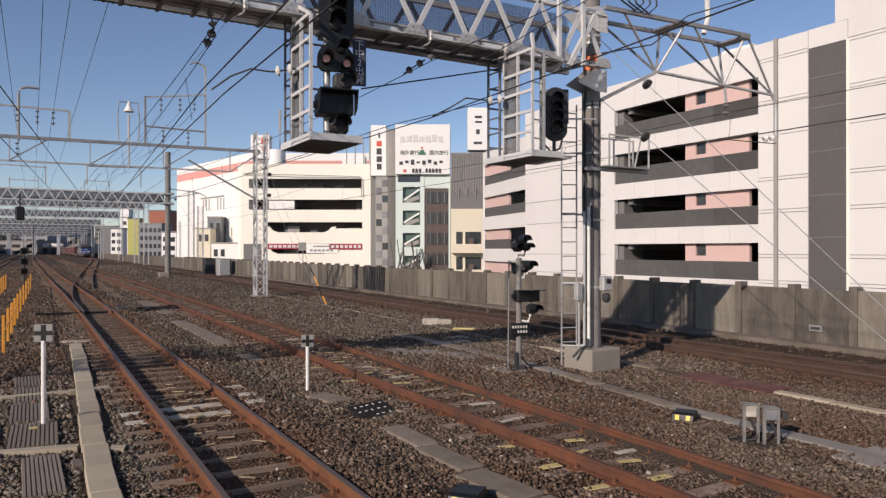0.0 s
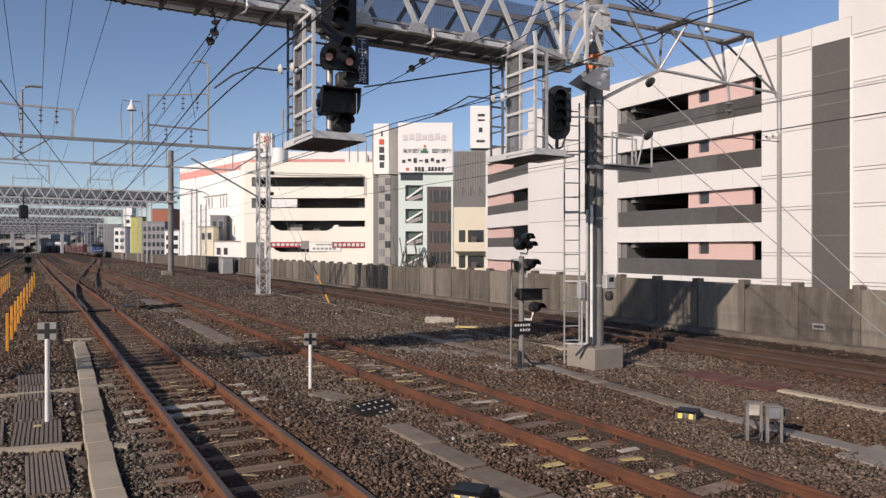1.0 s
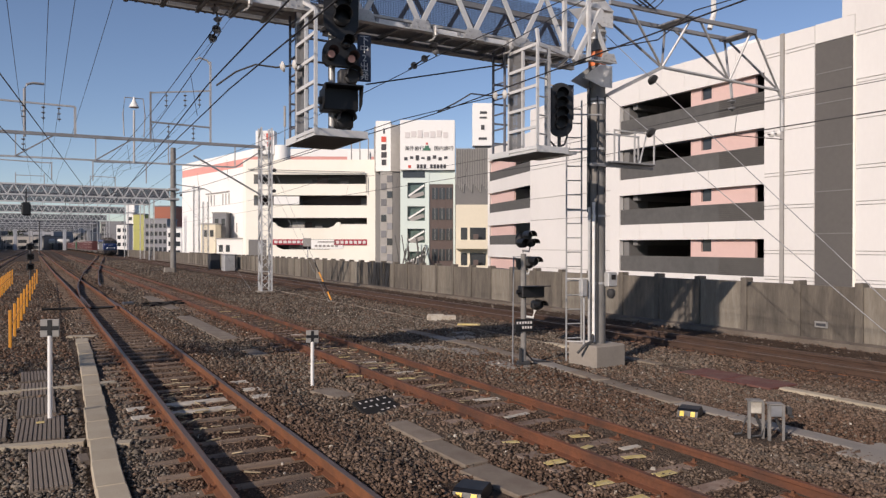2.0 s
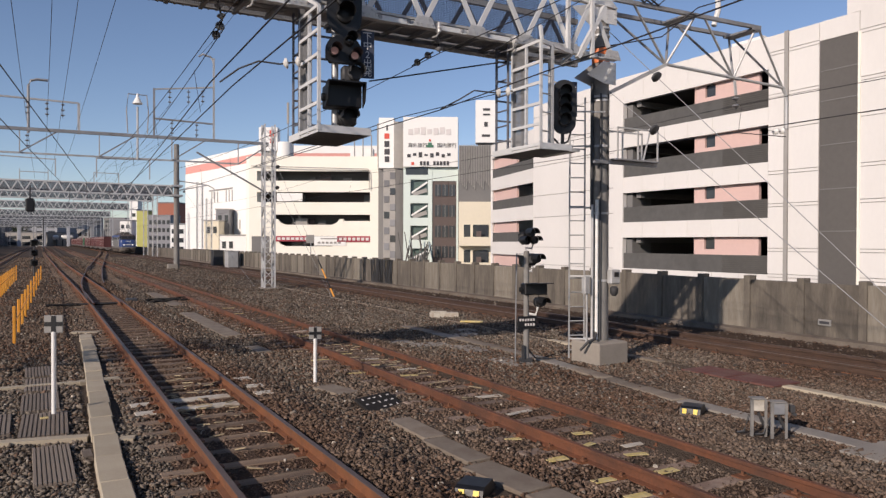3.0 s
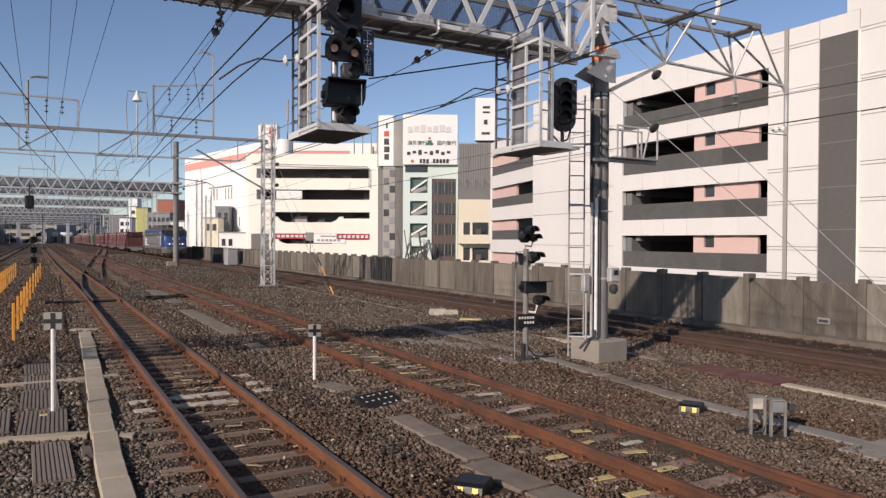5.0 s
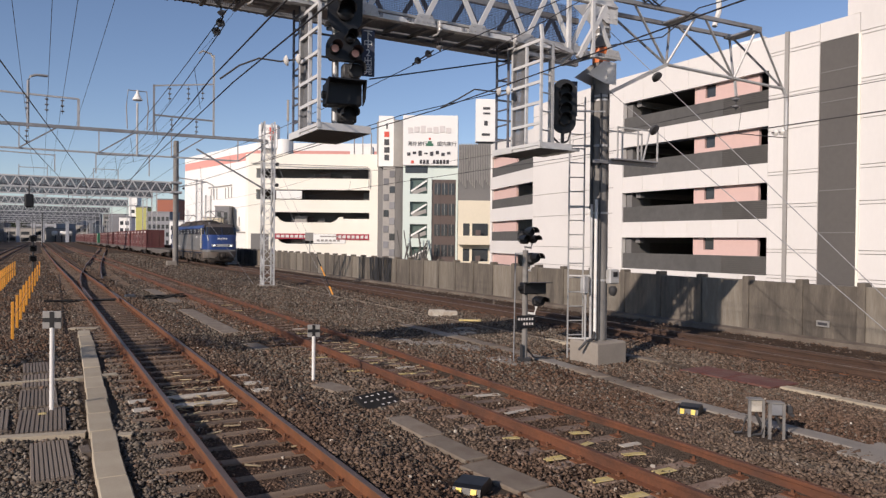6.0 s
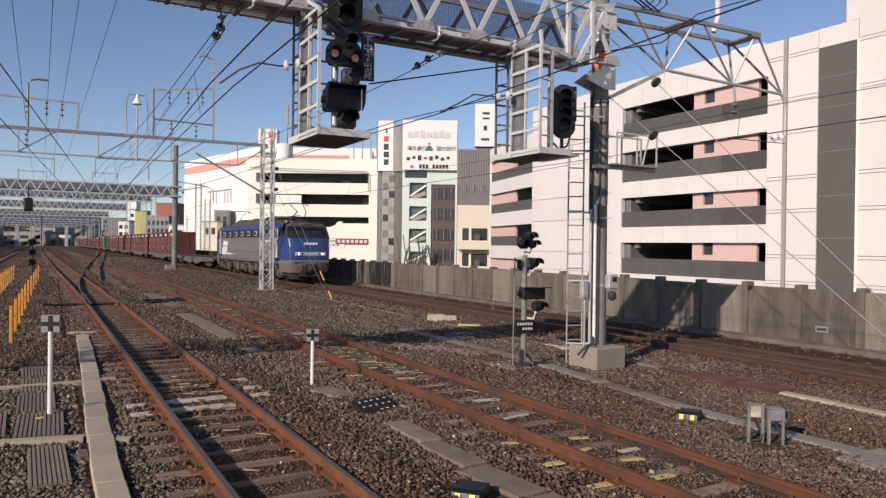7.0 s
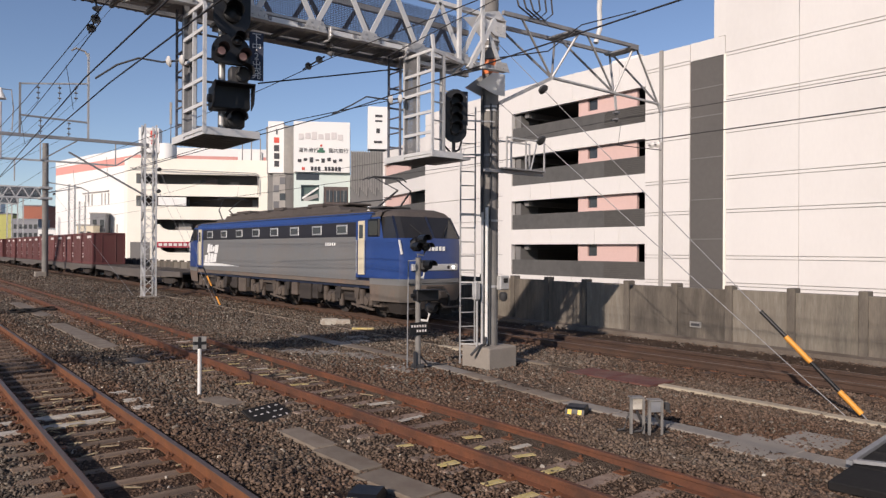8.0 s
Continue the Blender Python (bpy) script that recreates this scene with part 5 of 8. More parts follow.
def cantilever():
    """Triangular truss arm reaching over the third track."""
    t = thing("cantilever_truss", "grey tubular truss arm over the third track", "truss")
    yc = 11.35
    for dy in (-0.38, 0.38):
        part("top_chord", Geo().bar((10.2, yc + dy, 7.30), (14.8, yc + dy, 7.40), 0.08), M_GALVD, t)
        for a, b in (((12.1, 6.28), (10.75, 7.3)), ((12.1, 6.28), (12.6, 7.34)), ((14.35, 6.25), (12.9, 7.34)), ((14.35, 6.25), (14.65, 7.38)), ((16.2, 6.22), (14.75, 7.38))):
            part("web", Geo().cyl((a[0], yc, a[1]), (b[0], yc + dy, b[1]), 0.028, n=8), M_GALV if dy < 0 else M_GALVD, t, smooth=True)
    for x in (12.5, 14.65):
        part("cross_plate", Geo().cbox(x - 0.16, x + 0.16, yc - 0.42, yc + 0.42, 7.31, 7.36, 0.01), M_GALVD, t)
    part("bottom_chord", Geo().cyl((12.05, yc, 6.29), (16.25, yc, 6.22), 0.035, n=10), M_GALV, t, smooth=True)
    part("brace", Geo().bar((10.35, yc - 0.1, 5.45), (12.1, yc, 6.28), 0.07), M_GALV, t)
    part("drop_tube", Geo().tube([(16.2, yc, 6.22), (16.33, yc, 6.05), (16.36, yc, 5.85), (16.36, yc, 5.2)], 0.04, n=10), M_GALV, t, smooth=True)
    part("hanger", Geo().bar((14.4, yc, 6.2), (14.45, yc, 5.85), 0.05), M_GALV, t)
    return t


cantilever()


def feeder_bracket():
    t = thing("cable_bracket", "curled cable and white bracket on the truss top", "bracket")
    part("arm", Geo().tube([(13.6, 11.3, 7.36), (13.75, 11.3, 7.75), (13.6, 11.2, 8.2), (13.55, 11.1, 8.9)], 0.06, n=8), M_WHITE, t, smooth=True)
    for k in range(3):
        part("cable_loop", Geo().tube([(10.4 + 0.2 * k, 11.0, 8.3), (10.6 + 0.22 * k, 10.9, 7.5), (11.0 + 0.2 * k, 10.9, 7.35), (11.35 + 0.2 * k, 11.0, 7.6), (11.3 + 0.22 * k, 11.1, 8.4)], 0.02), M_DARK, t)


feeder_bracket()


def insulator(p, q, label="string of porcelain disc insulators", m=None, r=0.07, n=2):
    g = Geo()
    p, q = Vector(p), Vector(q)
    d = q - p
    g.cyl(p, q, 0.014, n=6, slot=1)
    for k in range(n):
        c = p + d * ((k + 0.5) / n)
        g.lathe(c - d.normalized() * 0.04, [(0.02, 0), (r, 0.02), (r * 0.95, 0.045), (0.03, 0.08)], n=12, axis=d)
    return solo("insulator", g, [m or M_BROWNPORC, M_DARK], label, "insulator", group="line insulators", smooth=True)


# ============ second and third gantry, far gantries ============
def lattice_mast(x, y, w, h, base=-0.2):
    t = thing("lattice_mast", "white-grey square lattice steel mast", "mast", pose(x, y, base))
    c = [(-w / 2, -w / 2), (w / 2, -w / 2), (w / 2, w / 2), (-w / 2, w / 2)]
    for a in c:
        part("leg", Geo().angle((a[0], a[1], -0.2), (a[0], a[1], h), 0.09, 0.025), M_GALVL, t)
    n = int(h / 0.55)
    near = base > -1 and y < 60
    for i in range(4):
        a, b = c[i], c[(i + 1) % 4]
        g = Geo()
        for k in range(n):
            z = k * h / n
            p, q = (a, b) if k % 2 else (b, a)
            bars = [((p[0], p[1], z), (q[0], q[1], z + h / n), 0.06)]
            if k % 2 == 0:
                bars.append(((a[0], a[1], z), (b[0], b[1], z), 0.05))
            for u, v, r in bars:
                if near:
                    part("lacing_bar", Geo().bar(u, v, r * 1.4, 0.016), M_GALVL, t)
                else:
                    g.bar(u, v, r, 0.016)
        if not near:
            tagged(part("lacing", g, M_GALV, t), kind="stuff")
    part("foot", Geo().cbox(-w * 0.8, w * 0.8, -w * 0.8, w * 0.8, -0.2, 0.06, 0.02), M_CONC, t)
    return t


lattice_mast(10.6, 37.9, 0.55, 8.8)


def second_gantry():
    y = 37.9
    t = thing("catenary_beam", "thin trussed catenary beam carried by a lattice mast", "gantry")
    part("top_chord", Geo().bar((-18, y, 7.32), (10.6, y, 7.58), 0.13, 0.15), M_GALVD, t)
    part("bottom_chord", Geo().bar((-18, y + 0.05, 6.30), (9.0, y + 0.05, 6.42), 0.08, 0.08), M_GALV, t)
    for i in range(8):
        x = 9.0 - 3.3 * i
        part("web", Geo().bar((x, y, 6.4), (x + 1.6, y, 7.5), 0.06), M_GALVD, t)
        part("hanger", Geo().bar((x, y, 6.4), (x, y, 7.5), 0.05), M_GALV, t)
    part("knee_brace", Geo().bar((6.9, y, 6.9), (10.4, y, 5.0), 0.08), M_GALVD, t)
    f = thing("feeder_frame", "light steel frame for feeder wires on the beam", "frame", group="feeder frames")
    for x, z in ((4.86, 9.95), (7.75, 11.8)):
        part("upright", Geo().bar((x, y, 7.5), (x, y, z), 0.09), M_GALV if x > 5 else M_GALVD, f)
    part("crossbar", Geo().bar((4.86, y, 9.9), (7.75, y, 10.3), 0.07), M_GALV, f)
    part("crossbar", Geo().bar((4.86, y, 8.45), (7.75, y, 8.4), 0.08), M_GALVD, f)
    part("hook", Geo().tube([(7.75, y, 11.6), (7.6, y, 11.85), (7.2, y, 11.95), (7.0, y, 11.8)], 0.05), M_GALV, f)
    for x, z in ((5.6, 9.95), (6.5, 10.05), (7.2, 10.15), (5.7, 8.4), (6.9, 8.4)):
        insulator((x, y, z), (x, y, z - 0.75), r=0.09, n=3)
    f = thing("feeder_frame", "light steel frame for feeder wires on the beam", "frame", group="feeder frames")
    part("upright", Geo().bar((1.52, y, 7.4), (1.52, y, 8.87), 0.11), M_GALV, f)
    part("crossbar", Geo().bar((-7, y, 8.95), (1.52, y, 8.87), 0.08), M_GALV, f)
    part("upright", Geo().bar((-7, y, 7.3), (-7, y, 8.95), 0.11), M_GALV, f)
    for x in (-0.6, 0.2, 0.85):
        insulator((x, y, 8.85), (x, y, 8.1), r=0.09, n=3)
    for x in (-0.6,):
        insulator((x, y, 7.3), (x, y, 6.6), r=0.09, n=3)
    f = thing("gooseneck_arm", "dark bent steel arm rising above the beam", "arm")
    part("tube", Geo().tube([(-0.55, y, 7.3), (-0.55, y, 9.5), (-0.45, y, 9.72), (-0.2, y, 9.8), (0.25, y, 9.8)], 0.06, n=8), M_GALVD, f, smooth=True)
    f = thing("loudspeaker", "white horn loudspeaker on a mast beside the beam", "loudspeaker", pose(4.1, y, 7.45))
    part("pole", Geo().cyl((0, 0, -1.1), (0, 0, 1.5), 0.05, n=10), M_GALV, f)
    part("horn", Geo().lathe((0, 0, 2.15), [(0.04, 0), (0.08, -0.18), (0.24, -0.5), (0.22, -0.52)], n=18), M_WHITE, f, smooth=True)
    part("yoke", Geo().tube([(-0.45, 0, 0.2), (-0.5, 0, 1.3), (-0.42, 0, 2.1), (0.42, 0, 2.1), (0.5, 0, 1.3), (0.45, 0, 0.2)], 0.03), M_GALVD, f)


second_gantry()


def lattice_beam(y, x0, x1, z0, z1, pitch, fine, label, depth=0.8, r=0.12):
    t = thing("lattice_gantry", label, "gantry", group="far lattice gantries")
    for yy in (y, y + depth):
        for z in (z0, z1):
            part("chord", Geo().bar((x0, yy, z), (x1, yy, z), r), M_GALVL, t)
    g = Geo()
    n = int((x1 - x0) / pitch)
    for i in range(n):
        a = x1 - pitch * i
        for yy in (y, y + depth):
            g.bar((a, yy, z0), (a - pitch / 2, yy, z1), r * 0.8, 0.05, up=(0, 1, 0))
            g.bar((a - pitch / 2, yy, z1), (a - pitch, yy, z0), r * 0.8, 0.05, up=(0, 1, 0))
    tagged(part("lacing", g, M_GALVL, t), kind="stuff")
    if fine:
        g = Geo()
        k = 0
        while x0 + k * 0.09 < x1:
            g.box(x0 + k * 0.09, x0 + k * 0.09 + 0.078, y + depth - 0.15, y + depth - 0.1, z0 + 0.1, z1 + 0.1)
            k += 1
        tagged(part("mesh_panel", g, M_FARMESH, t), kind="stuff")
    return t


def far_gantries():
    y = 70.0
    t = thing("steel_mast", "tall grey tubular mast on a concrete footing", "mast", pose(10.93, y, -0.2), "tubular masts")
    part("shaft", Geo().cyl((0, 0, 0), (0, 0, 11.6), 0.26, 0.24, n=20), M_POLE, t, smooth=True)
    part("footing", Geo().cbox(-0.8, 0.1, -0.35, 0.35, -0.1, 0.42, 0.04), M_CONC, t)
    part("clamp", Geo().cbox(-0.5, 0.5, -0.4, 0.5, 6.7, 6.9, 0.03), M_GALV, t)
    part("clamp", Geo().cbox(-0.5, 0.5, -0.4, 0.5, 7.6, 7.8, 0.03), M_GALV, t)
    part("arm", Geo().bar((0.2, 0, 7.3), (2.8, 0, 7.9), 0.09), M_GALV, t)
    part("arm", Geo().bar((0.2, 0, 8.2), (2.8, 0, 7.9), 0.09), M_GALV, t)
    part("drop_tube", Geo().tube([(2.8, 0, 7.9), (3.4, 0, 7.6), (3.4, 0, 6.6)], 0.05), M_GALV, t)
    lattice_beam(y, -26, 10.7, 6.62, 7.52, 1.0, True, "long grey lattice gantry across all the tracks")
    for y, z0, zz in ((126, 9.05, 10.4), (165, 9.05, 10.4), (212, 9.05, 10.45), (246, 9.05, 10.45), (280, 9.2, 10.6), (320, 9.3, 10.8), (365, 9.4, 11.0), (415, 9.6, 11.4)):
        lattice_beam(y, -46, 16.1, z0, zz, 1.28 if y < 230 else 1.8, True, "distant grey lattice gantry across the tracks", depth=1.1, r=0.17)
        lattice_mast(16.35, y + 0.5, 0.75, 11.6 if y < 280 else 12.6)
        lattice_mast(-17, y + 0.5, 0.8, 11.2)
        f = thing("feeder_frame", "thin steel feeder frame above a distant gantry", "frame", group="feeder frames")
        for x in (-3, 0.8, 7.2, 10.8):
            part("upright", Geo().bar((x, y, zz), (x, y, zz + 3.0), 0.13), M_GALV, f)
        part("crossbar", Geo().bar((-3, y, zz + 2.6), (0.8, y, zz + 2.6), 0.11), M_GALV, f)
        part("crossbar", Geo().bar((7.2, y, zz + 2.9), (10.8, y, zz + 2.9), 0.11), M_GALV, f)
    f = thing("feeder_frame", "thin steel feeder frame above the long gantry", "frame", group="feeder frames")
    for x, z in ((-3.2, 9.6), (1.0, 9.5), (4.2, 9.8), (8.6, 10.0)):
        part("upright", Geo().bar((x, 70, 8.0), (x, 70, z), 0.1), M_GALV, f)
    part("crossbar", Geo().bar((-3.2, 70, 9.5), (1.0, 70, 9.4), 0.09), M_GALV, f)
    part("crossbar", Geo().bar((4.2, 70, 9.7), (8.6, 70, 9.8), 0.09), M_GALVD, f)
    t = thing("far_signal", "small black signal hanging from the long gantry", "signal", pose(-0.9, 69.6, 5.35))
    part("head", Geo().cbox(-0.35, 0.35, -0.1, 0.1, -0.55, 0.6, 0.12), M_BLACK, t)
    part("stem", Geo().bar((0, 0.2, 0.4), (0, 0.4, 1.7), 0.12), M_DARK, t)
    # dwarf signal far down between the first tracks
    t = thing("dwarf_signal", "dark low signal between the tracks in the distance", "signal", pose(-0.45, 52, -0.2))
    t.scale = (1.35, 1.35, 1.15)
    part("post", Geo().cyl((0, 0, 0), (0, 0, 2.0), 0.05, n=10), M_DARK, t)
    for z in (2.1, 1.55, 1.0):
        g = Geo().cbox(-0.16, 0.16, -0.1, 0.1, z - 0.17, z + 0.17, 0.04)
        lamp_head(g, 0.0, -0.05, z, 0.12)
        part("head", g, M_BLACK, t)
    lattice_mast(16.5, 140, 0.7, 12.0)
    # equipment cabinets by the wall
    for x, yy, m, lab in ((15.7, 77.5, M_DARK, "dark"), (15.7, 71.0, M_GALV, "light grey")):
        g = Geo().cbox(-0.5, 0.5, -0.7, 0.7, -0.1, 1.55, 0.03).cbox(-0.55, 0.55, -0.75, 0.75, 1.55, 1.62, 0.01)
        o = solo("equipment_cabinet", g, m, lab + " metal equipment cabinet standing by the wall", "cabinet", group="cabinets by the wall")
        o.matrix_basis = pose(x + 0.5, yy, -0.2)


far_gantries()


# ============ dwarf signal by the mast ============
def dwarf_signal():
    t = thing("dwarf_signal", "grey post with black shunting lamps and a number board", "signal", pose(8.78, 12.0, -0.22, 0, 0, -14))
    part("post", Geo().cyl((0, 0, 0), (0, 0, 2.35), 0.058, n=14), M_POLE, t, smooth=True)
    part("base", Geo().cbox(-0.12, 0.12, -0.1, 0.1, -0.05, 0.12, 0.02).bar((-0.1, -0.08, 0), (-0.1, -0.08, 0.4), 0.05), M_DARK, t)
    case = part("lamp_case", Geo().cbox(-0.17, 0.14, -0.05, 0.12, 2.48, 2.78, 0.08), M_BLACK, t)
    for x, z, r in ((0.05, 2.73, 0.10), (0.13, 2.58, 0.085), (-0.1, 2.58, 0.085)):
        g = Geo()
        lamp_head(g, x, -0.03, z, r)
        part("lamp_hood", g, M_BLACK, case)
    part("bracket", Geo().tube([(0, 0, 2.3), (-0.02, 0, 2.42), (0.12, 0, 2.4), (0.15, 0, 2.5)], 0.025), M_GALVD, t)
    g = Geo().cbox(0.03, 0.22, -0.12, 0.1, 2.05, 2.3, 0.06)
    lamp_head(g, 0.16, -0.08, 2.2, 0.10)
    part("lamp", g, M_BLACK, t)
    part("bracket", Geo().tube([(0.0, 0, 1.95), (0.1, -0.02, 1.93), (0.13, -0.02, 2.05)], 0.03), M_WHITE, t)
    g = Geo().cbox(-0.08, 0.42, -0.14, 0.12, 1.44, 1.68, 0.02)
    g.prism([(-0.14, 1.69), (-0.42, 1.70), (-0.42, 1.685), (-0.14, 1.67)], "x", -0.09, 0.43)
    part("route_box", g, M_BLACK, t)
    part("route_box_knob", Geo().cyl((-0.15, 0, 1.55), (-0.07, 0, 1.55), 0.05, n=10), M_BLACK, t)
    g = Geo().cbox(0.18, 0.38, -0.1, 0.1, 1.18, 1.38, 0.05)
    lamp_head(g, 0.29, -0.06, 1.3, 0.10)
    part("lamp", g, M_BLACK, t)
    part("bracket", Geo().tube([(0.0, 0, 1.05), (0.2, -0.03, 1.02), (0.25, -0.03, 1.18)], 0.03), M_WHITE, t)
    b = part("number_board", Geo().cbox(-0.22, 0.19, -0.09, -0.07, 0.74, 1.0, 0.008), M_BLACK, t)
    for k in range(6):
        part("pale_mark", Geo().box(-0.185 + 0.06 * k, -0.15 + 0.06 * k, -0.095, -0.0905, 0.90, 0.95), M_PALEINK, b)
        if k > 1:
            part("pale_mark", Geo().box(-0.185 + 0.06 * k, -0.15 + 0.06 * k, -0.095, -0.0905, 0.80, 0.85), M_PALEINK, b)
    part("side_rod", Geo().cyl((-0.22, 0.05, 0), (-0.2, 0.05, 2.3), 0.014, n=8), M_GALVD, t)
    part("rod_arm", Geo().bar((-0.2, 0.05, 2.28), (0, 0, 2.3), 0.02), M_GALVD, t)
    part("cable", Geo().tube([(0.05, 0.0, 0.3), (0.25, 0.1, 0.1), (0.7, 0.2, 0.04), (1.3, 0.3, 0.03)], 0.02), M_DARK, t)


dwarf_signal()


# ============ overhead wires and stays ============
def wire(pts, r, label, sag=0.0):
    out = []
    for (p, q) in zip(pts, pts[1:]):
        p, q = Vector(p), Vector(q)
        n = 10 if sag else 1
        for k in range(n):
            a = k / n
            v = p.lerp(q, a)
            v.z -= sag * 4 * a * (1 - a)
            out.append(v)
    out.append(Vector(pts[-1]))
    return solo("overhead_wire", Geo().tube(out, r, n=5), M_WIRE, label, "wire", group="overhead wires")


def build_wires():
    w = wire
    # first track: contact, messenger, crossover
    w([(1.95, -6, 4.75), (2.25, 11.3, 4.75), (3.3, 33, 4.75), (4.6, 70, 4.8), (8, 128, 4.8)], 0.011, "black contact wire over the turnout")
    w([(2.55, -6, 4.75), (2.6, 11.3, 4.75), (3.25, 32, 4.78), (2.0, 70, 4.8), (2.2, 240, 4.8)], 0.011, "black contact wire over the first track")
    w([(2.3, -20, 6.1), (2.42, 11.2, 5.75), (2.6, 37.9, 6.1), (2.1, 70, 6.0), (2.2, 128, 6.0), (2.2, 240, 6.0)], 0.008, "thin messenger wire over the first track", 0.25)
    w([(2.45, 11.2, 5.6), (3.4, 37.9, 6.1), (5.0, 70, 6.1)], 0.008, "thin messenger wire over the turnout", 0.2)
    # second track
    w([(5.6, -6, 4.72), (6.32, 11.3, 4.72), (5.6, 37.9, 4.75), (6.1, 70, 4.8), (5.9, 240, 4.8)], 0.010, "black contact wire over the second track")
    w([(6.2, -20, 6.1), (6.25, 11.2, 5.72), (5.9, 37.9, 6.0), (5.9, 70, 6.0), (5.9, 240, 6.0)], 0.008, "thin messenger wire over the second track", 0.25)
    w([(7.6, 11.1, 5.15), (6.6, 13.5, 4.95), (6.2, 24, 4.85)], 0.009, "short pull-off wire beside the access cage")
    # third track
    w([(14.2, -20, 4.92), (14.2, 11.35, 4.92), (13.7, 37.9, 4.9), (14.2, 70, 4.9), (13.9, 240, 4.9)], 0.010, "contact wire over the third track")
    w([(14.2, -30, 6.2), (14.45, 11.35, 5.6), (13.9, 37.9, 6.0), (13.9, 70, 6.0), (13.9, 240, 6.0)], 0.008, "messenger wire over the third track", 0.3)
    # feeders high over the first track
    for x, z in ((1.54, 8.5), (0.76, 8.5), (0.2, 8.1), (-0.6, 8.1)):
        w([(x, -25, z + 0.3), (x, 37.9, z - 0.35), (x, 70, z + 0.2), (x, 128, z)], 0.008, "thin feeder wire high above the tracks", 0.3)
    for x, z in ((5.6, 9.2), (6.5, 9.3), (7.2, 9.4), (5.7, 7.7), (6.9, 7.7)):
        w([(x, 37.9, z), (x - 0.5, 70, 9.0), (x - 0.5, 128, 9)], 0.008, "thin feeder wire on the far frames", 0.3)
    w([(7.0, 37.9, 11.8), (6.0, 12, 11.5), (5.0, -20, 11.8)], 0.008, "thin high wire above the tracks", 0.4)
    # crossing wires from the other side
    w([(-2.1, -6, 4.8), (-0.6, 11.0, 4.8), (1.6, 33, 4.8), (3.0, 60, 4.8)], 0.010, "contact wire crossing from the neighbouring track")
    w([(-2.9, -6, 4.8), (-1.0, 14, 4.8), (1.2, 40, 4.8), (2.0, 70, 4.8)], 0.010, "contact wire crossing from the neighbouring track")
    insulator((T0, 37.9, 6.35), (T0, 37.9, 4.82), n=4)
    w([(T0, -10, 4.8), (T0, 240, 4.8)], 0.010, "contact wire over the track beyond the fence")
    w([(16.36, 11.35, 5.0), (14.2, 11.35, 4.95)], 0.012, "registration arm wire of the third track")
    # thick cable sweeping up past the mast
    w([(5.3, 12.2, 5.3), (8.0, 11.0, 5.8), (10.2, 10.9, 6.35), (11.5, 10.9, 6.7), (12.6, 10.9, 7.5), (14.5, 10.8, 8.2)], 0.014, "black cable running up past the mast head")
    w([(6.8, 10.6, 5.6), (9.9, 10.6, 7.5), (10.5, 10.6, 7.9)], 0.009, "thin stay wire in front of the gantry beam")
    # droppers
    for k in range(7):
        y = 14 + 5.5 * k
        w([(2.62 - 0.01 * k, y, 4.76), (2.5, y, 5.55)], 0.005, "thin dropper between messenger and contact wire")
        w([(6.2 - 0.02 * k, y + 2, 4.75), (6.15 - 0.02 * k, y + 2, 5.5)], 0.005, "thin dropper between messenger and contact wire")
    for k in range(6):
        w([(14.1, 5 + 6 * k, 4.92), (14.2, 5 + 6 * k, 5.45)], 0.005, "thin dropper between messenger and contact wire")
    insulator((2.35, 11.2, 6.0), (2.42, 11.2, 5.7), n=2)
    insulator((2.45, 11.4, 5.75), (2.5, 12.2, 5.68), n=2)
    insulator((6.2, 11.2, 6.0), (6.25, 11.2, 5.72), n=2)
    insulator((6.22, 11.4, 5.78), (6.2, 12.2, 5.7), n=2)
    insulator((3.55, 10.7, 5.12), (3.2, 10.8, 5.05), "white porcelain insulators on the cage side", M_PORC, 0.085)
    insulator((7.5, 10.7, 5.08), (7.15, 10.8, 5.03), "white porcelain insulators on the cage side", M_PORC, 0.085)
    insulator((14.45, 11.35, 5.85), (14.45, 11.35, 5.5), n=2, r=0.09)
    insulator((16.3, 11.35, 5.15), (15.8, 11.35, 5.08), "white porcelain insulators on the drop tube", M_PORC, 0.085)
    # registration arms at the cages
    t = thing("registration_arm", "thin dark registration arm holding the contact wire", "arm", group="registration arms")
    part("tube", Geo().tube([(3.2, 10.8, 5.05), (2.9, 10.9, 5.08), (2.65, 11.1, 4.98), (2.4, 11.3, 4.78)], 0.014), M_DARK, t)
    t = thing("registration_arm", "thin dark registration arm holding the contact wire", "arm", group="registration arms")
    part("tube", Geo().tube([(7.15, 10.8, 5.03), (6.8, 10.9, 5.05), (6.6, 11.1, 4.9), (6.32, 11.3, 4.73)], 0.014), M_DARK, t)


build_wires()


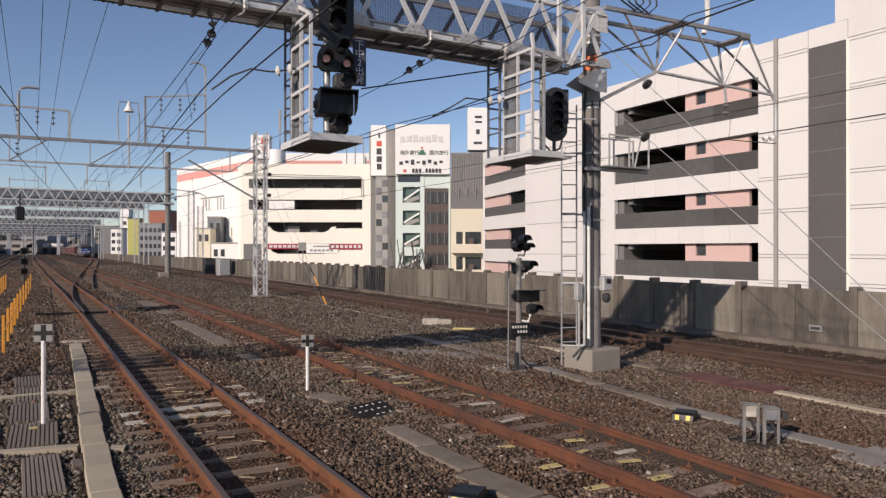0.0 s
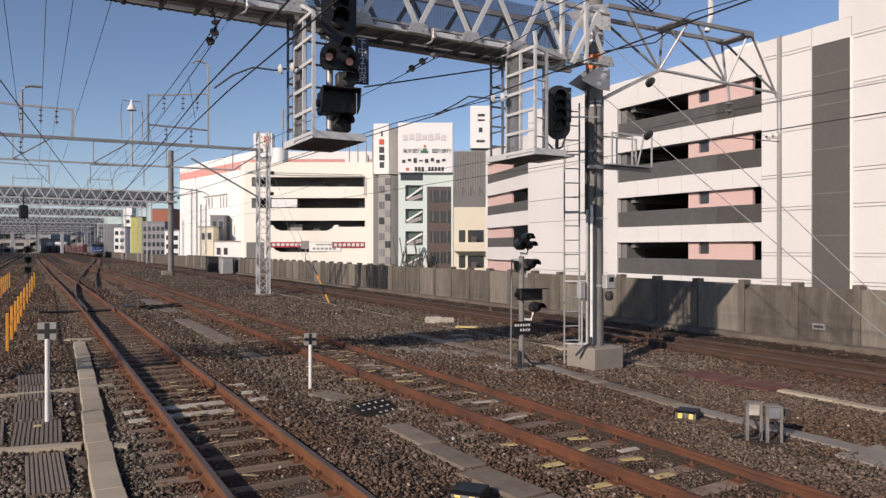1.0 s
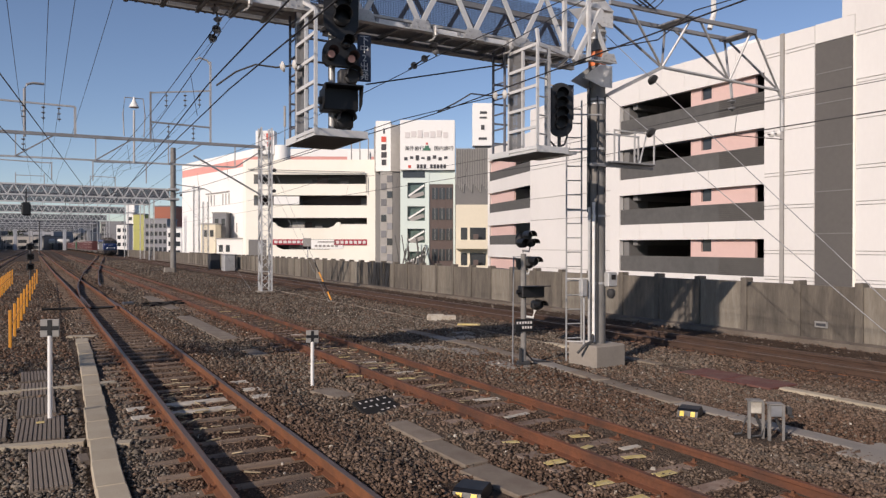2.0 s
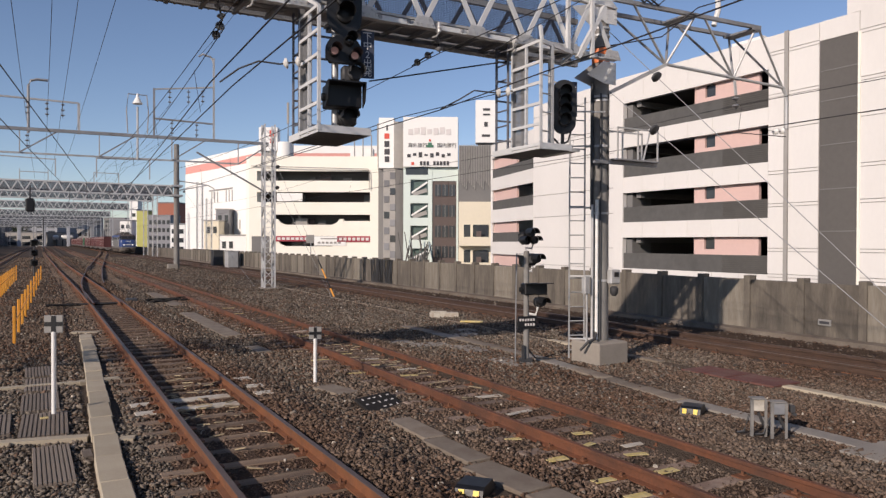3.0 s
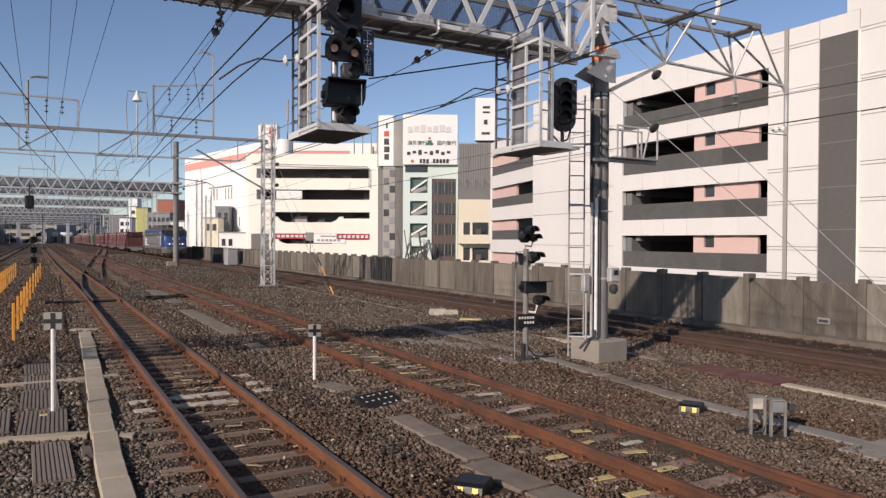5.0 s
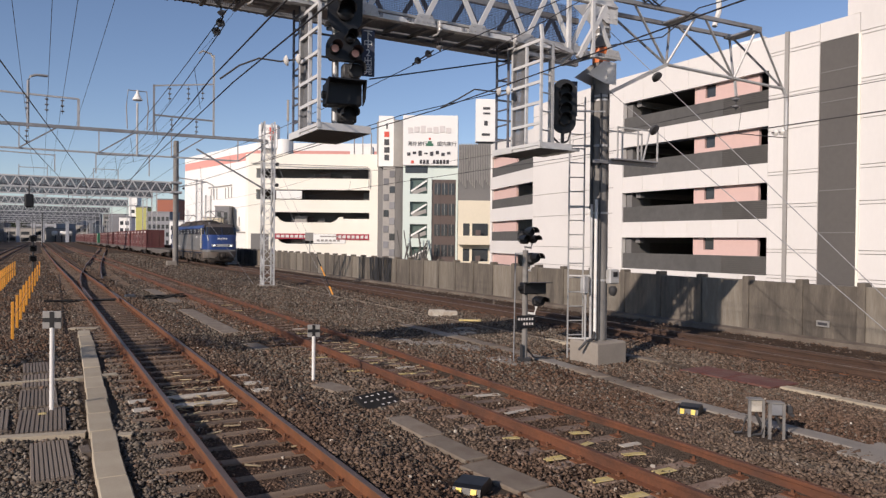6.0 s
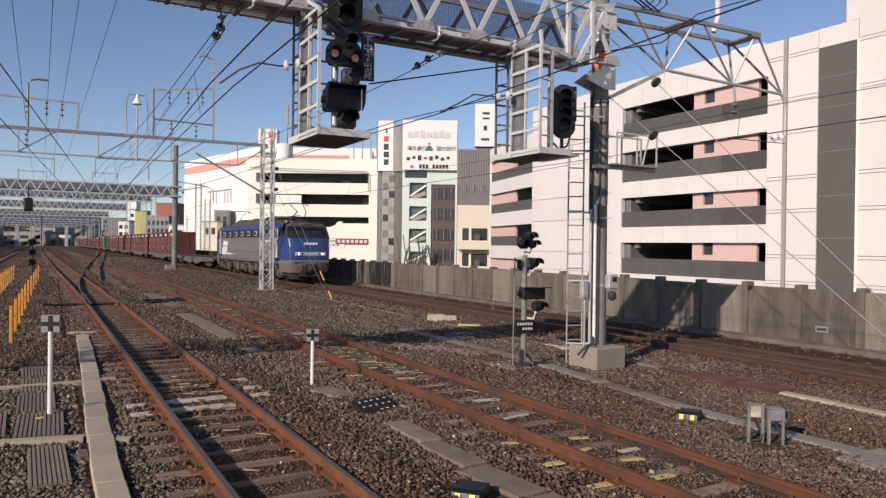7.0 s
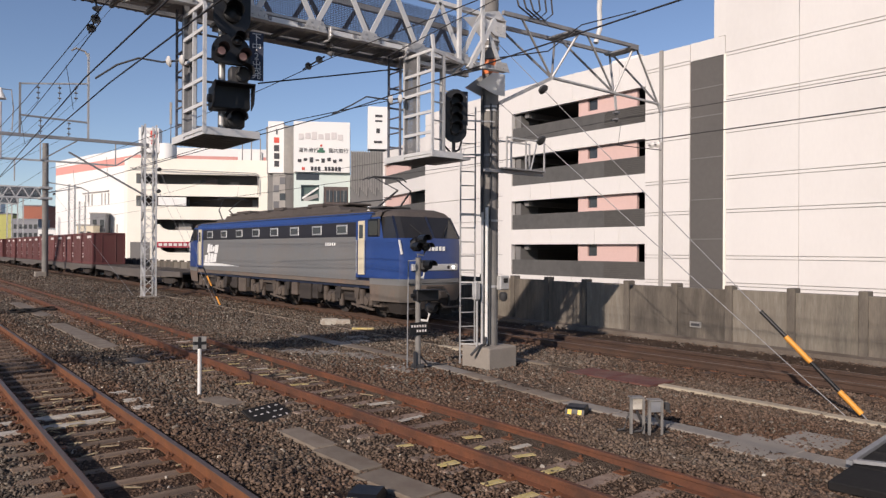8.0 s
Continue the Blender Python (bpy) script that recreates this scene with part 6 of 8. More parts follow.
def stay(top, foot, label, yellow=True, z_ins=0.16, slim=1.0):
    """Guy wire with an insulator and striped guard at its foot."""
    t = thing("guy_wire", label, "guy wire", group="guy wires")
    p, q = Vector(top), Vector(foot)
    part("wire", Geo().tube([p, q], 0.0075, n=6), M_GALVD, t)
    a = p.lerp(q, z_ins)
    part("insulator", Geo().lathe(a, [(0.02, 0), (0.10, 0.02), (0.11, 0.07), (0.03, 0.12)], n=14, axis=q - p), M_DARK, t, smooth=True)
    if yellow:
        for k, (s, e) in enumerate(((0.78, 0.835), (0.835, 0.888), (0.888, 0.945), (0.945, 0.988))):
            part("guard", Geo().cyl(p.lerp(q, s), p.lerp(q, e), (0.042 if k % 2 else 0.032) * slim, n=10), M_ORANGE if k % 2 else M_BLACK, t, smooth=True)
    part("eye_bolt", Geo().cyl(q, (q.x, q.y, -0.35), 0.02, n=8), M_GALVD, t)


stay((10.35, 11.25, 6.72), (11.44, 4.35, -0.2), "steel guy wire with yellow and black guard")
stay((10.35, 11.25, 5.48), (11.36, 4.6, -0.2), "plain thin steel guy wire from the mast", False)
stay((10.6, 37.9, 7.5), (11.26, 29.6, -0.2), "steel guy wire with yellow and black guard", slim=0.85)
stay((10.6, 37.9, 6.2), (11.20, 29.8, -0.2), "plain thin steel guy wire from the mast", False)
stay((10.9, 70, 8.0), (10.1, 38.6, -0.2), "far steel guy wire with striped guard", False)


def wall_sign():
    t = thing("warning_sign", "small grey square sign on a pole above the wall", "sign", pose(17.42, 51.0, 1.25, 0, 0, -22))
    part("pole", Geo().cyl((0.05, 0.02, -0.15), (0.05, 0.02, 1.3), 0.03, n=8), M_GALVD, t)
    part("plate", Geo().cbox(-0.3, 0.3, -0.012, 0.012, 0.98, 1.6, 0.006), M_SIGNGREY, t)


wall_sign()


# ============ buildings ============
def strip(g, p, q, z0, z1, thick, back=0.0, slot=0):
    """A straight piece of wall from p to q in plan; its thickness lies to the right of the way p to q is seen from the tracks."""
    p, q = Vector(p), Vector(q)
    d = (q - p).normalized()
    n = Vector((d.y, -d.x))
    a, b = p + n * back, q + n * back
    o = [a, b, b + n * thick, a + n * thick]
    g.prism([(v.x, v.y) for v in o], "z", z0, z1, slot)
    return g


def along(p, q, s):
    return (p[0] + (q[0] - p[0]) * s, p[1] + (q[1] - p[1]) * s)


def car_park():
    t = thing("car_park_building", "large white multi-storey car park behind the parapet wall", "building")
    X = 34.0
    yl, yr = 35.6, 24.64
    levels = [(0.63, 2.68), (3.69, 5.65), (6.70, 8.69), (9.64, 11.66)]
    A, B = (X, yr), (X, yl)
    # spandrels between the storeys
    zz = [-7.0] + [z for l in levels for z in l] + [13.42]
    for i in range(0, len(zz), 2):
        # six cast panels side by side on a backing
        part("panel_backing", strip(Geo(), A, B, zz[i] + 0.006, zz[i + 1] - 0.006, 0.27, 0.03), M_GROOVE, t)
        for k in range(6):
            a, b = yr + (yl - yr) * k / 6 + 0.008, yr + (yl - yr) * (k + 1) / 6 - 0.008
            part("spandrel_panel", strip(Geo(), (X, a), (X, b), zz[i], zz[i + 1], 0.35), M_BWHITE, t)
    part("corner_column", strip(Geo(), B, (X, 36.5), -7, 13.42, 0.35), M_BWHITE, t)
    for z0, z1 in levels:
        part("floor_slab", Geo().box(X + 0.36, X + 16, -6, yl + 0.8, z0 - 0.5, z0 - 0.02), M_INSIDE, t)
        part("parapet", strip(Geo(), A, B, z0, z0 + 1.02, 0.08, 0.10), M_PARAPET, t)
        g = Geo()
        for k in range(9):
            strip(g, (X, yr), (X, yr + 3.0), z0 + 0.06 + 0.11 * k, z0 + 0.10 + 0.11 * k, 0.03, 0.05)
        part("louvre_slats", g, M_LOUVRE, t)
        for ya, yb in ((25.41, 28.34), (29.08, 29.85)):
            part("pink_wall", strip(Geo(), (X, ya), (X, yb), z0, z1, 0.2, 0.30), M_PINK, t)
        part("pink_wall", strip(Geo(), (X, 28.34), (X, 29.08), z0, z1 - 0.72, 0.2, 0.30), M_PINK, t)
        part("side_window", strip(Geo(), (X, 28.36), (X, 29.06), z1 - 0.70, z1, 0.05, 0.42), M_GLASS, t)
        part("pink_side", Geo().box(X + 0.5, X + 6, 29.65, 29.85, z0, z1), M_PINK, t)
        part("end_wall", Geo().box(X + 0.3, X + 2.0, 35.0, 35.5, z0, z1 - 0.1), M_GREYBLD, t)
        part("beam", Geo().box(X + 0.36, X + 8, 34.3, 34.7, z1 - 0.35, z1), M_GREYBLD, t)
    # added to stop sky and light leaking in at the open end
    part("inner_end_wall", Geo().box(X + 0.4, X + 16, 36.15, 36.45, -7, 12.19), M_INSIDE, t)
    part("back_wall", Geo().box(X + 16, X + 16.3, -6, 38, -7, 13.4), M_GREYBLD, t)
    part("roof", Geo().box(X + 0.36, X + 16, 20.5, 36.4, 12.2, 12.5), M_GREYBLD, t)
    # blank panelled wall to the end of the building, jointed in pairs of grooves
    grooves = [0.59, 1.97, 4.35, 6.08, 8.46, 10.18, 12.44]
    cuts = [-7.0] + [v for g0 in grooves for v in (g0 - 0.085, g0 + 0.085)] + [13.42]
    bays = [(23.7, yr), (21.8, 23.45), (16.0, 19.75), (8.0, 15.98), (0.0, 7.98), (-8.0, -0.02), (-16.0, -8.02), (-26.0, -16.02)]
    for a, b in bays:
        for i in range(len(cuts) - 1):
            z0, z1 = cuts[i], cuts[i + 1]
            if i == len(cuts) - 2 and b < 20.3:
                z1 = 21.0
            part("wall_panel", strip(Geo(), (X, a), (X, b), z0 + 0.017, z1 - 0.017, 0.3), M_BWHITE, t)
    part("panel_backing", strip(Geo(), (X, -26), (X, yr), -7, 13.40, 0.2, 0.06), M_GROOVE, t)
    part("panel_backing", strip(Geo(), (X, -26), (X, 20.35), 13.40, 20.98, 0.2, 0.06), M_GROOVE, t)
    part("louvre_panel", strip(Geo(), (X, 19.78), (X, 21.77), -7, 12.45, 0.12, 0.02), M_LOUVRE, t)
    part("louvre_trim", Geo().box(X - 0.05, X + 0.03, 19.70, 19.82, -7, 12.46), M_CREAM, t, "pale edge strip of the louvre")
    for z in (2.9, 5.0, 7.2, 9.4, 10.9):
        part("louvre_seam", strip(Geo(), (X, 19.78), (X, 21.77), z, z + 0.05, 0.03, 0.004), M_GREYBLD, t)
    part("wall_panel", strip(Geo(), (X, 19.78), (X, 21.77), 12.47, 13.42, 0.3), M_BWHITE, t)
    part("tower_wall", strip(Geo(), (X, 16.0), (X, 20.4), 13.44, 21.0, 0.3, 0.01), M_BWHITE, t)
    part("tower_side", Geo().box(X + 0.02, X + 14, 20.1, 20.4, 13.0, 21.0), M_BWHITE, t)
    part("drain_pipe", Geo().box(X - 0.08, X + 0.05, 23.47, 23.68, -7, 13.45), M_TOWERGREY, t, "pale grey vertical joint cover")
    # bent plain wall, then the set-back ramp side with half-storey openings
    P1, P2, P3 = (X, 36.5), (34.9, 46.8), (37.4, 56.9)
    PM = (34.35, 41.5)
    for a, b in ((P1, PM), (PM, P2)):
        for i, (z0, z1) in enumerate(zip([-7] + grooves, grooves + [13.4])):
            part("wall_panel", strip(Geo(), a, b, z0 + 0.02, z1 - 0.02, 0.3), M_BWHITE, t)
        part("panel_backing", strip(Geo(), a, b, -7, 13.35, 0.2, 0.06), M_GROOVE, t)
    lv = [(-0.6, 1.25), (2.4, 4.2), (5.4, 7.25), (8.4, 10.3)]
    zz = [-7.0] + [z for l in lv for z in l] + [11.6]
    for i in range(0, len(zz), 2):
        part("spandrel", strip(Geo(), P2, P3, zz[i], zz[i + 1], 0.35), M_BWHITE, t)
    for z0, z1 in lv:
        part("parapet", strip(Geo(), P2, P3, z0, z0 + 0.85, 0.08, 0.1), M_PARAPET, t)
        part("pink_wall", strip(Geo(), along(P2, P3, 0.42), P3, z0, z1, 0.2, 0.3), M_PINK, t)
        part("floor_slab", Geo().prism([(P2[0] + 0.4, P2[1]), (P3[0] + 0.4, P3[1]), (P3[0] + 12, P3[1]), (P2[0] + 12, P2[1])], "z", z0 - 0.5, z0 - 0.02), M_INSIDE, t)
    part("ramp_end", strip(Geo(), P3, (P3[0] + 14, P3[1] + 1), -7, 11.6, 0.3), M_BWHITE, t)
    part("ramp_roof", Geo().prism([(P2[0] + 0.36, P2[1]), (P3[0] + 0.36, P3[1]), (P3[0] + 14, P3[1]), (P2[0] + 14, P2[1])], "z", 11.2, 11.5), M_GREYBLD, t)
    # rooftop edge clutter
    part("roof_cap", Geo().bar((X + 0.15, 25.0, 13.5), (X + 0.15, 27.0, 13.5), 0.3, 0.16), M_BWHITE2, t)


car_park()

TURN = -30.09            # buildings that face the view squarely


def facing(depth):
    """A pose whose x runs across the view and whose y goes deeper."""
    a = radians(-TURN)
    return pose(depth * math.sin(a), depth * math.cos(a), 0, 0, 0, TURN)


def marks(parent, name, rows, m, y):
    for x0, x1, z0, z1 in rows:
        part(name, Geo().box(x0, x1, y - 0.06, y - 0.02, z0, z1), m, parent)


def cream_building():
    t = thing("car_park_building", "cream multi-storey car park with long dark openings", "building", facing(96))
    x0, x1 = -27.4, -9.2
    rows = [(1.76, 3.14, -24.0), (4.67, 6.05, -24.0), (7.73, 9.1, -26.3), (10.64, 11.94, -26.3)]
    xr = -10.94
    z = -7.0
    for a, b, l in rows:
        part("spandrel", Geo().box(x0, x1, 0, 0.5, z, a), M_CREAM, t)
        part("end_wall", Geo().box(x0, l, 0, 0.5, a, b), M_CREAM, t)
        part("end_wall", Geo().box(xr, x1, 0, 0.5, a, b), M_CREAM, t)
        # dark slab and wall colours carry the shade inside the openings
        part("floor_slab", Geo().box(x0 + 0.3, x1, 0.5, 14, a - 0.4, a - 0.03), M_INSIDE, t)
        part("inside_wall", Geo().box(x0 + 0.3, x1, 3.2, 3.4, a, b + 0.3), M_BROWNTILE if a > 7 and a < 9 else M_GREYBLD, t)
        z = b
    part("spandrel", Geo().box(x0, x1, 0, 0.5, z, 13.95), M_CREAM, t)
    part("roof", Geo().box(x0 + 0.2, x1, 0.5, 14, 13.2, 13.5), M_GREYBLD, t)
    part("side_wall", Geo().box(x0, x0 + 0.3, 0.5, 14, -7, 13.95), M_CREAM, t)
    part("corner_round", Geo().cyl((x0 + 0.4, 1.0, -7), (x0 + 0.4, 1.0, 13.9), 1.0, n=24), M_CREAM, t, smooth=True)
    # rounded ends of the lower openings
    for a, b, l in rows[:2]:
        for s, xx in ((1, l), (-1, xr - 3.6)):
            part("fillet", Geo().prism([(xx, a), (xx + s * 1.6, a), (xx + s * 0.9, a + 0.3), (xx + s * 0.55, a + 0.75), (xx, a + 0.8)], "y", 0.02, 0.48), M_CREAM, t)
    part("low_wall", Geo().box(xr - 3.6, xr, 0.05, 0.45, 1.76, 2.4), M_CREAM, t)
    part("low_wall", Geo().box(xr - 3.6, xr, 0.05, 0.45, 4.67, 5.2), M_CREAM, t)
    # shapes inside the openings
    rnd = random.Random(4)
    for a, b, l in rows:
        for k in range(6):
            x = l + 1 + (xr - l - 2) * rnd.random()
            w = rnd.uniform(0.5, 2.2)
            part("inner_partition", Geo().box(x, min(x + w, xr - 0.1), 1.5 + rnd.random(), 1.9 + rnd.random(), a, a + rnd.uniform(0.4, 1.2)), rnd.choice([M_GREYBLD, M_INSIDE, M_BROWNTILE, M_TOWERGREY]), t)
    part("white_panel", Geo().cbox(-23.6, -20.1, -0.05, 0.2, 7.85, 8.95, 0.02), M_BWHITE2, t)
    b = part("banner", Geo().cbox(-24.0, -18.6, -0.08, -0.02, 2.4, 3.14, 0.01), M_BANNER, t, "maroon banner with pale marks")
    marks(b, "pale_mark", [(-23.5 + 0.62 * k, -23.05 + 0.62 * k, 2.6, 2.95) for k in range(8)], M_PALEINK, -0.08)
    b = part("banner", Geo().cbox(-18.5, -14.2, -0.08, -0.02, 1.85, 3.1, 0.01), M_BWHITE2, t, "white banner with dark marks")
    marks(b, "dark_mark", [(-17.6, -15.2, 2.72, 2.88)] + [(-18.0 + 0.55 * k, -17.65 + 0.55 * k, 2.12, 2.38) for k in range(6)], M_TOWERGREY, -0.08)
    b = part("banner", Geo().cbox(-12.8 - 2.6, xr, -0.08, -0.02, 2.35, 3.14, 0.01), M_BANNER, t, "maroon banner with pale marks")
    marks(b, "pale_mark", [(-15.1 + 0.6 * k, -14.7 + 0.6 * k, 2.55, 2.95) for k in range(7)], M_PALEINK, -0.08)
    part("low_opening", Geo().box(-27.0, -24.6, -0.05, 0.02, -7, 3.1), M_GREYBLD, t)
    part("cable", Geo().tube([(-27, -0.3, 12.6), (-20, -0.5, 12.4), (-11.2, -0.3, 12.2), (-11.0, -0.3, 11.6), (-11.0, -0.3, 9.4)], 0.06), M_TOWERGREY, t)
    # stair tower with a vertical name and grey glazed shaft
    w = thing("stair_tower", "white stair tower with dark marks over a grey shaft", "building", facing(95))
    part("upper_block", Geo().box(-9.6, -7.6, -0.6, 5, 12.2, 18.9), M_BWHITE2, w)
    part("upper_curve", Geo().cyl((-7.6, 1.9, 12.2), (-7.6, 1.9, 18.4), 2.5, n=28), M_TOWERGREY, w, smooth=True)
    part("shaft", Geo().box(-9.0, -7.4, -0.4, 5, -7, 12.2), M_TOWERGREY, w)
    part("shaft_curve", Geo().cyl((-7.7, 1.9, -7), (-7.7, 1.9, 12.18), 2.3, n=28), M_GREYBLD, w, smooth=True)
    for k in range(12):
        g = Geo().cbox(-8.9 + 0.8 * (k % 2), -8.2 + 0.8 * (k % 2), -0.47, -0.38, -0.8 + 1.05 * k, 0.1 + 1.05 * k, 0.02)
        part("window", g, M_FARGREY if k % 3 else M_GLASS, w)
    marks(w, "dark_mark", [(-8.85, -8.15, 14.0, 14.75), (-8.85, -8.2, 15.0, 15.8), (-8.8, -8.2, 13.0, 13.75), (-8.6, -8.4, 17.2, 17.9)], M_INK, -0.6)
    marks(w, "red_mark", [(-8.85, -8.2, 16.1, 16.8)], M_REDINK, -0.6)
    # rooftop sign box, tank and railings
    r = thing("rooftop_sign", "white rooftop sign box with a red mark", "sign", facing(98))
    part("box", Geo().cbox(-26.6, -24.0, 0, 1.6, 14.9, 18.2, 0.05), M_BWHITE2, r)
    marks(r, "red_mark", [(-25.1, -24.2, 16.9, 17.8), (-25.0, -24.3, 16.0, 16.6)], M_REDINK, 0)
    part("support", Geo().box(-26.3, -24.3, 0.3, 1.3, 13.5, 14.9), M_TOWERGREY, r)
    r = thing("rooftop_tank", "white cylindrical rooftop water tank", "tank", facing(97))
    part("tank", Geo().cyl((-23.2, 2, 13.6), (-23.2, 2, 16.2), 1.2, n=24), M_BWHITE2, r, smooth=True)
    r = thing("antenna", "thin rooftop antenna mast", "antenna", facing(97))
    part("mast", Geo().cyl((-23.0, 3, 14), (-23.0, 3, 20.6), 0.07, n=6), M_GALVD, r)
    part("panel_antenna", Geo().cbox(-23.15, -22.85, 2.85, 3.1, 19.0, 22.0, 0.03), M_TOWERGREY, r)
    r = thing("rooftop_unit", "white rooftop equipment with pipes", "equipment", facing(99))
    part("box", Geo().cbox(-14.2, -11.0, 1, 3, 13.5, 15.6, 0.05), M_BWHITE2, r)
    for x in (-13.6, -12.4, -11.2):
        part("pipe", Geo().cyl((x, 1, 14.4), (x, 1, 17.4), 0.08, n=6), M_TOWERGREY, r)


cream_building()


def sign_building():
    t = thing("office_building", "narrow office building with a large white signboard", "building", facing(90))
    x0, xm, x1 = -6.02, -2.35, 0.95
    part("core", Geo().box(x0, x1, 0.6, 12, -7, 17.6), M_BWHITE2, t)
    # open stair front, pale mint
    lv = [(-0.1, 1.55), (2.65, 4.45), (5.45, 7.3), (8.3, 10.3)]
    z = -7.0
    for a, b in lv:
        part("spandrel", Geo().box(x0, xm, 0, 0.5, z, a), M_MINT, t)
        part("pier", Geo().box(x0, x0 + 0.9, 0, 0.5, a, b), M_MINT, t)
        part("pier", Geo().box(xm - 0.55, xm, 0, 0.5, a, b), M_MINT, t)
        part("stair_window", Geo().box(x0 + 0.9, xm - 0.55, 0.5, 0.58, a, b), M_GLASSG, t)
        part("stair_flight", Geo().bar((x0 + 1.0, 0.35, a + 0.3), (xm - 0.65, 0.35, b - 0.3), 0.35, 0.22), M_BWHITE2, t)
        part("stair_rail", Geo().bar((x0 + 1.2, 0.25, a + 0.1), (xm - 0.7, 0.25, a + 0.7), 0.08, 0.5), M_TOWERGREY, t)
        z = b
    part("spandrel", Geo().box(x0, xm, 0, 0.5, z, 11.8), M_MINT, t)
    part("stair_window", Geo().box(x0 + 0.3, xm - 0.55, -0.03, 0.02, 10.9, 11.75), M_GLASS, t)
    # right part in brown tile with windows
    part("tile_wall", Geo().box(xm + 0.1, x1 - 0.25, 0.1, 0.55, -7, 10.1), M_BROWNTILE, t)
    part("edge_wall", Geo().box(x1 - 0.24, x1, -0.05, 0.55, -7, 11.8), M_MINT, t)
    part("head_wall", Geo().box(xm + 0.005, x1 - 0.245, 0.05, 0.55, 10.12, 11.8), M_MINT, t)
    for k in range(5):
        z = -2.2 + 2.6 * k
        for c in range(3):
            w = part("window", Geo().box(xm + 0.35 + 0.9 * c, xm + 1.1 + 0.9 * c, 0.02, 0.12, z, z + 1.45), M_GLASS, t)
            part("window_frame", Geo().bar((xm + 0.725 + 0.9 * c, 0.0, z), (xm + 0.725 + 0.9 * c, 0.0, z + 1.45), 0.05), M_TOWERGREY, w)
    # board
    b = part("signboard", Geo().cbox(x0, x1 - 0.05, -0.5, 0.3, 11.85, 18.15, 0.03), M_BWHITE2, t, "white signboard with dark marks")
    marks(b, "pale_mark", [(-5.4 + 0.8 * k, -4.8 + 0.8 * k, 15.9 + 0.1 * (k % 2), 16.6 + 0.12 * (k % 3)) for k in range(7)], M_PALEINK, -0.5)
    for word, x in (("\u6d77\u5916\u65c5\u884c", -5.45), ("\u56fd\u5185\u65c5\u884c", -1.75)):
        cu = bpy.data.curves.new("word", "FONT")
        cu.body, cu.size, cu.extrude = word, 0.62, 0.02
        cu.materials.append(M_INK)
        o = new("word", cu)
        o.parent = b
        o.matrix_basis = pose(x, -0.53, 14.35, 90, 0, 0)
    marks(b, "green_mark", [(-3.1, -2.2, 14.3, 14.6), (-2.9, -2.4, 14.6, 14.9)], M_GREENINK, -0.5)
    marks(b, "red_mark", [(-2.78, -2.52, 15.05, 15.3)], M_REDINK, -0.5)
    marks(b, "dark_mark", [(-5.5 + 0.72 * k, -5.08 + 0.72 * k, 13.05 + 0.2 * (k % 2), 13.45 + 0.12 * (k % 3)) for k in range(8)], M_INK, -0.5)
    marks(b, "red_mark", [(-5.0, -4.65, 12.1, 12.45)], M_REDINK, -0.5)
    marks(b, "dark_mark", [(-3.9 + 0.42 * k, -3.6 + 0.42 * k, 12.05, 12.55) for k in range(9) if k != 3], M_INK, -0.5)
    # winter shrubs before it
    g = Geo()
    rnd = random.Random(21)
    for k in range(26):
        x = -6.0 + 3.2 * rnd.random()
        top = (x + rnd.uniform(-0.8, 0.8), -2 + rnd.uniform(-0.5, 0.5), rnd.uniform(0.5, 3.6))
        g.tube([(x, -2, -3), (x + rnd.uniform(-0.3, 0.3), -2, -0.5), top], 0.06, n=5)
    s = solo("bare_shrub", g, M_INSIDE, "dark bare shrub branches behind the wall", "shrub")
    s.matrix_basis = facing(90)


sign_building()


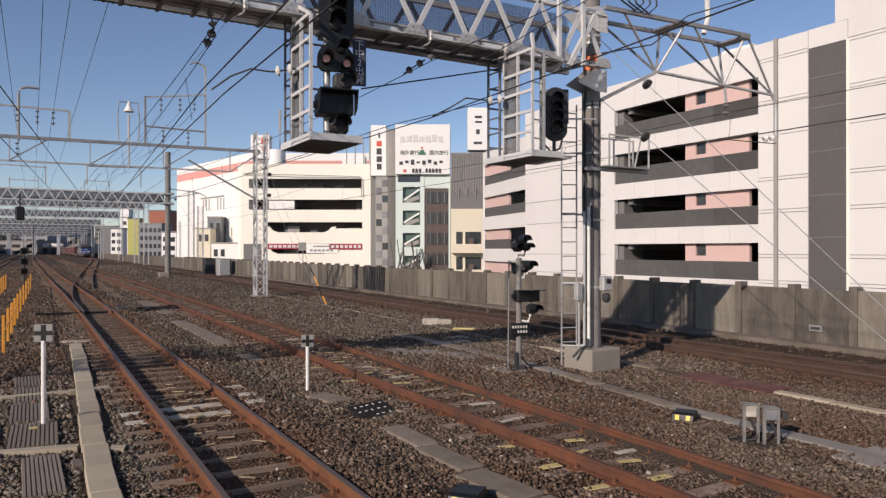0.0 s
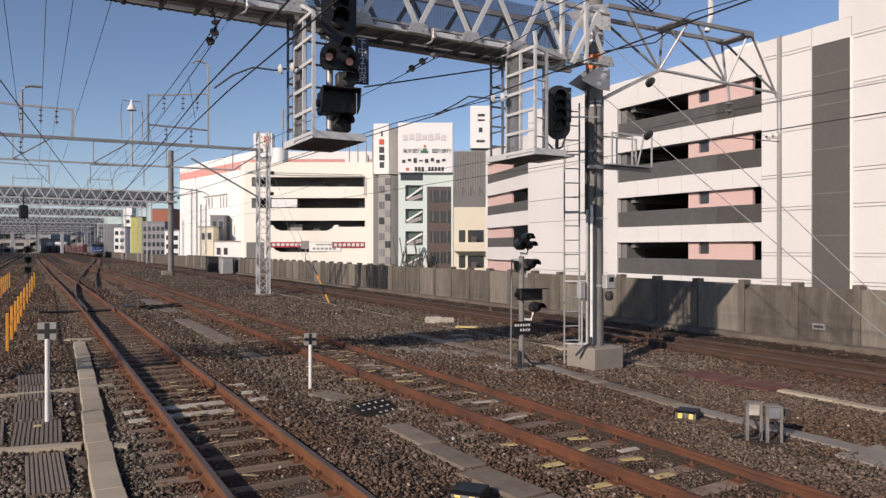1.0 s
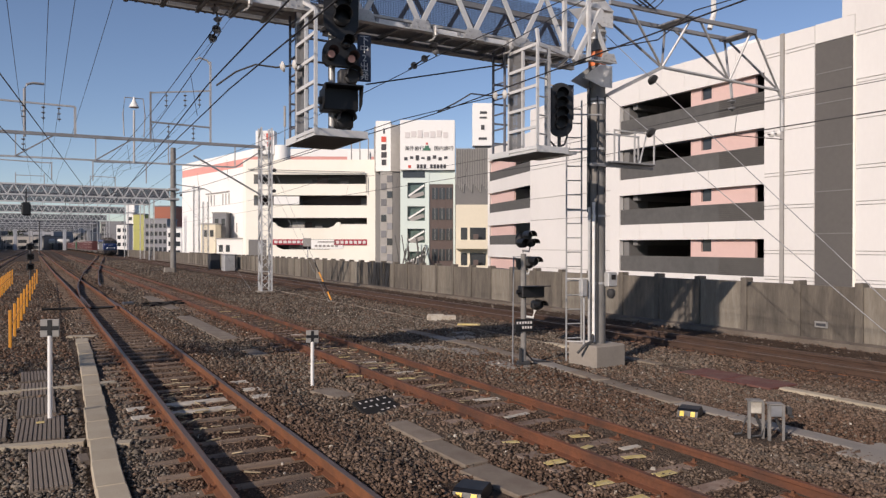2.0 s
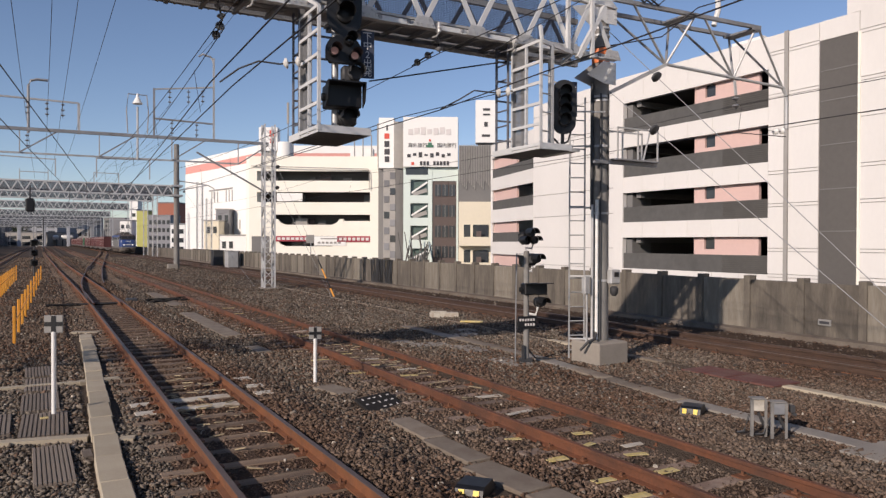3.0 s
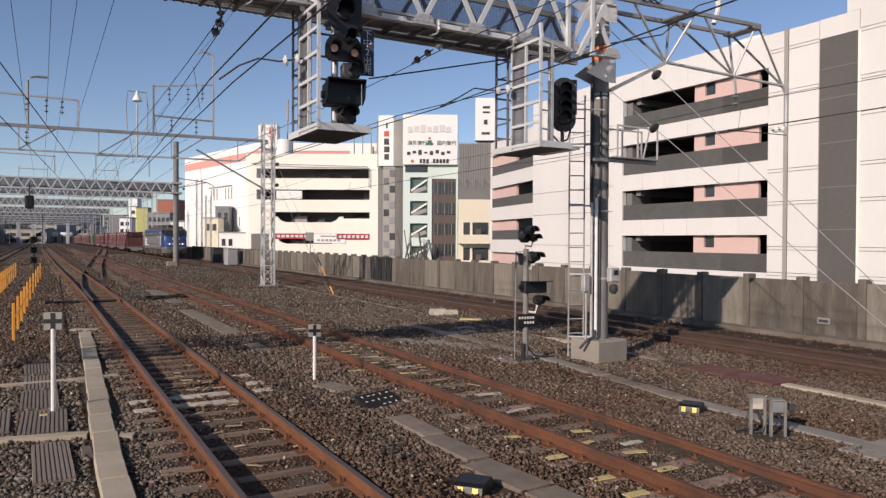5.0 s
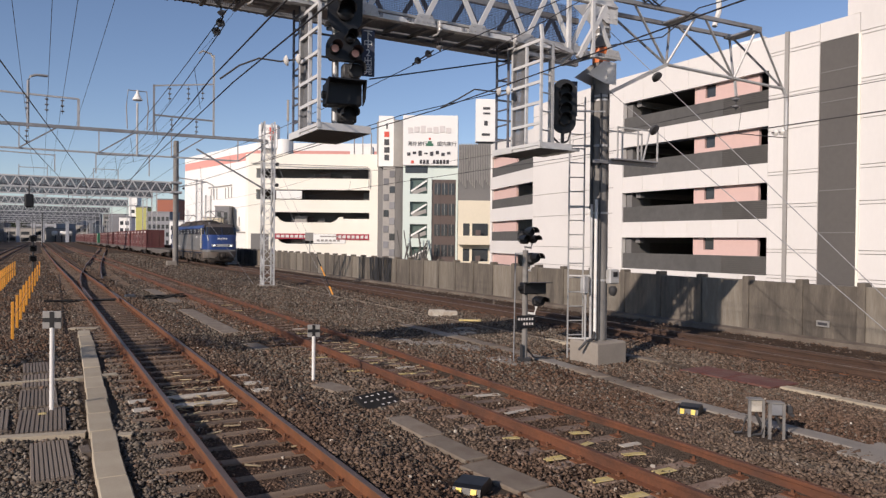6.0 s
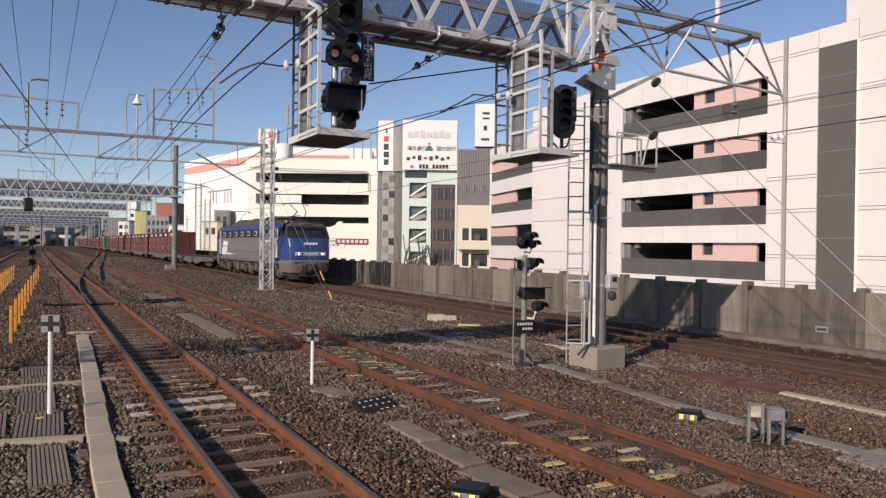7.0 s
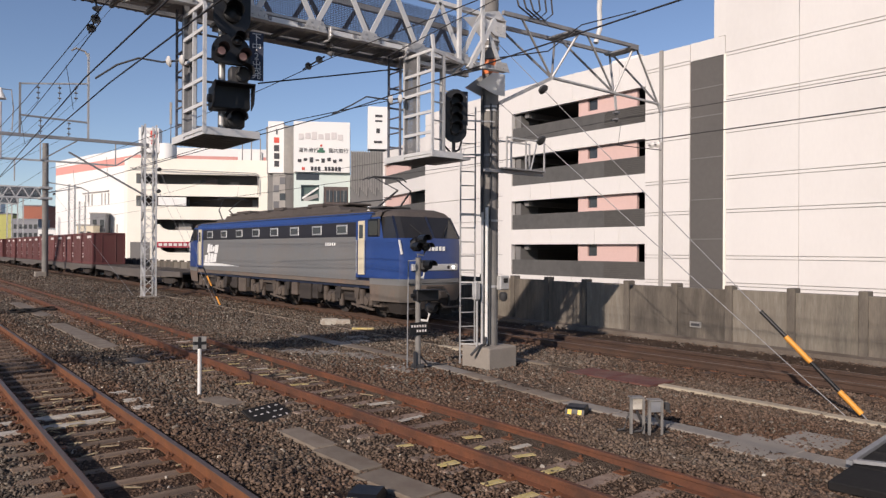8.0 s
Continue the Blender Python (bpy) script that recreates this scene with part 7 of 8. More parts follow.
def middle_buildings():
    t = thing("apartment_building", "beige apartment house with balconies", "building", facing(86))
    part("wall", Geo().box(0.98, 5.05, 0.4, 1.9, -7, 7.3), M_BEIGE, t)
    for z in (-0.6, 2.5):
        part("balcony", Geo().cbox(0.98, 5.05, -0.9, 0.35, z - 0.6, z + 0.5, 0.03), M_BEIGE, t)
        part("window", Geo().box(1.6, 4.6, 0.3, 0.42, z + 0.5, z + 2.0), M_GLASS, t)
        part("post", Geo().box(2.4, 2.7, 0.1, 0.38, z + 0.5, z + 2.0), M_BEIGE, t)
        part("laundry", Geo().box(3.1, 3.7, -0.4, -0.35, z + 0.55, z + 1.2), M_BROWNTILE, t)
    t = thing("grey_building", "dark grey building with ribbed metal top", "building", facing(88))
    part("wall", Geo().box(0.98, 5.3, 0, 9, -7, 11.6), M_GREYBLD, t)
    for k in range(20):
        part("rib", Geo().box(1.02 + 0.21 * k, 1.14 + 0.21 * k, -0.14, -0.02, 9.9 - 0.25 * (k % 5), 14.4), M_TOWERGREY, t)
    part("screen", Geo().box(0.98, 5.3, 0.1, 0.25, 11.6, 14.3), M_GREYBLD, t)
    t = thing("rooftop_sign", "white rooftop signboard with small dark marks", "sign", facing(120))
    part("board", Geo().cbox(4.2, 7.6, 0, 2.4, 19.2, 26.4, 0.05), M_BWHITE2, t)
    marks(t, "dark_mark", [(5.4, 6.6, 24.6, 25.0), (5.4, 6.6, 23.8, 24.1), (5.6, 6.2, 21.9, 22.7), (5.2, 6.6, 20.2, 20.6)], M_INK, 0)
    part("support", Geo().box(4.6, 7.2, 0.6, 2.0, -7, 19.2), M_GREYBLD, t)
    # white shop building with a faded red band
    t = thing("department_store", "large white building with a faded red roof band", "building")
    P, Q, R = (24.3, 145.0), (30.4, 115.3), (51.2, 103.3)
    for a, b in ((Q, P), (R, Q)):
        part("wall", strip(Geo(), a, b, -7, 15.4, 0.5), M_BWHITE2, t)
        part("red_band", strip(Geo(), a, b, 15.4, 16.75, 0.5, 0.03), M_REDBAND, t)
        part("parapet", strip(Geo(), a, b, 16.75, 18.0, 0.5), M_BWHITE2, t)
    part("roof", Geo().prism([(24.5, 145), (31, 115.6), (51.3, 103.8), (60, 140)], "z", 17.2, 17.5), M_GREYBLD, t)
    for s, z, h in ((0.30, 9.4, 1.9), (0.34, 9.4, 1.9), (0.38, 9.4, 1.9), (0.5, 9.4, 1.9), (0.54, 9.4, 1.9), (0.58, 9.4, 1.9), (0.66, 5, 1.5), (0.72, 9.4, 1.9), (0.2, 4.5, 1.6)):
        a, b = along(Q, P, s), along(Q, P, s + 0.012)
        part("slit_window", strip(Geo(), a, b, z, z + h, 0.1, -0.04), M_TOWERGREY, t)
    part("canopy", strip(Geo(), along(Q, P, 0.30), along(Q, P, 0.62), 11.5, 11.7, 0.2, -0.15), M_TOWERGREY, t)
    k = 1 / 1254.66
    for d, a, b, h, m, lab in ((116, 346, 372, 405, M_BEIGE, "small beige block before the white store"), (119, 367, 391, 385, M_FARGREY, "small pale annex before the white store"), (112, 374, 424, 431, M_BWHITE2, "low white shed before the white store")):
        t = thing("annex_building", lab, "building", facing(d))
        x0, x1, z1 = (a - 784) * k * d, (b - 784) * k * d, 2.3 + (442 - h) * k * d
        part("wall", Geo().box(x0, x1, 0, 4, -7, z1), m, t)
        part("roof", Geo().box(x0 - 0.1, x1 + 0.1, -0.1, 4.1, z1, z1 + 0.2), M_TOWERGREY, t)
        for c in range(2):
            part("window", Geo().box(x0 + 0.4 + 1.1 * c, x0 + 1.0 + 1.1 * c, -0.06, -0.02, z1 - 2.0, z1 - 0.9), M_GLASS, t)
    lattice_mast(18.6, 100, 0.7, 17.4, -7)
    lattice_mast(20.6, 104, 0.7, 15.5, -7)


middle_buildings()


def block(label, depth, x0, x1, z1, m, floors=0, wins=3, group=""):
    t = thing("far_building", label, "building", facing(depth), group)
    part("wall", Geo().box(x0, x1, 0, (x1 - x0) * 1.2, -7, z1), m, t)
    part("roof", Geo().box(x0 - 0.2, x1 + 0.2, -0.2, (x1 - x0) * 1.2 + 0.2, z1, z1 + 0.5), M_FARGREY, t)
    for k in range(floors):
        z = z1 - 2.4 - 3.1 * k
        for c in range(wins):
            w = (x1 - x0) / wins
            part("window", Geo().box(x0 + w * (c + 0.2), x0 + w * (c + 0.8), -0.12, -0.02, z - 0.8, z + 0.8), M_GLASS, t)


def far_trees():
    """A far dark belt of trees and bushes along the line."""
    rnd = random.Random(33)
    for i in range(26):
        x, y = (rnd.uniform(-30, -19), 120 + 24 * i + rnd.uniform(-8, 8)) if i < 14 else (rnd.uniform(-17, 6), rnd.uniform(430, 500))
        h = rnd.uniform(5, 9) if i < 14 else rnd.uniform(9, 16)
        t = thing("tree", "dark evergreen tree far beside the railway", "tree", pose(x, y, -0.3), "lineside trees")
        part("trunk", Geo().cyl((0, 0, 0), (0, 0, h * 0.5), 0.25, 0.12, n=8), M_BROWNTILE, t)
        g = Geo()
        for k in range(160):
            a, rr, zz = rnd.uniform(0, 6.28), rnd.uniform(0.3, 1.0) ** 0.6 * h * 0.32, rnd.uniform(0.3, 1.0)
            rr *= math.sin(math.pi * min(zz * 0.9, 0.97)) + 0.15
            p = Vector((rr * math.cos(a), rr * math.sin(a), h * zz))
            d = Vector((rnd.uniform(-1, 1), rnd.uniform(-1, 1), rnd.uniform(-1, 1))).normalized() * 0.55
            e = d.cross(Vector((rnd.random(), rnd.random(), 1))).normalized() * 0.45
            g.add([p - d, p + e, p + d, p - e], [(0, 1, 2, 3)])
        part("crown", g, M_LEAF, t)


def far_overpass():
    """Long road bridge over the whole yard, on pale piers."""
    t = thing("overpass", "grey road overpass on pale piers across the far tracks", "bridge")
    y, x0, x1 = 400, -90, 26
    part("deck", Geo().cbox(x0, x1, y, y + 9, 12.0, 13.4, 0.08), M_FARGREY, t)
    part("parapet", Geo().cbox(x0, x1, y - 0.15, y + 0.15, 13.4, 14.3, 0.04), M_HAZETOWN, t)
    part("girder", Geo().cbox(x0, x1, y + 0.6, y + 1.2, 10.9, 12.0, 0.05), M_FARGREY, t)
    pier = Geo().cbox(-0.75, 0.75, y + 0.5, y + 2.0, -7, 10.9, 0.1).cbox(-2.2, 2.2, y + 0.3, y + 2.4, 10.0, 10.9, 0.1).mesh("pier", M_HAZETOWN)
    for k in range(11):
        o = part("pier", pier, None, t)
        o.location = (x0 + 6 + 10.6 * k, 0, 0)
    lamp = Geo().cyl((0, y, 15), (0, y, 21), 0.12, n=8).bar((0, y, 21), (2.0, y, 21.4), 0.14).mesh("lamp_post", M_GALVD)
    for k in range(5):
        o = part("lamp_post", lamp, None, t)
        o.location = (x0 + 16 + 21 * k, 0, 0)


far_overpass()


def far_masts():
    """Thin catenary masts with brackets along the far tracks."""
    rnd = random.Random(12)
    for i in range(16):
        y = 185 + 13 * i
        x = rnd.choice([-12.4, -8.2, -2.2, 0.2, 16.4])
        t = thing("catenary_mast", "thin grey catenary mast in the distance", "mast", pose(x, y, -0.2), "far catenary masts")
        part("shaft", Geo().cyl((0, 0, 0), (0, 0, rnd.uniform(7.5, 9.5)), 0.11, n=8), rnd.choice([M_GALVD, M_GALV, M_DARK]), t)
        part("bracket", Geo().bar((0, 0, 5.9), (rnd.choice([-2.2, 2.2]), 0, 6.4), 0.06), M_GALVD, t)
        part("bracket", Geo().bar((0, 0, 5.1), (rnd.choice([-2.0, 2.0]), 0, 5.3), 0.05), M_GALVD, t)


def far_town():
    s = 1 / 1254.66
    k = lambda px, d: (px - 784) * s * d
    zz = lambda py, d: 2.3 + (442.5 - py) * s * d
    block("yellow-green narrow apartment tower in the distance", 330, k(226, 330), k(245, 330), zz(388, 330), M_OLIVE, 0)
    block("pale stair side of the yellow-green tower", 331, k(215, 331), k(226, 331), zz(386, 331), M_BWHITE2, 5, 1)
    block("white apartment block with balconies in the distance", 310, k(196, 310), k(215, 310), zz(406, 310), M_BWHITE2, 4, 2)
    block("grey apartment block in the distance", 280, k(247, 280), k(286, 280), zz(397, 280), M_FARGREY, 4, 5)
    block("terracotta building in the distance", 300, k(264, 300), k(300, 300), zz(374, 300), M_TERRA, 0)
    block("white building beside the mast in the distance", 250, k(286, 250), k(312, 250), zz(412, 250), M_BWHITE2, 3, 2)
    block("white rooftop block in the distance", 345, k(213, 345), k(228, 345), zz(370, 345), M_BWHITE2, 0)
    rnd = random.Random(17)
    for i in range(70):
        d = rnd.uniform(360, 700)
        px = rnd.uniform(-120, 300)
        w = rnd.uniform(8, 22)
        block("hazy town building far along the railway", d, k(px, d), k(px, d) + w, zz(rnd.uniform(396, 434), d), rnd.choice([M_FARGREY, M_HAZETOWN, M_HAZETOWN, M_TOWERGREY, M_GREYBLD]), rnd.choice([0, 2, 3]), 3, "far town buildings")
    for i in range(16):
        y = 110 + 28 * i
        h = rnd.uniform(5, 12)
        t = thing("far_building", "grey lineside building beyond the far tracks", "building", group="lineside buildings")
        x = -26 - rnd.uniform(0, 6)
        part("wall", Geo().box(x - 12, x, y, y + 20, -7, h), rnd.choice([M_HAZETOWN, M_TOWERGREY, M_FARGREY]), t)
        part("roof", Geo().box(x - 12.2, x + 0.2, y - 0.2, y + 20.2, h, h + 0.3), M_GREYBLD, t)


def storage_tanks():
    """White lying tanks on steel cradles at the far end of the yard."""
    for x in (4.6, 11.4):
        t = thing("storage_tank", "white lying storage tank on a dark steel cradle", "storage tank", pose(x, 425, -0.3), "white storage tanks")
        part("tank", Geo().lathe((-3.0, 0, 4.6), [(0.2, 0), (1.0, 0.15), (1.3, 0.6), (1.3, 5.4), (1.0, 5.85), (0.2, 6.0)], n=20, axis=Vector((1, 0, 0))), M_BWHITE2, t, smooth=True)
        for c in (-2.0, 2.0):
            part("cradle", Geo().cbox(c - 0.25, c + 0.25, -1.2, 1.2, -0.1, 3.7, 0.05), M_DARK, t)


far_town()
storage_tanks()
far_trees()
far_masts()


# ============ freight train ============
def loft(g, rings, slots):
    """Joins rings of equal length upwards; slots[band][segment] picks the material."""
    n = len(rings[0])
    o = len(g.v)
    for r in rings:
        g.v += [tuple(p) for p in r]
    for b in range(len(rings) - 1):
        for i in range(n - 1):
            g.f.append((o + b * n + i, o + b * n + i + 1, o + (b + 1) * n + i + 1, o + (b + 1) * n + i))
            g.m.append(slots(b, i))
    return g


def wheel_geo(g, x, y, r):
    g.lathe((x, y, r), [(r * 0.2, -0.07), (r * 0.85, -0.05), (r, -0.065), (r, 0.065), (r * 0.85, 0.05), (r * 0.2, 0.08), (0.09, 0.13)], n=20, axis=(math.copysign(1, x), 0, 0))


LOCO_L = 19.9


def cab(parent, y0, s, lit):
    """One cab. y0: its front end; s: +1 when the body lies towards +y."""
    def ring(z, wide, nose, dy, flat):
        half = [(wide, 1.75), (wide, 1.2), (wide - 0.06, 0.95), (nose + 0.16, 0.24), (nose, 0.10), (nose * 0.5, flat), (0.0, flat - 0.015)]
        pts = [(-x, y) for x, y in half] + [(x, y) for x, y in half[-2::-1]]
        return [(x, y0 + s * (max(y + dy * (1 if y < 1.1 else 0), 0) if y < 1.1 else y), z) for x, y in pts]
    low = [ring(0.62, 1.34, 1.02, 0.08, 0.02), ring(0.9, 1.37, 1.06, 0.03, 0.02), ring(1.16, 1.38, 1.08, 0.0, 0.02), ring(1.36, 1.385, 1.08, 0.0, 0.02)]
    part("apron", loft(Geo(), low, lambda b, i: 1 if b == 2 else 0), [M_SKIRT, M_TGREY], parent, "dusty grey front apron", smooth=True)
    foot = [ring(0.22, 0.95, 0.80, 0.30, 0.03), ring(0.615, 1.22, 0.95, 0.14, 0.02)]
    part("snow_plough", loft(Geo(), foot, lambda b, i: 0), M_BOGIE, parent, "dark snow plough under the apron", smooth=True)
    mid = [ring(1.362, 1.40, 1.08, 0.0, 0.01), ring(2.0, 1.40, 1.08, 0.0, 0.0), ring(2.66, 1.40, 1.08, 0.06, 0.02)]
    part("nose", loft(Geo(), mid, lambda b, i: 0), M_BLUE, parent, "blue painted cab front", smooth=True)
    win = [ring(2.662, 1.395, 1.075, 0.07, 0.03), ring(3.36, 1.33, 1.0, 0.48, 0.08)]
    part("windscreen", loft(Geo(), win, lambda b, i: 1 if 2 <= i <= 9 else 0), [M_BLUE, M_WINDSCREEN], parent, "dark wrap-round windscreen")
    top = [ring(3.362, 1.33, 1.0, 0.48, 0.08), ring(3.52, 1.24, 0.9, 0.62, 0.1), ring(3.62, 0.9, 0.6, 0.8, 0.1)]
    r = loft(Geo(), top, lambda b, i: 0)
    n = len(top[0])
    r.f.append(tuple(range(2 * n, 3 * n)))
    r.m.append(0)
    part("cab_roof", r, M_ROOF, parent, smooth=True)
    # pillars between the panes
    for x0, x1 in ((0.0, 0.0), (-1.16, -1.08), (1.16, 1.08)):
        yb, yt = (0.1, 0.57) if x0 == 0 else (0.33, 0.75)
        part("pillar", Geo().bar((x0 * 1.075, y0 + s * (yb - 0.02), 2.66), (x1 * 1.075, y0 + s * (yt - 0.02), 3.37), 0.07, 0.04), M_DBLUE, parent)
    # light cluster
    part("light_panel", Geo().cbox(-0.92, 0.92, min(y0 - s * 0.03, y0 + s * 0.1), max(y0 - s * 0.03, y0 + s * 0.1), 1.62, 1.84, 0.02), M_SILVER, parent)
    for x in (-0.72, 0.72):
        part("headlight", Geo().lathe((x, y0 - s * 0.03, 1.73), [(0.05, 0), (0.046, 0.025), (0.02, 0.035)], n=14, axis=(0, -s, 0)), M_HEAD if lit else M_LENS, parent)
        part("tail_light", Geo().lathe((x * 0.72, y0 - s * 0.03, 1.73), [(0.06, 0), (0.055, 0.02), (0.02, 0.03)], n=12, axis=(0, -s, 0)), M_LENS, parent)
    for k in range(6):
        part("number_mark", Geo().cbox(-0.42 + 0.145 * k, -0.33 + 0.145 * k, min(y0 - s * 0.012, y0 + s * 0.02), max(y0 - s * 0.012, y0 + s * 0.02), 2.26, 2.4, 0.004), M_LOGO, parent)
    # white flashes on the corners
    for q in (-1, 1):
        part("corner_flash", Geo().bar((q * 1.26, y0 + s * 0.22, 2.6), (q * 1.2, y0 + s * 0.16, 2.15), 0.05, 0.05), M_LOGO, parent)
        sw = part("side_window", Geo().cbox(q * 1.372 - 0.04, q * 1.372 + 0.04, min(y0 + s * 1.16, y0 + s * 1.86), max(y0 + s * 1.16, y0 + s * 1.86), 2.70, 3.30, 0.03), M_BLACK, parent, "dark cab side window")
        part("glass", Geo().cbox(q * 1.412 - 0.006, q * 1.412 + 0.006, min(y0 + s * 1.24, y0 + s * 1.78), max(y0 + s * 1.24, y0 + s * 1.78), 2.77, 3.23, 0.004), M_WINDSCREEN, sw)
        part("hand_rail", Geo().cyl((q * 1.45, y0 + s * 1.97, 1.5), (q * 1.45, y0 + s * 1.97, 2.6), 0.016, n=8), M_SILVER, parent)
        part("hand_rail", Geo().cyl((q * 1.45, y0 + s * 2.47, 1.5), (q * 1.45, y0 + s * 2.47, 2.6), 0.016, n=8), M_SILVER, parent)
        part("wiper", Geo().bar((q * 0.35, y0 + s * 0.06, 2.68), (q * 0.75, y0 + s * 0.36, 3.1), 0.02), M_BLACK, parent)
        part("brake_hose", Geo().tube([(q * 0.45, y0 + s * 0.05, 1.0), (q * 0.47, y0 - s * 0.12, 0.8), (q * 0.45, y0 - s * 0.08, 0.5)], 0.03), M_BLACK, parent)
        d = part("cab_door", Geo().cbox(q * 1.405 - 0.025, q * 1.405 + 0.025, min(y0 + s * 2.02, y0 + s * 2.42), max(y0 + s * 2.02, y0 + s * 2.42), 1.45, 3.25, 0.012), M_HANDRAIL, parent, "cream-edged cab door")
        part("door_panel", Geo().cbox(q * 1.425 - 0.012, q * 1.425 + 0.012, min(y0 + s * 2.07, y0 + s * 2.37), max(y0 + s * 2.07, y0 + s * 2.37), 1.6, 2.55, 0.006), M_HANDRAIL, d)
        part("door_window", Geo().cbox(q * 1.425 - 0.012, q * 1.425 + 0.012, min(y0 + s * 2.1, y0 + s * 2.34), max(y0 + s * 2.1, y0 + s * 2.34), 2.66, 3.12, 0.006), M_GLASS, d)
        part("snow_guard", Geo().prism([(0.15, 0.2), (0.7, 0.2), (0.6, 0.75), (0.3, 0.75)], "y", min(y0 + s * 0.0, y0 + s * 0.12), max(y0 + s * 0.0, y0 + s * 0.12)) if q > 0 else Geo().prism([(-0.15, 0.2), (-0.7, 0.2), (-0.6, 0.75), (-0.3, 0.75)], "y", min(y0, y0 + s * 0.12), max(y0, y0 + s * 0.12)), M_BOGIE, parent)
    part("grey_waist", Geo().cbox(-1.07, 1.07, min(y0 - s * 0.012, y0 + s * 0.05), max(y0 - s * 0.012, y0 + s * 0.05), 1.22, 1.34, 0.01), M_TGREY, parent)
    part("coupler_pocket", Geo().cbox(-0.34, 0.34, min(y0 - s * 0.02, y0 + s * 0.1), max(y0 - s * 0.02, y0 + s * 0.1), 0.58, 1.12, 0.02), M_BOGIE, parent)
    part("front_step", Geo().cbox(-1.05, 1.05, min(y0 - s * 0.2, y0 + s * 0.05), max(y0 - s * 0.2, y0 + s * 0.05), 0.40, 0.45, 0.01), M_BOGIE, parent)
    part("coupler", Geo().cbox(-0.16, 0.16, min(y0 - s * 0.45, y0 + s * 0.3), max(y0 - s * 0.45, y0 + s * 0.3), 0.72, 1.02, 0.05), M_BOGIE, parent)


def locomotive():
    t = thing("locomotive", "blue and grey electric locomotive with lit headlights", "locomotive")
    L = LOCO_L
    a, b = 1.74, L - 1.74
    for q in (-1, 1):
        part("side_panel", Geo().box(min(q * 1.39, q * 1.30), max(q * 1.39, q * 1.30), 2.6, L - 2.6, 1.26, 2.72), M_TGREY, t, "grey body side")
        part("side_band", Geo().box(min(q * 1.388, q * 1.30), max(q * 1.388, q * 1.30), 2.6, L - 2.6, 2.723, 3.22), M_BAND, t, "blackish window band")
        part("blue_line", Geo().box(min(q * 1.389, q * 1.30), max(q * 1.389, q * 1.30), 2.6, L - 2.6, 3.223, 3.30), M_BLUE, t)
        part("cant_rail", Geo().prism([(q * 1.30, 3.303), (q * 1.385, 3.303), (q * 1.33, 3.44), (q * 1.2, 3.54), (q * 1.1, 3.54)], "y", a, b), M_BLUE, t)
        for y0, y1 in ((a, 2.598), (L - 2.598, b)):
            part("side_end", Geo().box(min(q * 1.398, q * 1.30), max(q * 1.398, q * 1.30), y0, y1, 1.36, 3.30), M_BLUE, t)
        part("sole_bar", Geo().box(min(q * 1.36, q * 1.2), max(q * 1.36, q * 1.2), a, b, 1.10, 1.257), M_SKIRT, t)
        for k in range(8):
            y = 3.55 + 1.83 * k
            f = part("window_frame", Geo().cbox(q * 1.392 - 0.012, q * 1.392 + 0.012, y - 0.37, y + 0.37, 2.81, 3.15, 0.012), M_SILVER, t)
            part("window", Geo().cbox(q * 1.402 - 0.008, q * 1.402 + 0.008, y - 0.30, y + 0.30, 2.865, 3.095, 0.004), M_GLASS, f)
        # white letters drawn as plain blocks, and a stripe
        for y0, y1, z0, z1 in ((16.30, 16.62, 2.10, 2.52), (15.98, 16.26, 2.14, 2.48), (15.66, 15.94, 2.16, 2.40), (15.20, 15.62, 2.08, 2.48), (16.62, 17.0, 1.62, 1.98), (16.28, 16.56, 1.60, 2.08), (15.86, 16.22, 1.62, 2.06), (15.42, 15.82, 1.64, 2.05)):
            lean = 0.12
            part("livery_block", Geo().prism([(y0 + lean, z0), (y1 + lean, z0), (y1, z1), (y0, z1)], "x", q * 1.391, q * 1.396), M_LOGO, t)
        part("livery_stripe", Geo().prism([(12.6, 1.50), (17.2, 1.45), (17.2, 1.60), (14.8, 1.585)], "x", q * 1.391, q * 1.396), M_LOGO, t)
        for k in range(5):
            part("number_mark", Geo().box(min(q * 1.391, q * 1.395), max(q * 1.391, q * 1.395), 4.0 + 0.16 * k, 4.1 + 0.16 * k, 2.42, 2.53), M_LOGO, t)
    part("core", Geo().box(-1.29, 1.29, 1.6, L - 1.6, 1.0, 3.5), M_DBLUE, t)
    part("roof_deck", Geo().box(-1.12, 1.12, 2.0, L - 2.0, 3.50, 3.60), M_ROOF, t)
    part("roof_housing", Geo().prism([(4.2, 3.6), (L - 4.2, 3.6), (L - 4.6, 3.86), (4.6, 3.86)], "x", -0.95, 0.95), M_ROOF, t)
    for k in range(8):
        part("roof_vent", Geo().cbox(-0.7, 0.7, 5.0 + 1.25 * k, 5.9 + 1.25 * k, 3.86, 3.93, 0.02), M_ROOF, t)
    for y in (3.2, L - 3.2):
        for x in (-0.5, 0.5):
            part("roof_insulator", Geo().lathe((x, y, 3.6), [(0.05, 0), (0.09, 0.06), (0.05, 0.1), (0.09, 0.16), (0.04, 0.22)], n=10), M_PORC, t, smooth=True)
    cab(t, 0.0, 1, True)
    cab(t, L, -1, False)
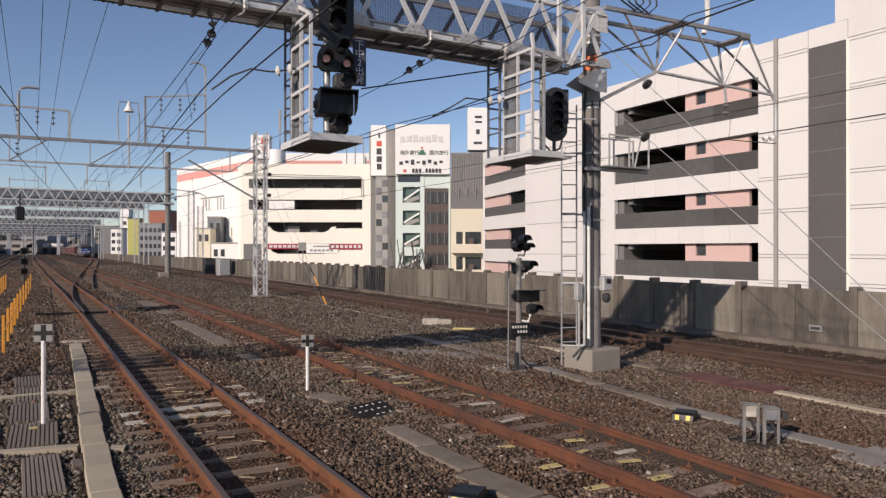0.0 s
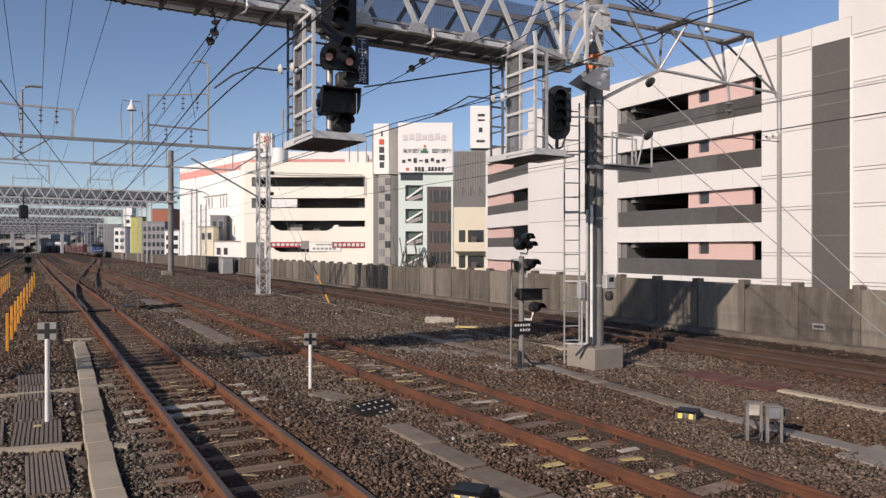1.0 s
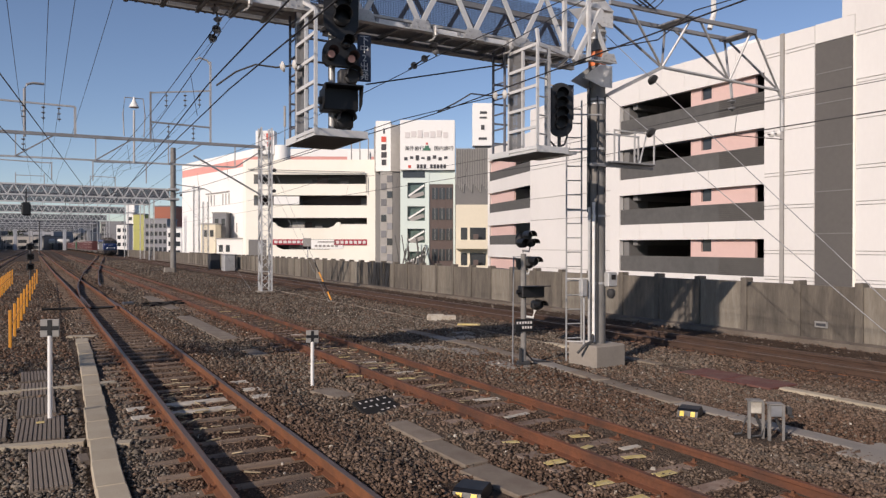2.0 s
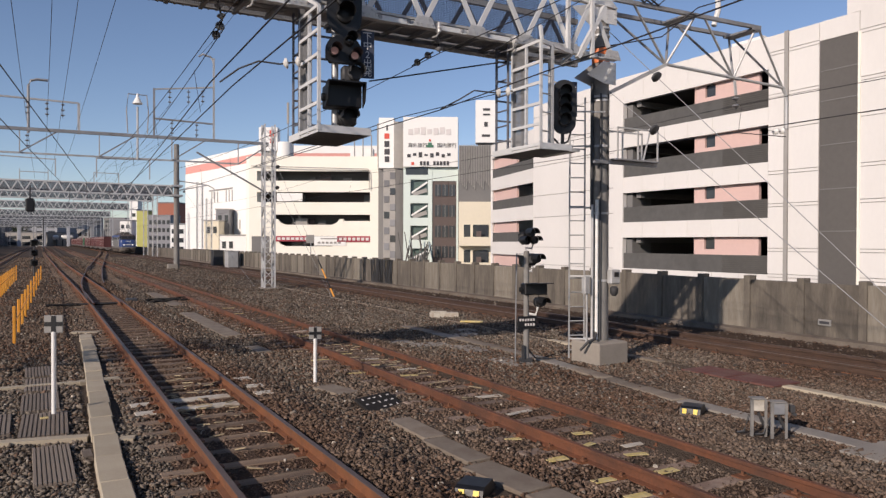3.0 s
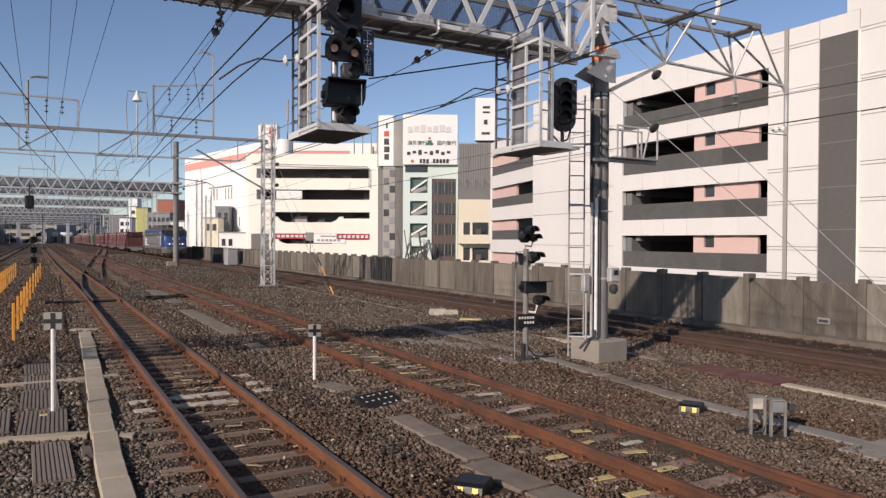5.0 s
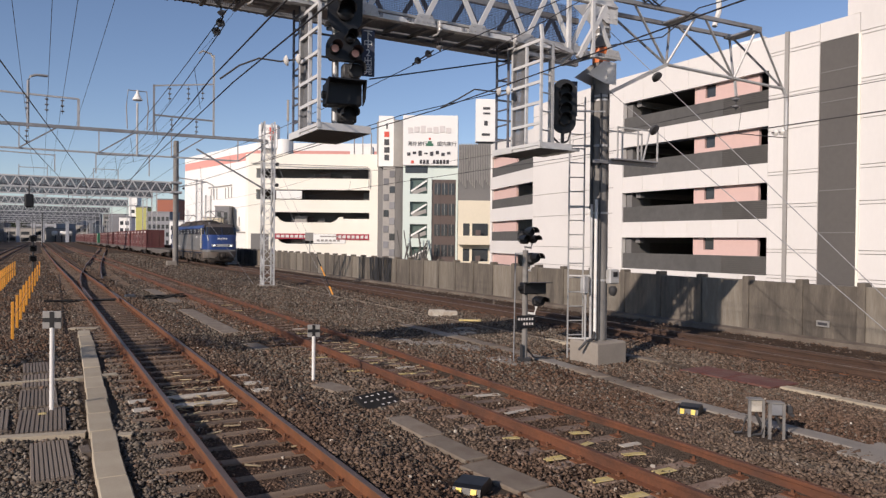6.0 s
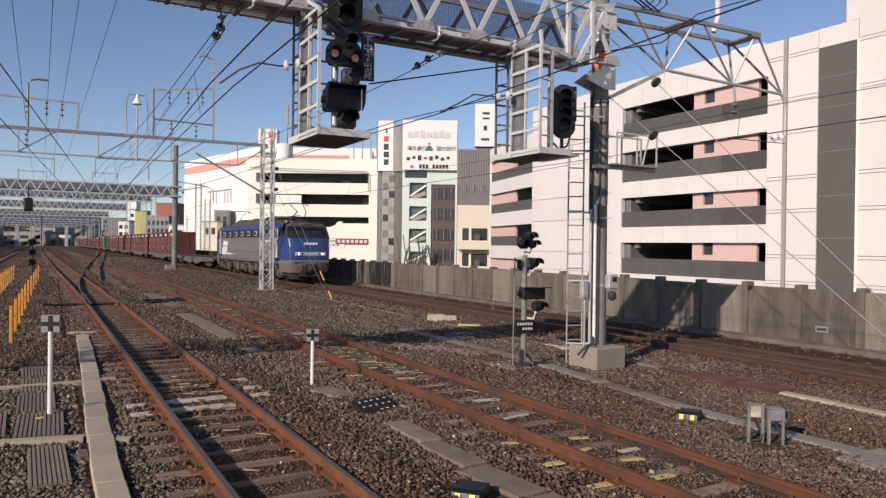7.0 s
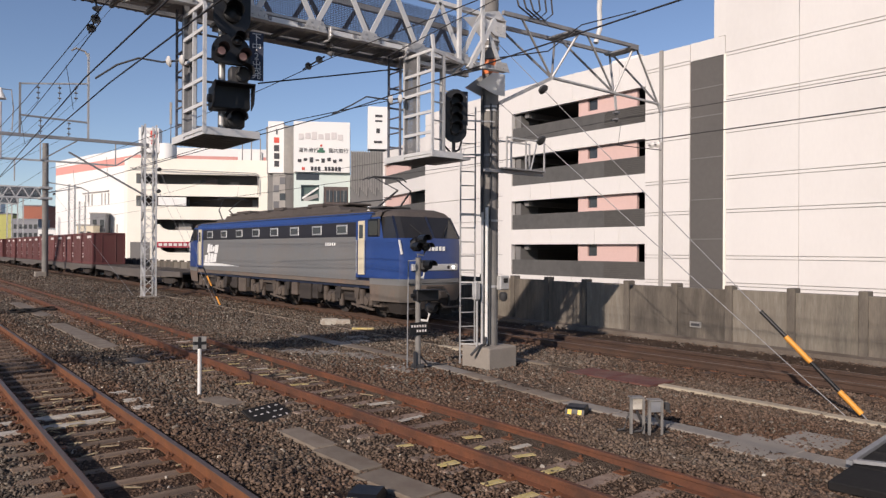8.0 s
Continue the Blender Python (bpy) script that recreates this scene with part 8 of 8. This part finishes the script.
    # pantographs: the leading one raised
    for y, up in ((2.7, 1.0), (L - 2.7, 1.0)):
        p = part("pantograph", Geo().cbox(-0.6, 0.6, y - 0.5, y + 0.5, 3.72, 3.78, 0.01), M_DARK, t, "thin dark pantograph")
        s = 1 if y < 9 else -1
        for x in (-0.45, 0.45):
            part("arm", Geo().bar((x, y, 3.78), (x * 0.6, y - s * 0.95, 4.3), 0.045), M_DARK, p)
            part("arm", Geo().bar((x * 0.6, y - s * 0.95, 4.3), (x, y + s * 0.25, 4.82), 0.03), M_DARK, p)
        for dy in (-0.17, 0.17):
            part("head_bar", Geo().tube([(-0.8, y + s * 0.25 + dy, 4.72), (-0.6, y + s * 0.25 + dy, 4.84), (0.6, y + s * 0.25 + dy, 4.84), (0.8, y + s * 0.25 + dy, 4.72)], 0.022), M_DARK, p)
    # bogies
    rnd = random.Random(6)
    for c in (3.35, L / 2, L - 3.35):
        bg = part("bogie", Geo().cbox(-1.12, -1.0, c - 1.75, c + 1.75, 0.5, 0.82, 0.03).cbox(1.0, 1.12, c - 1.75, c + 1.75, 0.5, 0.82, 0.03).cbox(-1.0, 1.0, c - 0.3, c + 0.3, 0.45, 0.8, 0.03), M_BOGIE, t, "dusty brown bogie")
        for dy in (-1.25, 1.25):
            for x in (-0.56, 0.56):
                g = Geo()
                wheel_geo(g, x, c + dy, 0.56)
                part("wheel", g, M_BOGIE, bg, smooth=True)
            for x in (-1.16, 1.16):
                part("axle_box", Geo().cbox(x - 0.1, x + 0.1, c + dy - 0.24, c + dy + 0.24, 0.38, 0.78, 0.06), M_BOGIEL, bg)
                part("spring", Geo().cyl((x, c + dy + 0.42, 0.45), (x, c + dy + 0.42, 0.95), 0.11, n=12), M_BOGIEL, bg)
                part("spring", Geo().cyl((x, c + dy - 0.42, 0.45), (x, c + dy - 0.42, 0.95), 0.11, n=12), M_BOGIE, bg)
                part("brake_shoe", Geo().cbox(x - 0.06, x + 0.06, c + dy * 0.45 - 0.1, c + dy * 0.45 + 0.1, 0.3, 0.75, 0.03), M_BOGIEL, bg)
        for x in (-1.2, 1.2):
            part("damper", Geo().cyl((x, c - 0.7, 0.92), (x, c + 0.7, 0.92), 0.06, n=10), M_BOGIEL, bg)
            part("traction_rod", Geo().bar((x, c - 1.6, 0.3), (x, c - 0.2, 0.42), 0.07), M_BOGIEL, bg)
    for y, w, h, m in ((6.5, 0.9, 0.6, M_BOGIE), (7.4, 0.5, 0.5, M_BOGIEL), (12.6, 0.8, 0.62, M_BOGIEL), (13.5, 0.6, 0.5, M_BOGIE), (5.7, 0.4, 0.55, M_BOGIE)):
        for x in (-1.05, 1.05):
            part("under_box", Geo().cbox(x - 0.25, x + 0.25, y - w / 2, y + w / 2, 1.0 - h, 1.0, 0.03), m, t)
    # roof gear: cable ducts, resistor boxes and a bus bar on insulators
    for x in (-0.98, 0.98):
        part("roof_duct", Geo().cbox(x - 0.07, x + 0.07, 3.6, L - 3.6, 3.60, 3.70, 0.02), M_ROOF, t)
    for k in range(7):
        y = 4.6 + 1.75 * k
        part("roof_box", Geo().cbox(-0.55 - 0.1 * (k % 2), 0.5, y, y + 0.9 + 0.3 * (k % 3), 3.93, 4.02 + 0.05 * (k % 2), 0.03), M_ROOF, t)
    part("bus_bar", Geo().cyl((0.3, 3.0, 4.1), (0.3, L - 3.0, 4.1), 0.025, n=6), M_DARK, t)
    # pipes, reservoirs, sand boxes and brake gear along the underframe
    for q in (-1, 1):
        for k in range(2):
            part("air_pipe", Geo().cyl((q * (1.22 - 0.1 * k), 1.8, 1.06 - 0.07 * k), (q * (1.22 - 0.1 * k), L - 1.8, 1.06 - 0.07 * k), 0.025, n=6), M_BOGIEL, t)
        for y in (6.0, 6.9, 12.9, 13.8):
            part("air_reservoir", Geo().lathe((q * 1.05, y, 0.62), [(0.05, -0.42), (0.16, -0.38), (0.17, 0.38), (0.05, 0.42)], n=12, axis=(0, 1, 0)), M_BOGIE, t, smooth=True)
        for c in (3.35, L / 2, L - 3.35):
            for dy in (-1.95, 1.95, -0.62, 0.62):
                y = c + dy + rnd.uniform(-0.06, 0.06)
                h = rnd.uniform(0.3, 0.5)
                part("sand_box", Geo().prism([(y - 0.17, 1.02), (y + 0.17, 1.02), (y + 0.12, 1.02 - h), (y - 0.08, 1.02 - h)], "x", q * 1.08, q * 1.27), rnd.choice([M_BOGIE, M_BOGIE, M_BOGIEL]), t)
                part("sand_pipe", Geo().tube([(q * 1.15, y, 1.02 - h), (q * 1.0, y + 0.08, 0.35), (q * 0.7, y + 0.15, 0.08)], 0.025), M_BOGIE, t)
            for dy in (-1.25, 1.25):
                part("axle_cap", Geo().lathe((q * 1.26, c + dy, 0.56), [(0.15, 0), (0.14, 0.05), (0.06, 0.07)], n=12, axis=(q, 0, 0)), M_BOGIEL, t, smooth=True)
    for y in (1.4, L - 1.4):
        for x in (-1.15, 1.15):
            part("step", Geo().cbox(x - 0.15, x + 0.15, y - 0.25, y + 0.25, 0.42, 0.47, 0.01).bar((x, y, 0.45), (x, y, 1.1), 0.04), M_BOGIEL, t)
    return t


BOX_L, BOX_W, BOX_H = 3.7, 2.42, 2.48


def container_meshes(m):
    """The meshes of one container: corrugated body, frames, posts, door bars and pale marks."""
    L, W, H = BOX_L, BOX_W, BOX_H
    side = []
    n = 12
    for k in range(n):
        y = -L / 2 + 0.12 + (L - 0.24) * k / n
        d = (L - 0.24) / n
        side += [(W / 2 - 0.055, y), (W / 2 - 0.055, y + 0.3 * d), (W / 2 - 0.008, y + 0.45 * d), (W / 2 - 0.008, y + 0.85 * d)]
    side.append((W / 2 - 0.055, L / 2 - 0.12))
    outline = side + [(W / 2 - 0.05, L / 2 - 0.05), (-W / 2 + 0.05, L / 2 - 0.05)] + [(-x, -y) for x, y in side] + [(-W / 2 + 0.05, -L / 2 + 0.05), (W / 2 - 0.05, -L / 2 + 0.05)]
    ring = lambda z0, z1: Geo().add([(x, y, z) for z in (z0, z1) for x, y in ((-W / 2, -L / 2), (W / 2, -L / 2), (W / 2, L / 2), (-W / 2, L / 2), (-W / 2 + 0.1, -L / 2 + 0.1), (W / 2 - 0.1, -L / 2 + 0.1), (W / 2 - 0.1, L / 2 - 0.1), (-W / 2 + 0.1, L / 2 - 0.1))],
                                    [f for i in range(4) for f in ((i, (i + 1) % 4, 8 + (i + 1) % 4, 8 + i), (4 + i, 12 + i, 12 + (i + 1) % 4, 4 + (i + 1) % 4), (8 + i, 8 + (i + 1) % 4, 12 + (i + 1) % 4, 12 + i), (i, 4 + i, 4 + (i + 1) % 4, (i + 1) % 4))])
    return {"container": Geo().prism(outline, "z", 0.06, H - 0.04).mesh("container", m), "bottom_frame": ring(0.0, 0.15).mesh("bottom_frame", m), "top_frame": ring(H - 0.12, H).mesh("top_frame", m),
            "corner_post": Geo().box(-0.06, 0.06, -0.06, 0.06, 0.152, H - 0.122).mesh("corner_post", m), "door_bar": Geo().cyl((0, 0, 0.2), (0, 0, H - 0.15), 0.025, n=6).mesh("door_bar", m),
            "wide_mark": Geo().box(-0.006, 0.006, -0.22, 0.22, 0, 0.2).mesh("pale_mark", M_PALEINK), "small_mark": Geo().box(-0.006, 0.006, -0.14, 0.14, 0, 0.12).mesh("pale_mark", M_PALEINK)}


def put_container(ms, wagon, y, label):
    c = part("container", ms["container"], None, wagon, label)
    c.location = (0, y, 1.025)

    def sub(name, key, *at):
        o = part(name, ms[key], None, c)
        o.location = at
    sub("bottom_frame", "bottom_frame", 0, 0, 0)
    sub("top_frame", "top_frame", 0, 0, 0)
    for sx in (-1, 1):
        for sy in (-1, 1):
            sub("corner_post", "corner_post", sx * (BOX_W / 2 - 0.058), sy * (BOX_L / 2 - 0.058), 0)
    for x in (-0.5, 0.5):
        sub("door_bar", "door_bar", x, -BOX_L / 2 + 0.03, 0)
    x = -BOX_W / 2 - 0.002
    for yy, z in ((-1.2, 2.05), (-0.7, 2.07), (-0.25, 2.05)):
        sub("pale_mark", "wide_mark", x, yy, z)
    for z in (0.5, 0.75, 1.4, 1.62):
        sub("pale_mark", "small_mark", x, 1.5, z)


WAGON_L = 20.4


def wagon_frame():
    g = Geo()
    for x in (-1.22, 1.22):
        g.prism([(0.35, 0.72), (0.35, 1.0), (WAGON_L - 0.35, 1.0), (WAGON_L - 0.35, 0.72), (WAGON_L - 5.0, 0.66), (WAGON_L - 6.5, 0.48), (6.5, 0.48), (5.0, 0.66)], "x", x - 0.06, x + 0.06)
    g.box(-1.15, 1.15, 0.4, WAGON_L - 0.4, 0.86, 0.97)
    for k in range(11):
        g.box(-1.27, 1.27, 0.5 + 1.93 * k, 0.68 + 1.93 * k, 0.9, 1.02)
    g.cbox(-0.14, 0.14, -0.1, 0.5, 0.74, 0.98, 0.04)
    g.cbox(-0.14, 0.14, WAGON_L - 0.5, WAGON_L + 0.1, 0.74, 0.98, 0.04)
    return g.mesh("frame", M_WAGON)


def build_train():
    loco = locomotive()
    frame_me = wagon_frame()
    red, green = container_meshes(M_CONTAINER), container_meshes(M_CGREEN)
    gb = Geo()
    for x in (-0.98, 0.98):
        gb.prism([(-1.3, 0.42), (-1.25, 0.56), (-0.5, 0.62), (0.5, 0.62), (1.25, 0.56), (1.3, 0.42), (0.45, 0.26), (-0.45, 0.26)], "x", x - 0.06, x + 0.06)
        for dy in (-0.95, 0.95):
            gb.cbox(x - 0.12, x + 0.12, dy - 0.15, dy + 0.15, 0.30, 0.58, 0.04)
    gb.box(-1.0, 1.0, -0.2, 0.2, 0.35, 0.78)
    bog_me = gb.mesh("bogie", M_BOGIE)
    gw = Geo()
    for x in (-0.56, 0.56):
        wheel_geo(gw, x, 0.0, 0.43)
    gw.cyl((-0.56, 0, 0.43), (0.56, 0, 0.43), 0.07, n=10)
    wheel_me = gw.mesh("wheel_set", M_BOGIE, True)
    gx = Geo().cbox(-1.25, -0.85, -0.6, 0.6, 0.35, 0.85, 0.04)
    box_me = gx.mesh("brake_box", M_BOGIEL)
    fills = [".....", "rrrrr", "rrrrr", "rr.rr", "rrrrr", "r..gr", "r.rrr", "rrrrr", "rrr.r", "rrrrr", "rrrrr", "rrrrr"]
    cars = [(loco, 0.0)]
    y = LOCO_L + 0.9
    for fill in fills:
        w = thing("freight_wagon", "flat freight wagon loaded with maroon containers" if "." not in fill else ("empty flat freight wagon behind the locomotive" if fill == "....." else "flat freight wagon with an empty container place"), "freight wagon", group="container wagons")
        part("frame", frame_me, None, w)
        for c in (3.2, WAGON_L - 3.2):
            bo = part("bogie", bog_me, None, w)
            bo.location = (0, c, 0)
            for d in (-0.95, 0.95):
                o = part("wheel_set", wheel_me, None, bo)
                o.location = (0, d, 0)
        for c in (8.0, 11.6):
            o = part("brake_box", box_me, None, w)
            o.location = (0, c, 0)
        for k, ch in enumerate(fill):
            if ch == ".":
                continue
            put_container(red if ch == "r" else green, w, 2.3 + 3.95 * k, "maroon container with pale marks" if ch == "r" else "green container with pale marks")
        cars.append((w, y))
        y += WAGON_L + 0.75
    return cars


def pale_chips():
    """Small pale chips of concrete and litter on the ballast."""
    rnd = random.Random(41)
    g = Geo()
    for k in range(420):
        y = rnd.uniform(3.6, 26)
        x = rnd.uniform(-1.2, 11.2)
        if x > 1.3 * y + 3 or any(a < x < b and c < y < d for a, b, c, d in CLEAR) or min(abs(x - q) for q in (T1 - 0.565, T1 + 0.565, T2 - 0.565, T2 + 0.565)) < 0.1:
            continue
        r = rnd.uniform(0.012, 0.032) * (1.6 if rnd.random() < 0.06 else 1)
        z = track_level(x) + 0.02
        a = rnd.uniform(0, 3.1)
        ca, sa = math.cos(a) * r, math.sin(a) * r
        k1, k2, h = rnd.uniform(0.5, 1), rnd.uniform(0.4, 0.9), rnd.uniform(0.3, 0.8) * r
        base = [(ca, sa), (-sa * k2, ca * k2), (-ca * k1, -sa * k1), (sa * 0.7, -ca * 0.7)]
        v = [(x + u, y + w, z - 0.01) for u, w in base] + [(x + u * 0.7, y + w * 0.7, z + h) for u, w in base]
        g.add(v, [(3, 2, 1, 0), (4, 5, 6, 7), (0, 1, 5, 4), (1, 2, 6, 5), (2, 3, 7, 6), (3, 0, 4, 7)])
    solo("pale_chips", g, M_PALE, "small pale stone chips scattered on brown ballast", "gravel", kind="stuff")


train = build_train()
build_stones()
pale_chips()


# ============ movement ============
def motions():
    for car, offset in train:
        rows = []
        for k in range(17):
            s = 8.0 - 0.5 * k
            rows.append((0.5 * k, pose(T3, 18.1 + 21.5 * s + 0.72 * s * s + offset, 0)))
        walk(car, rows)


motions()
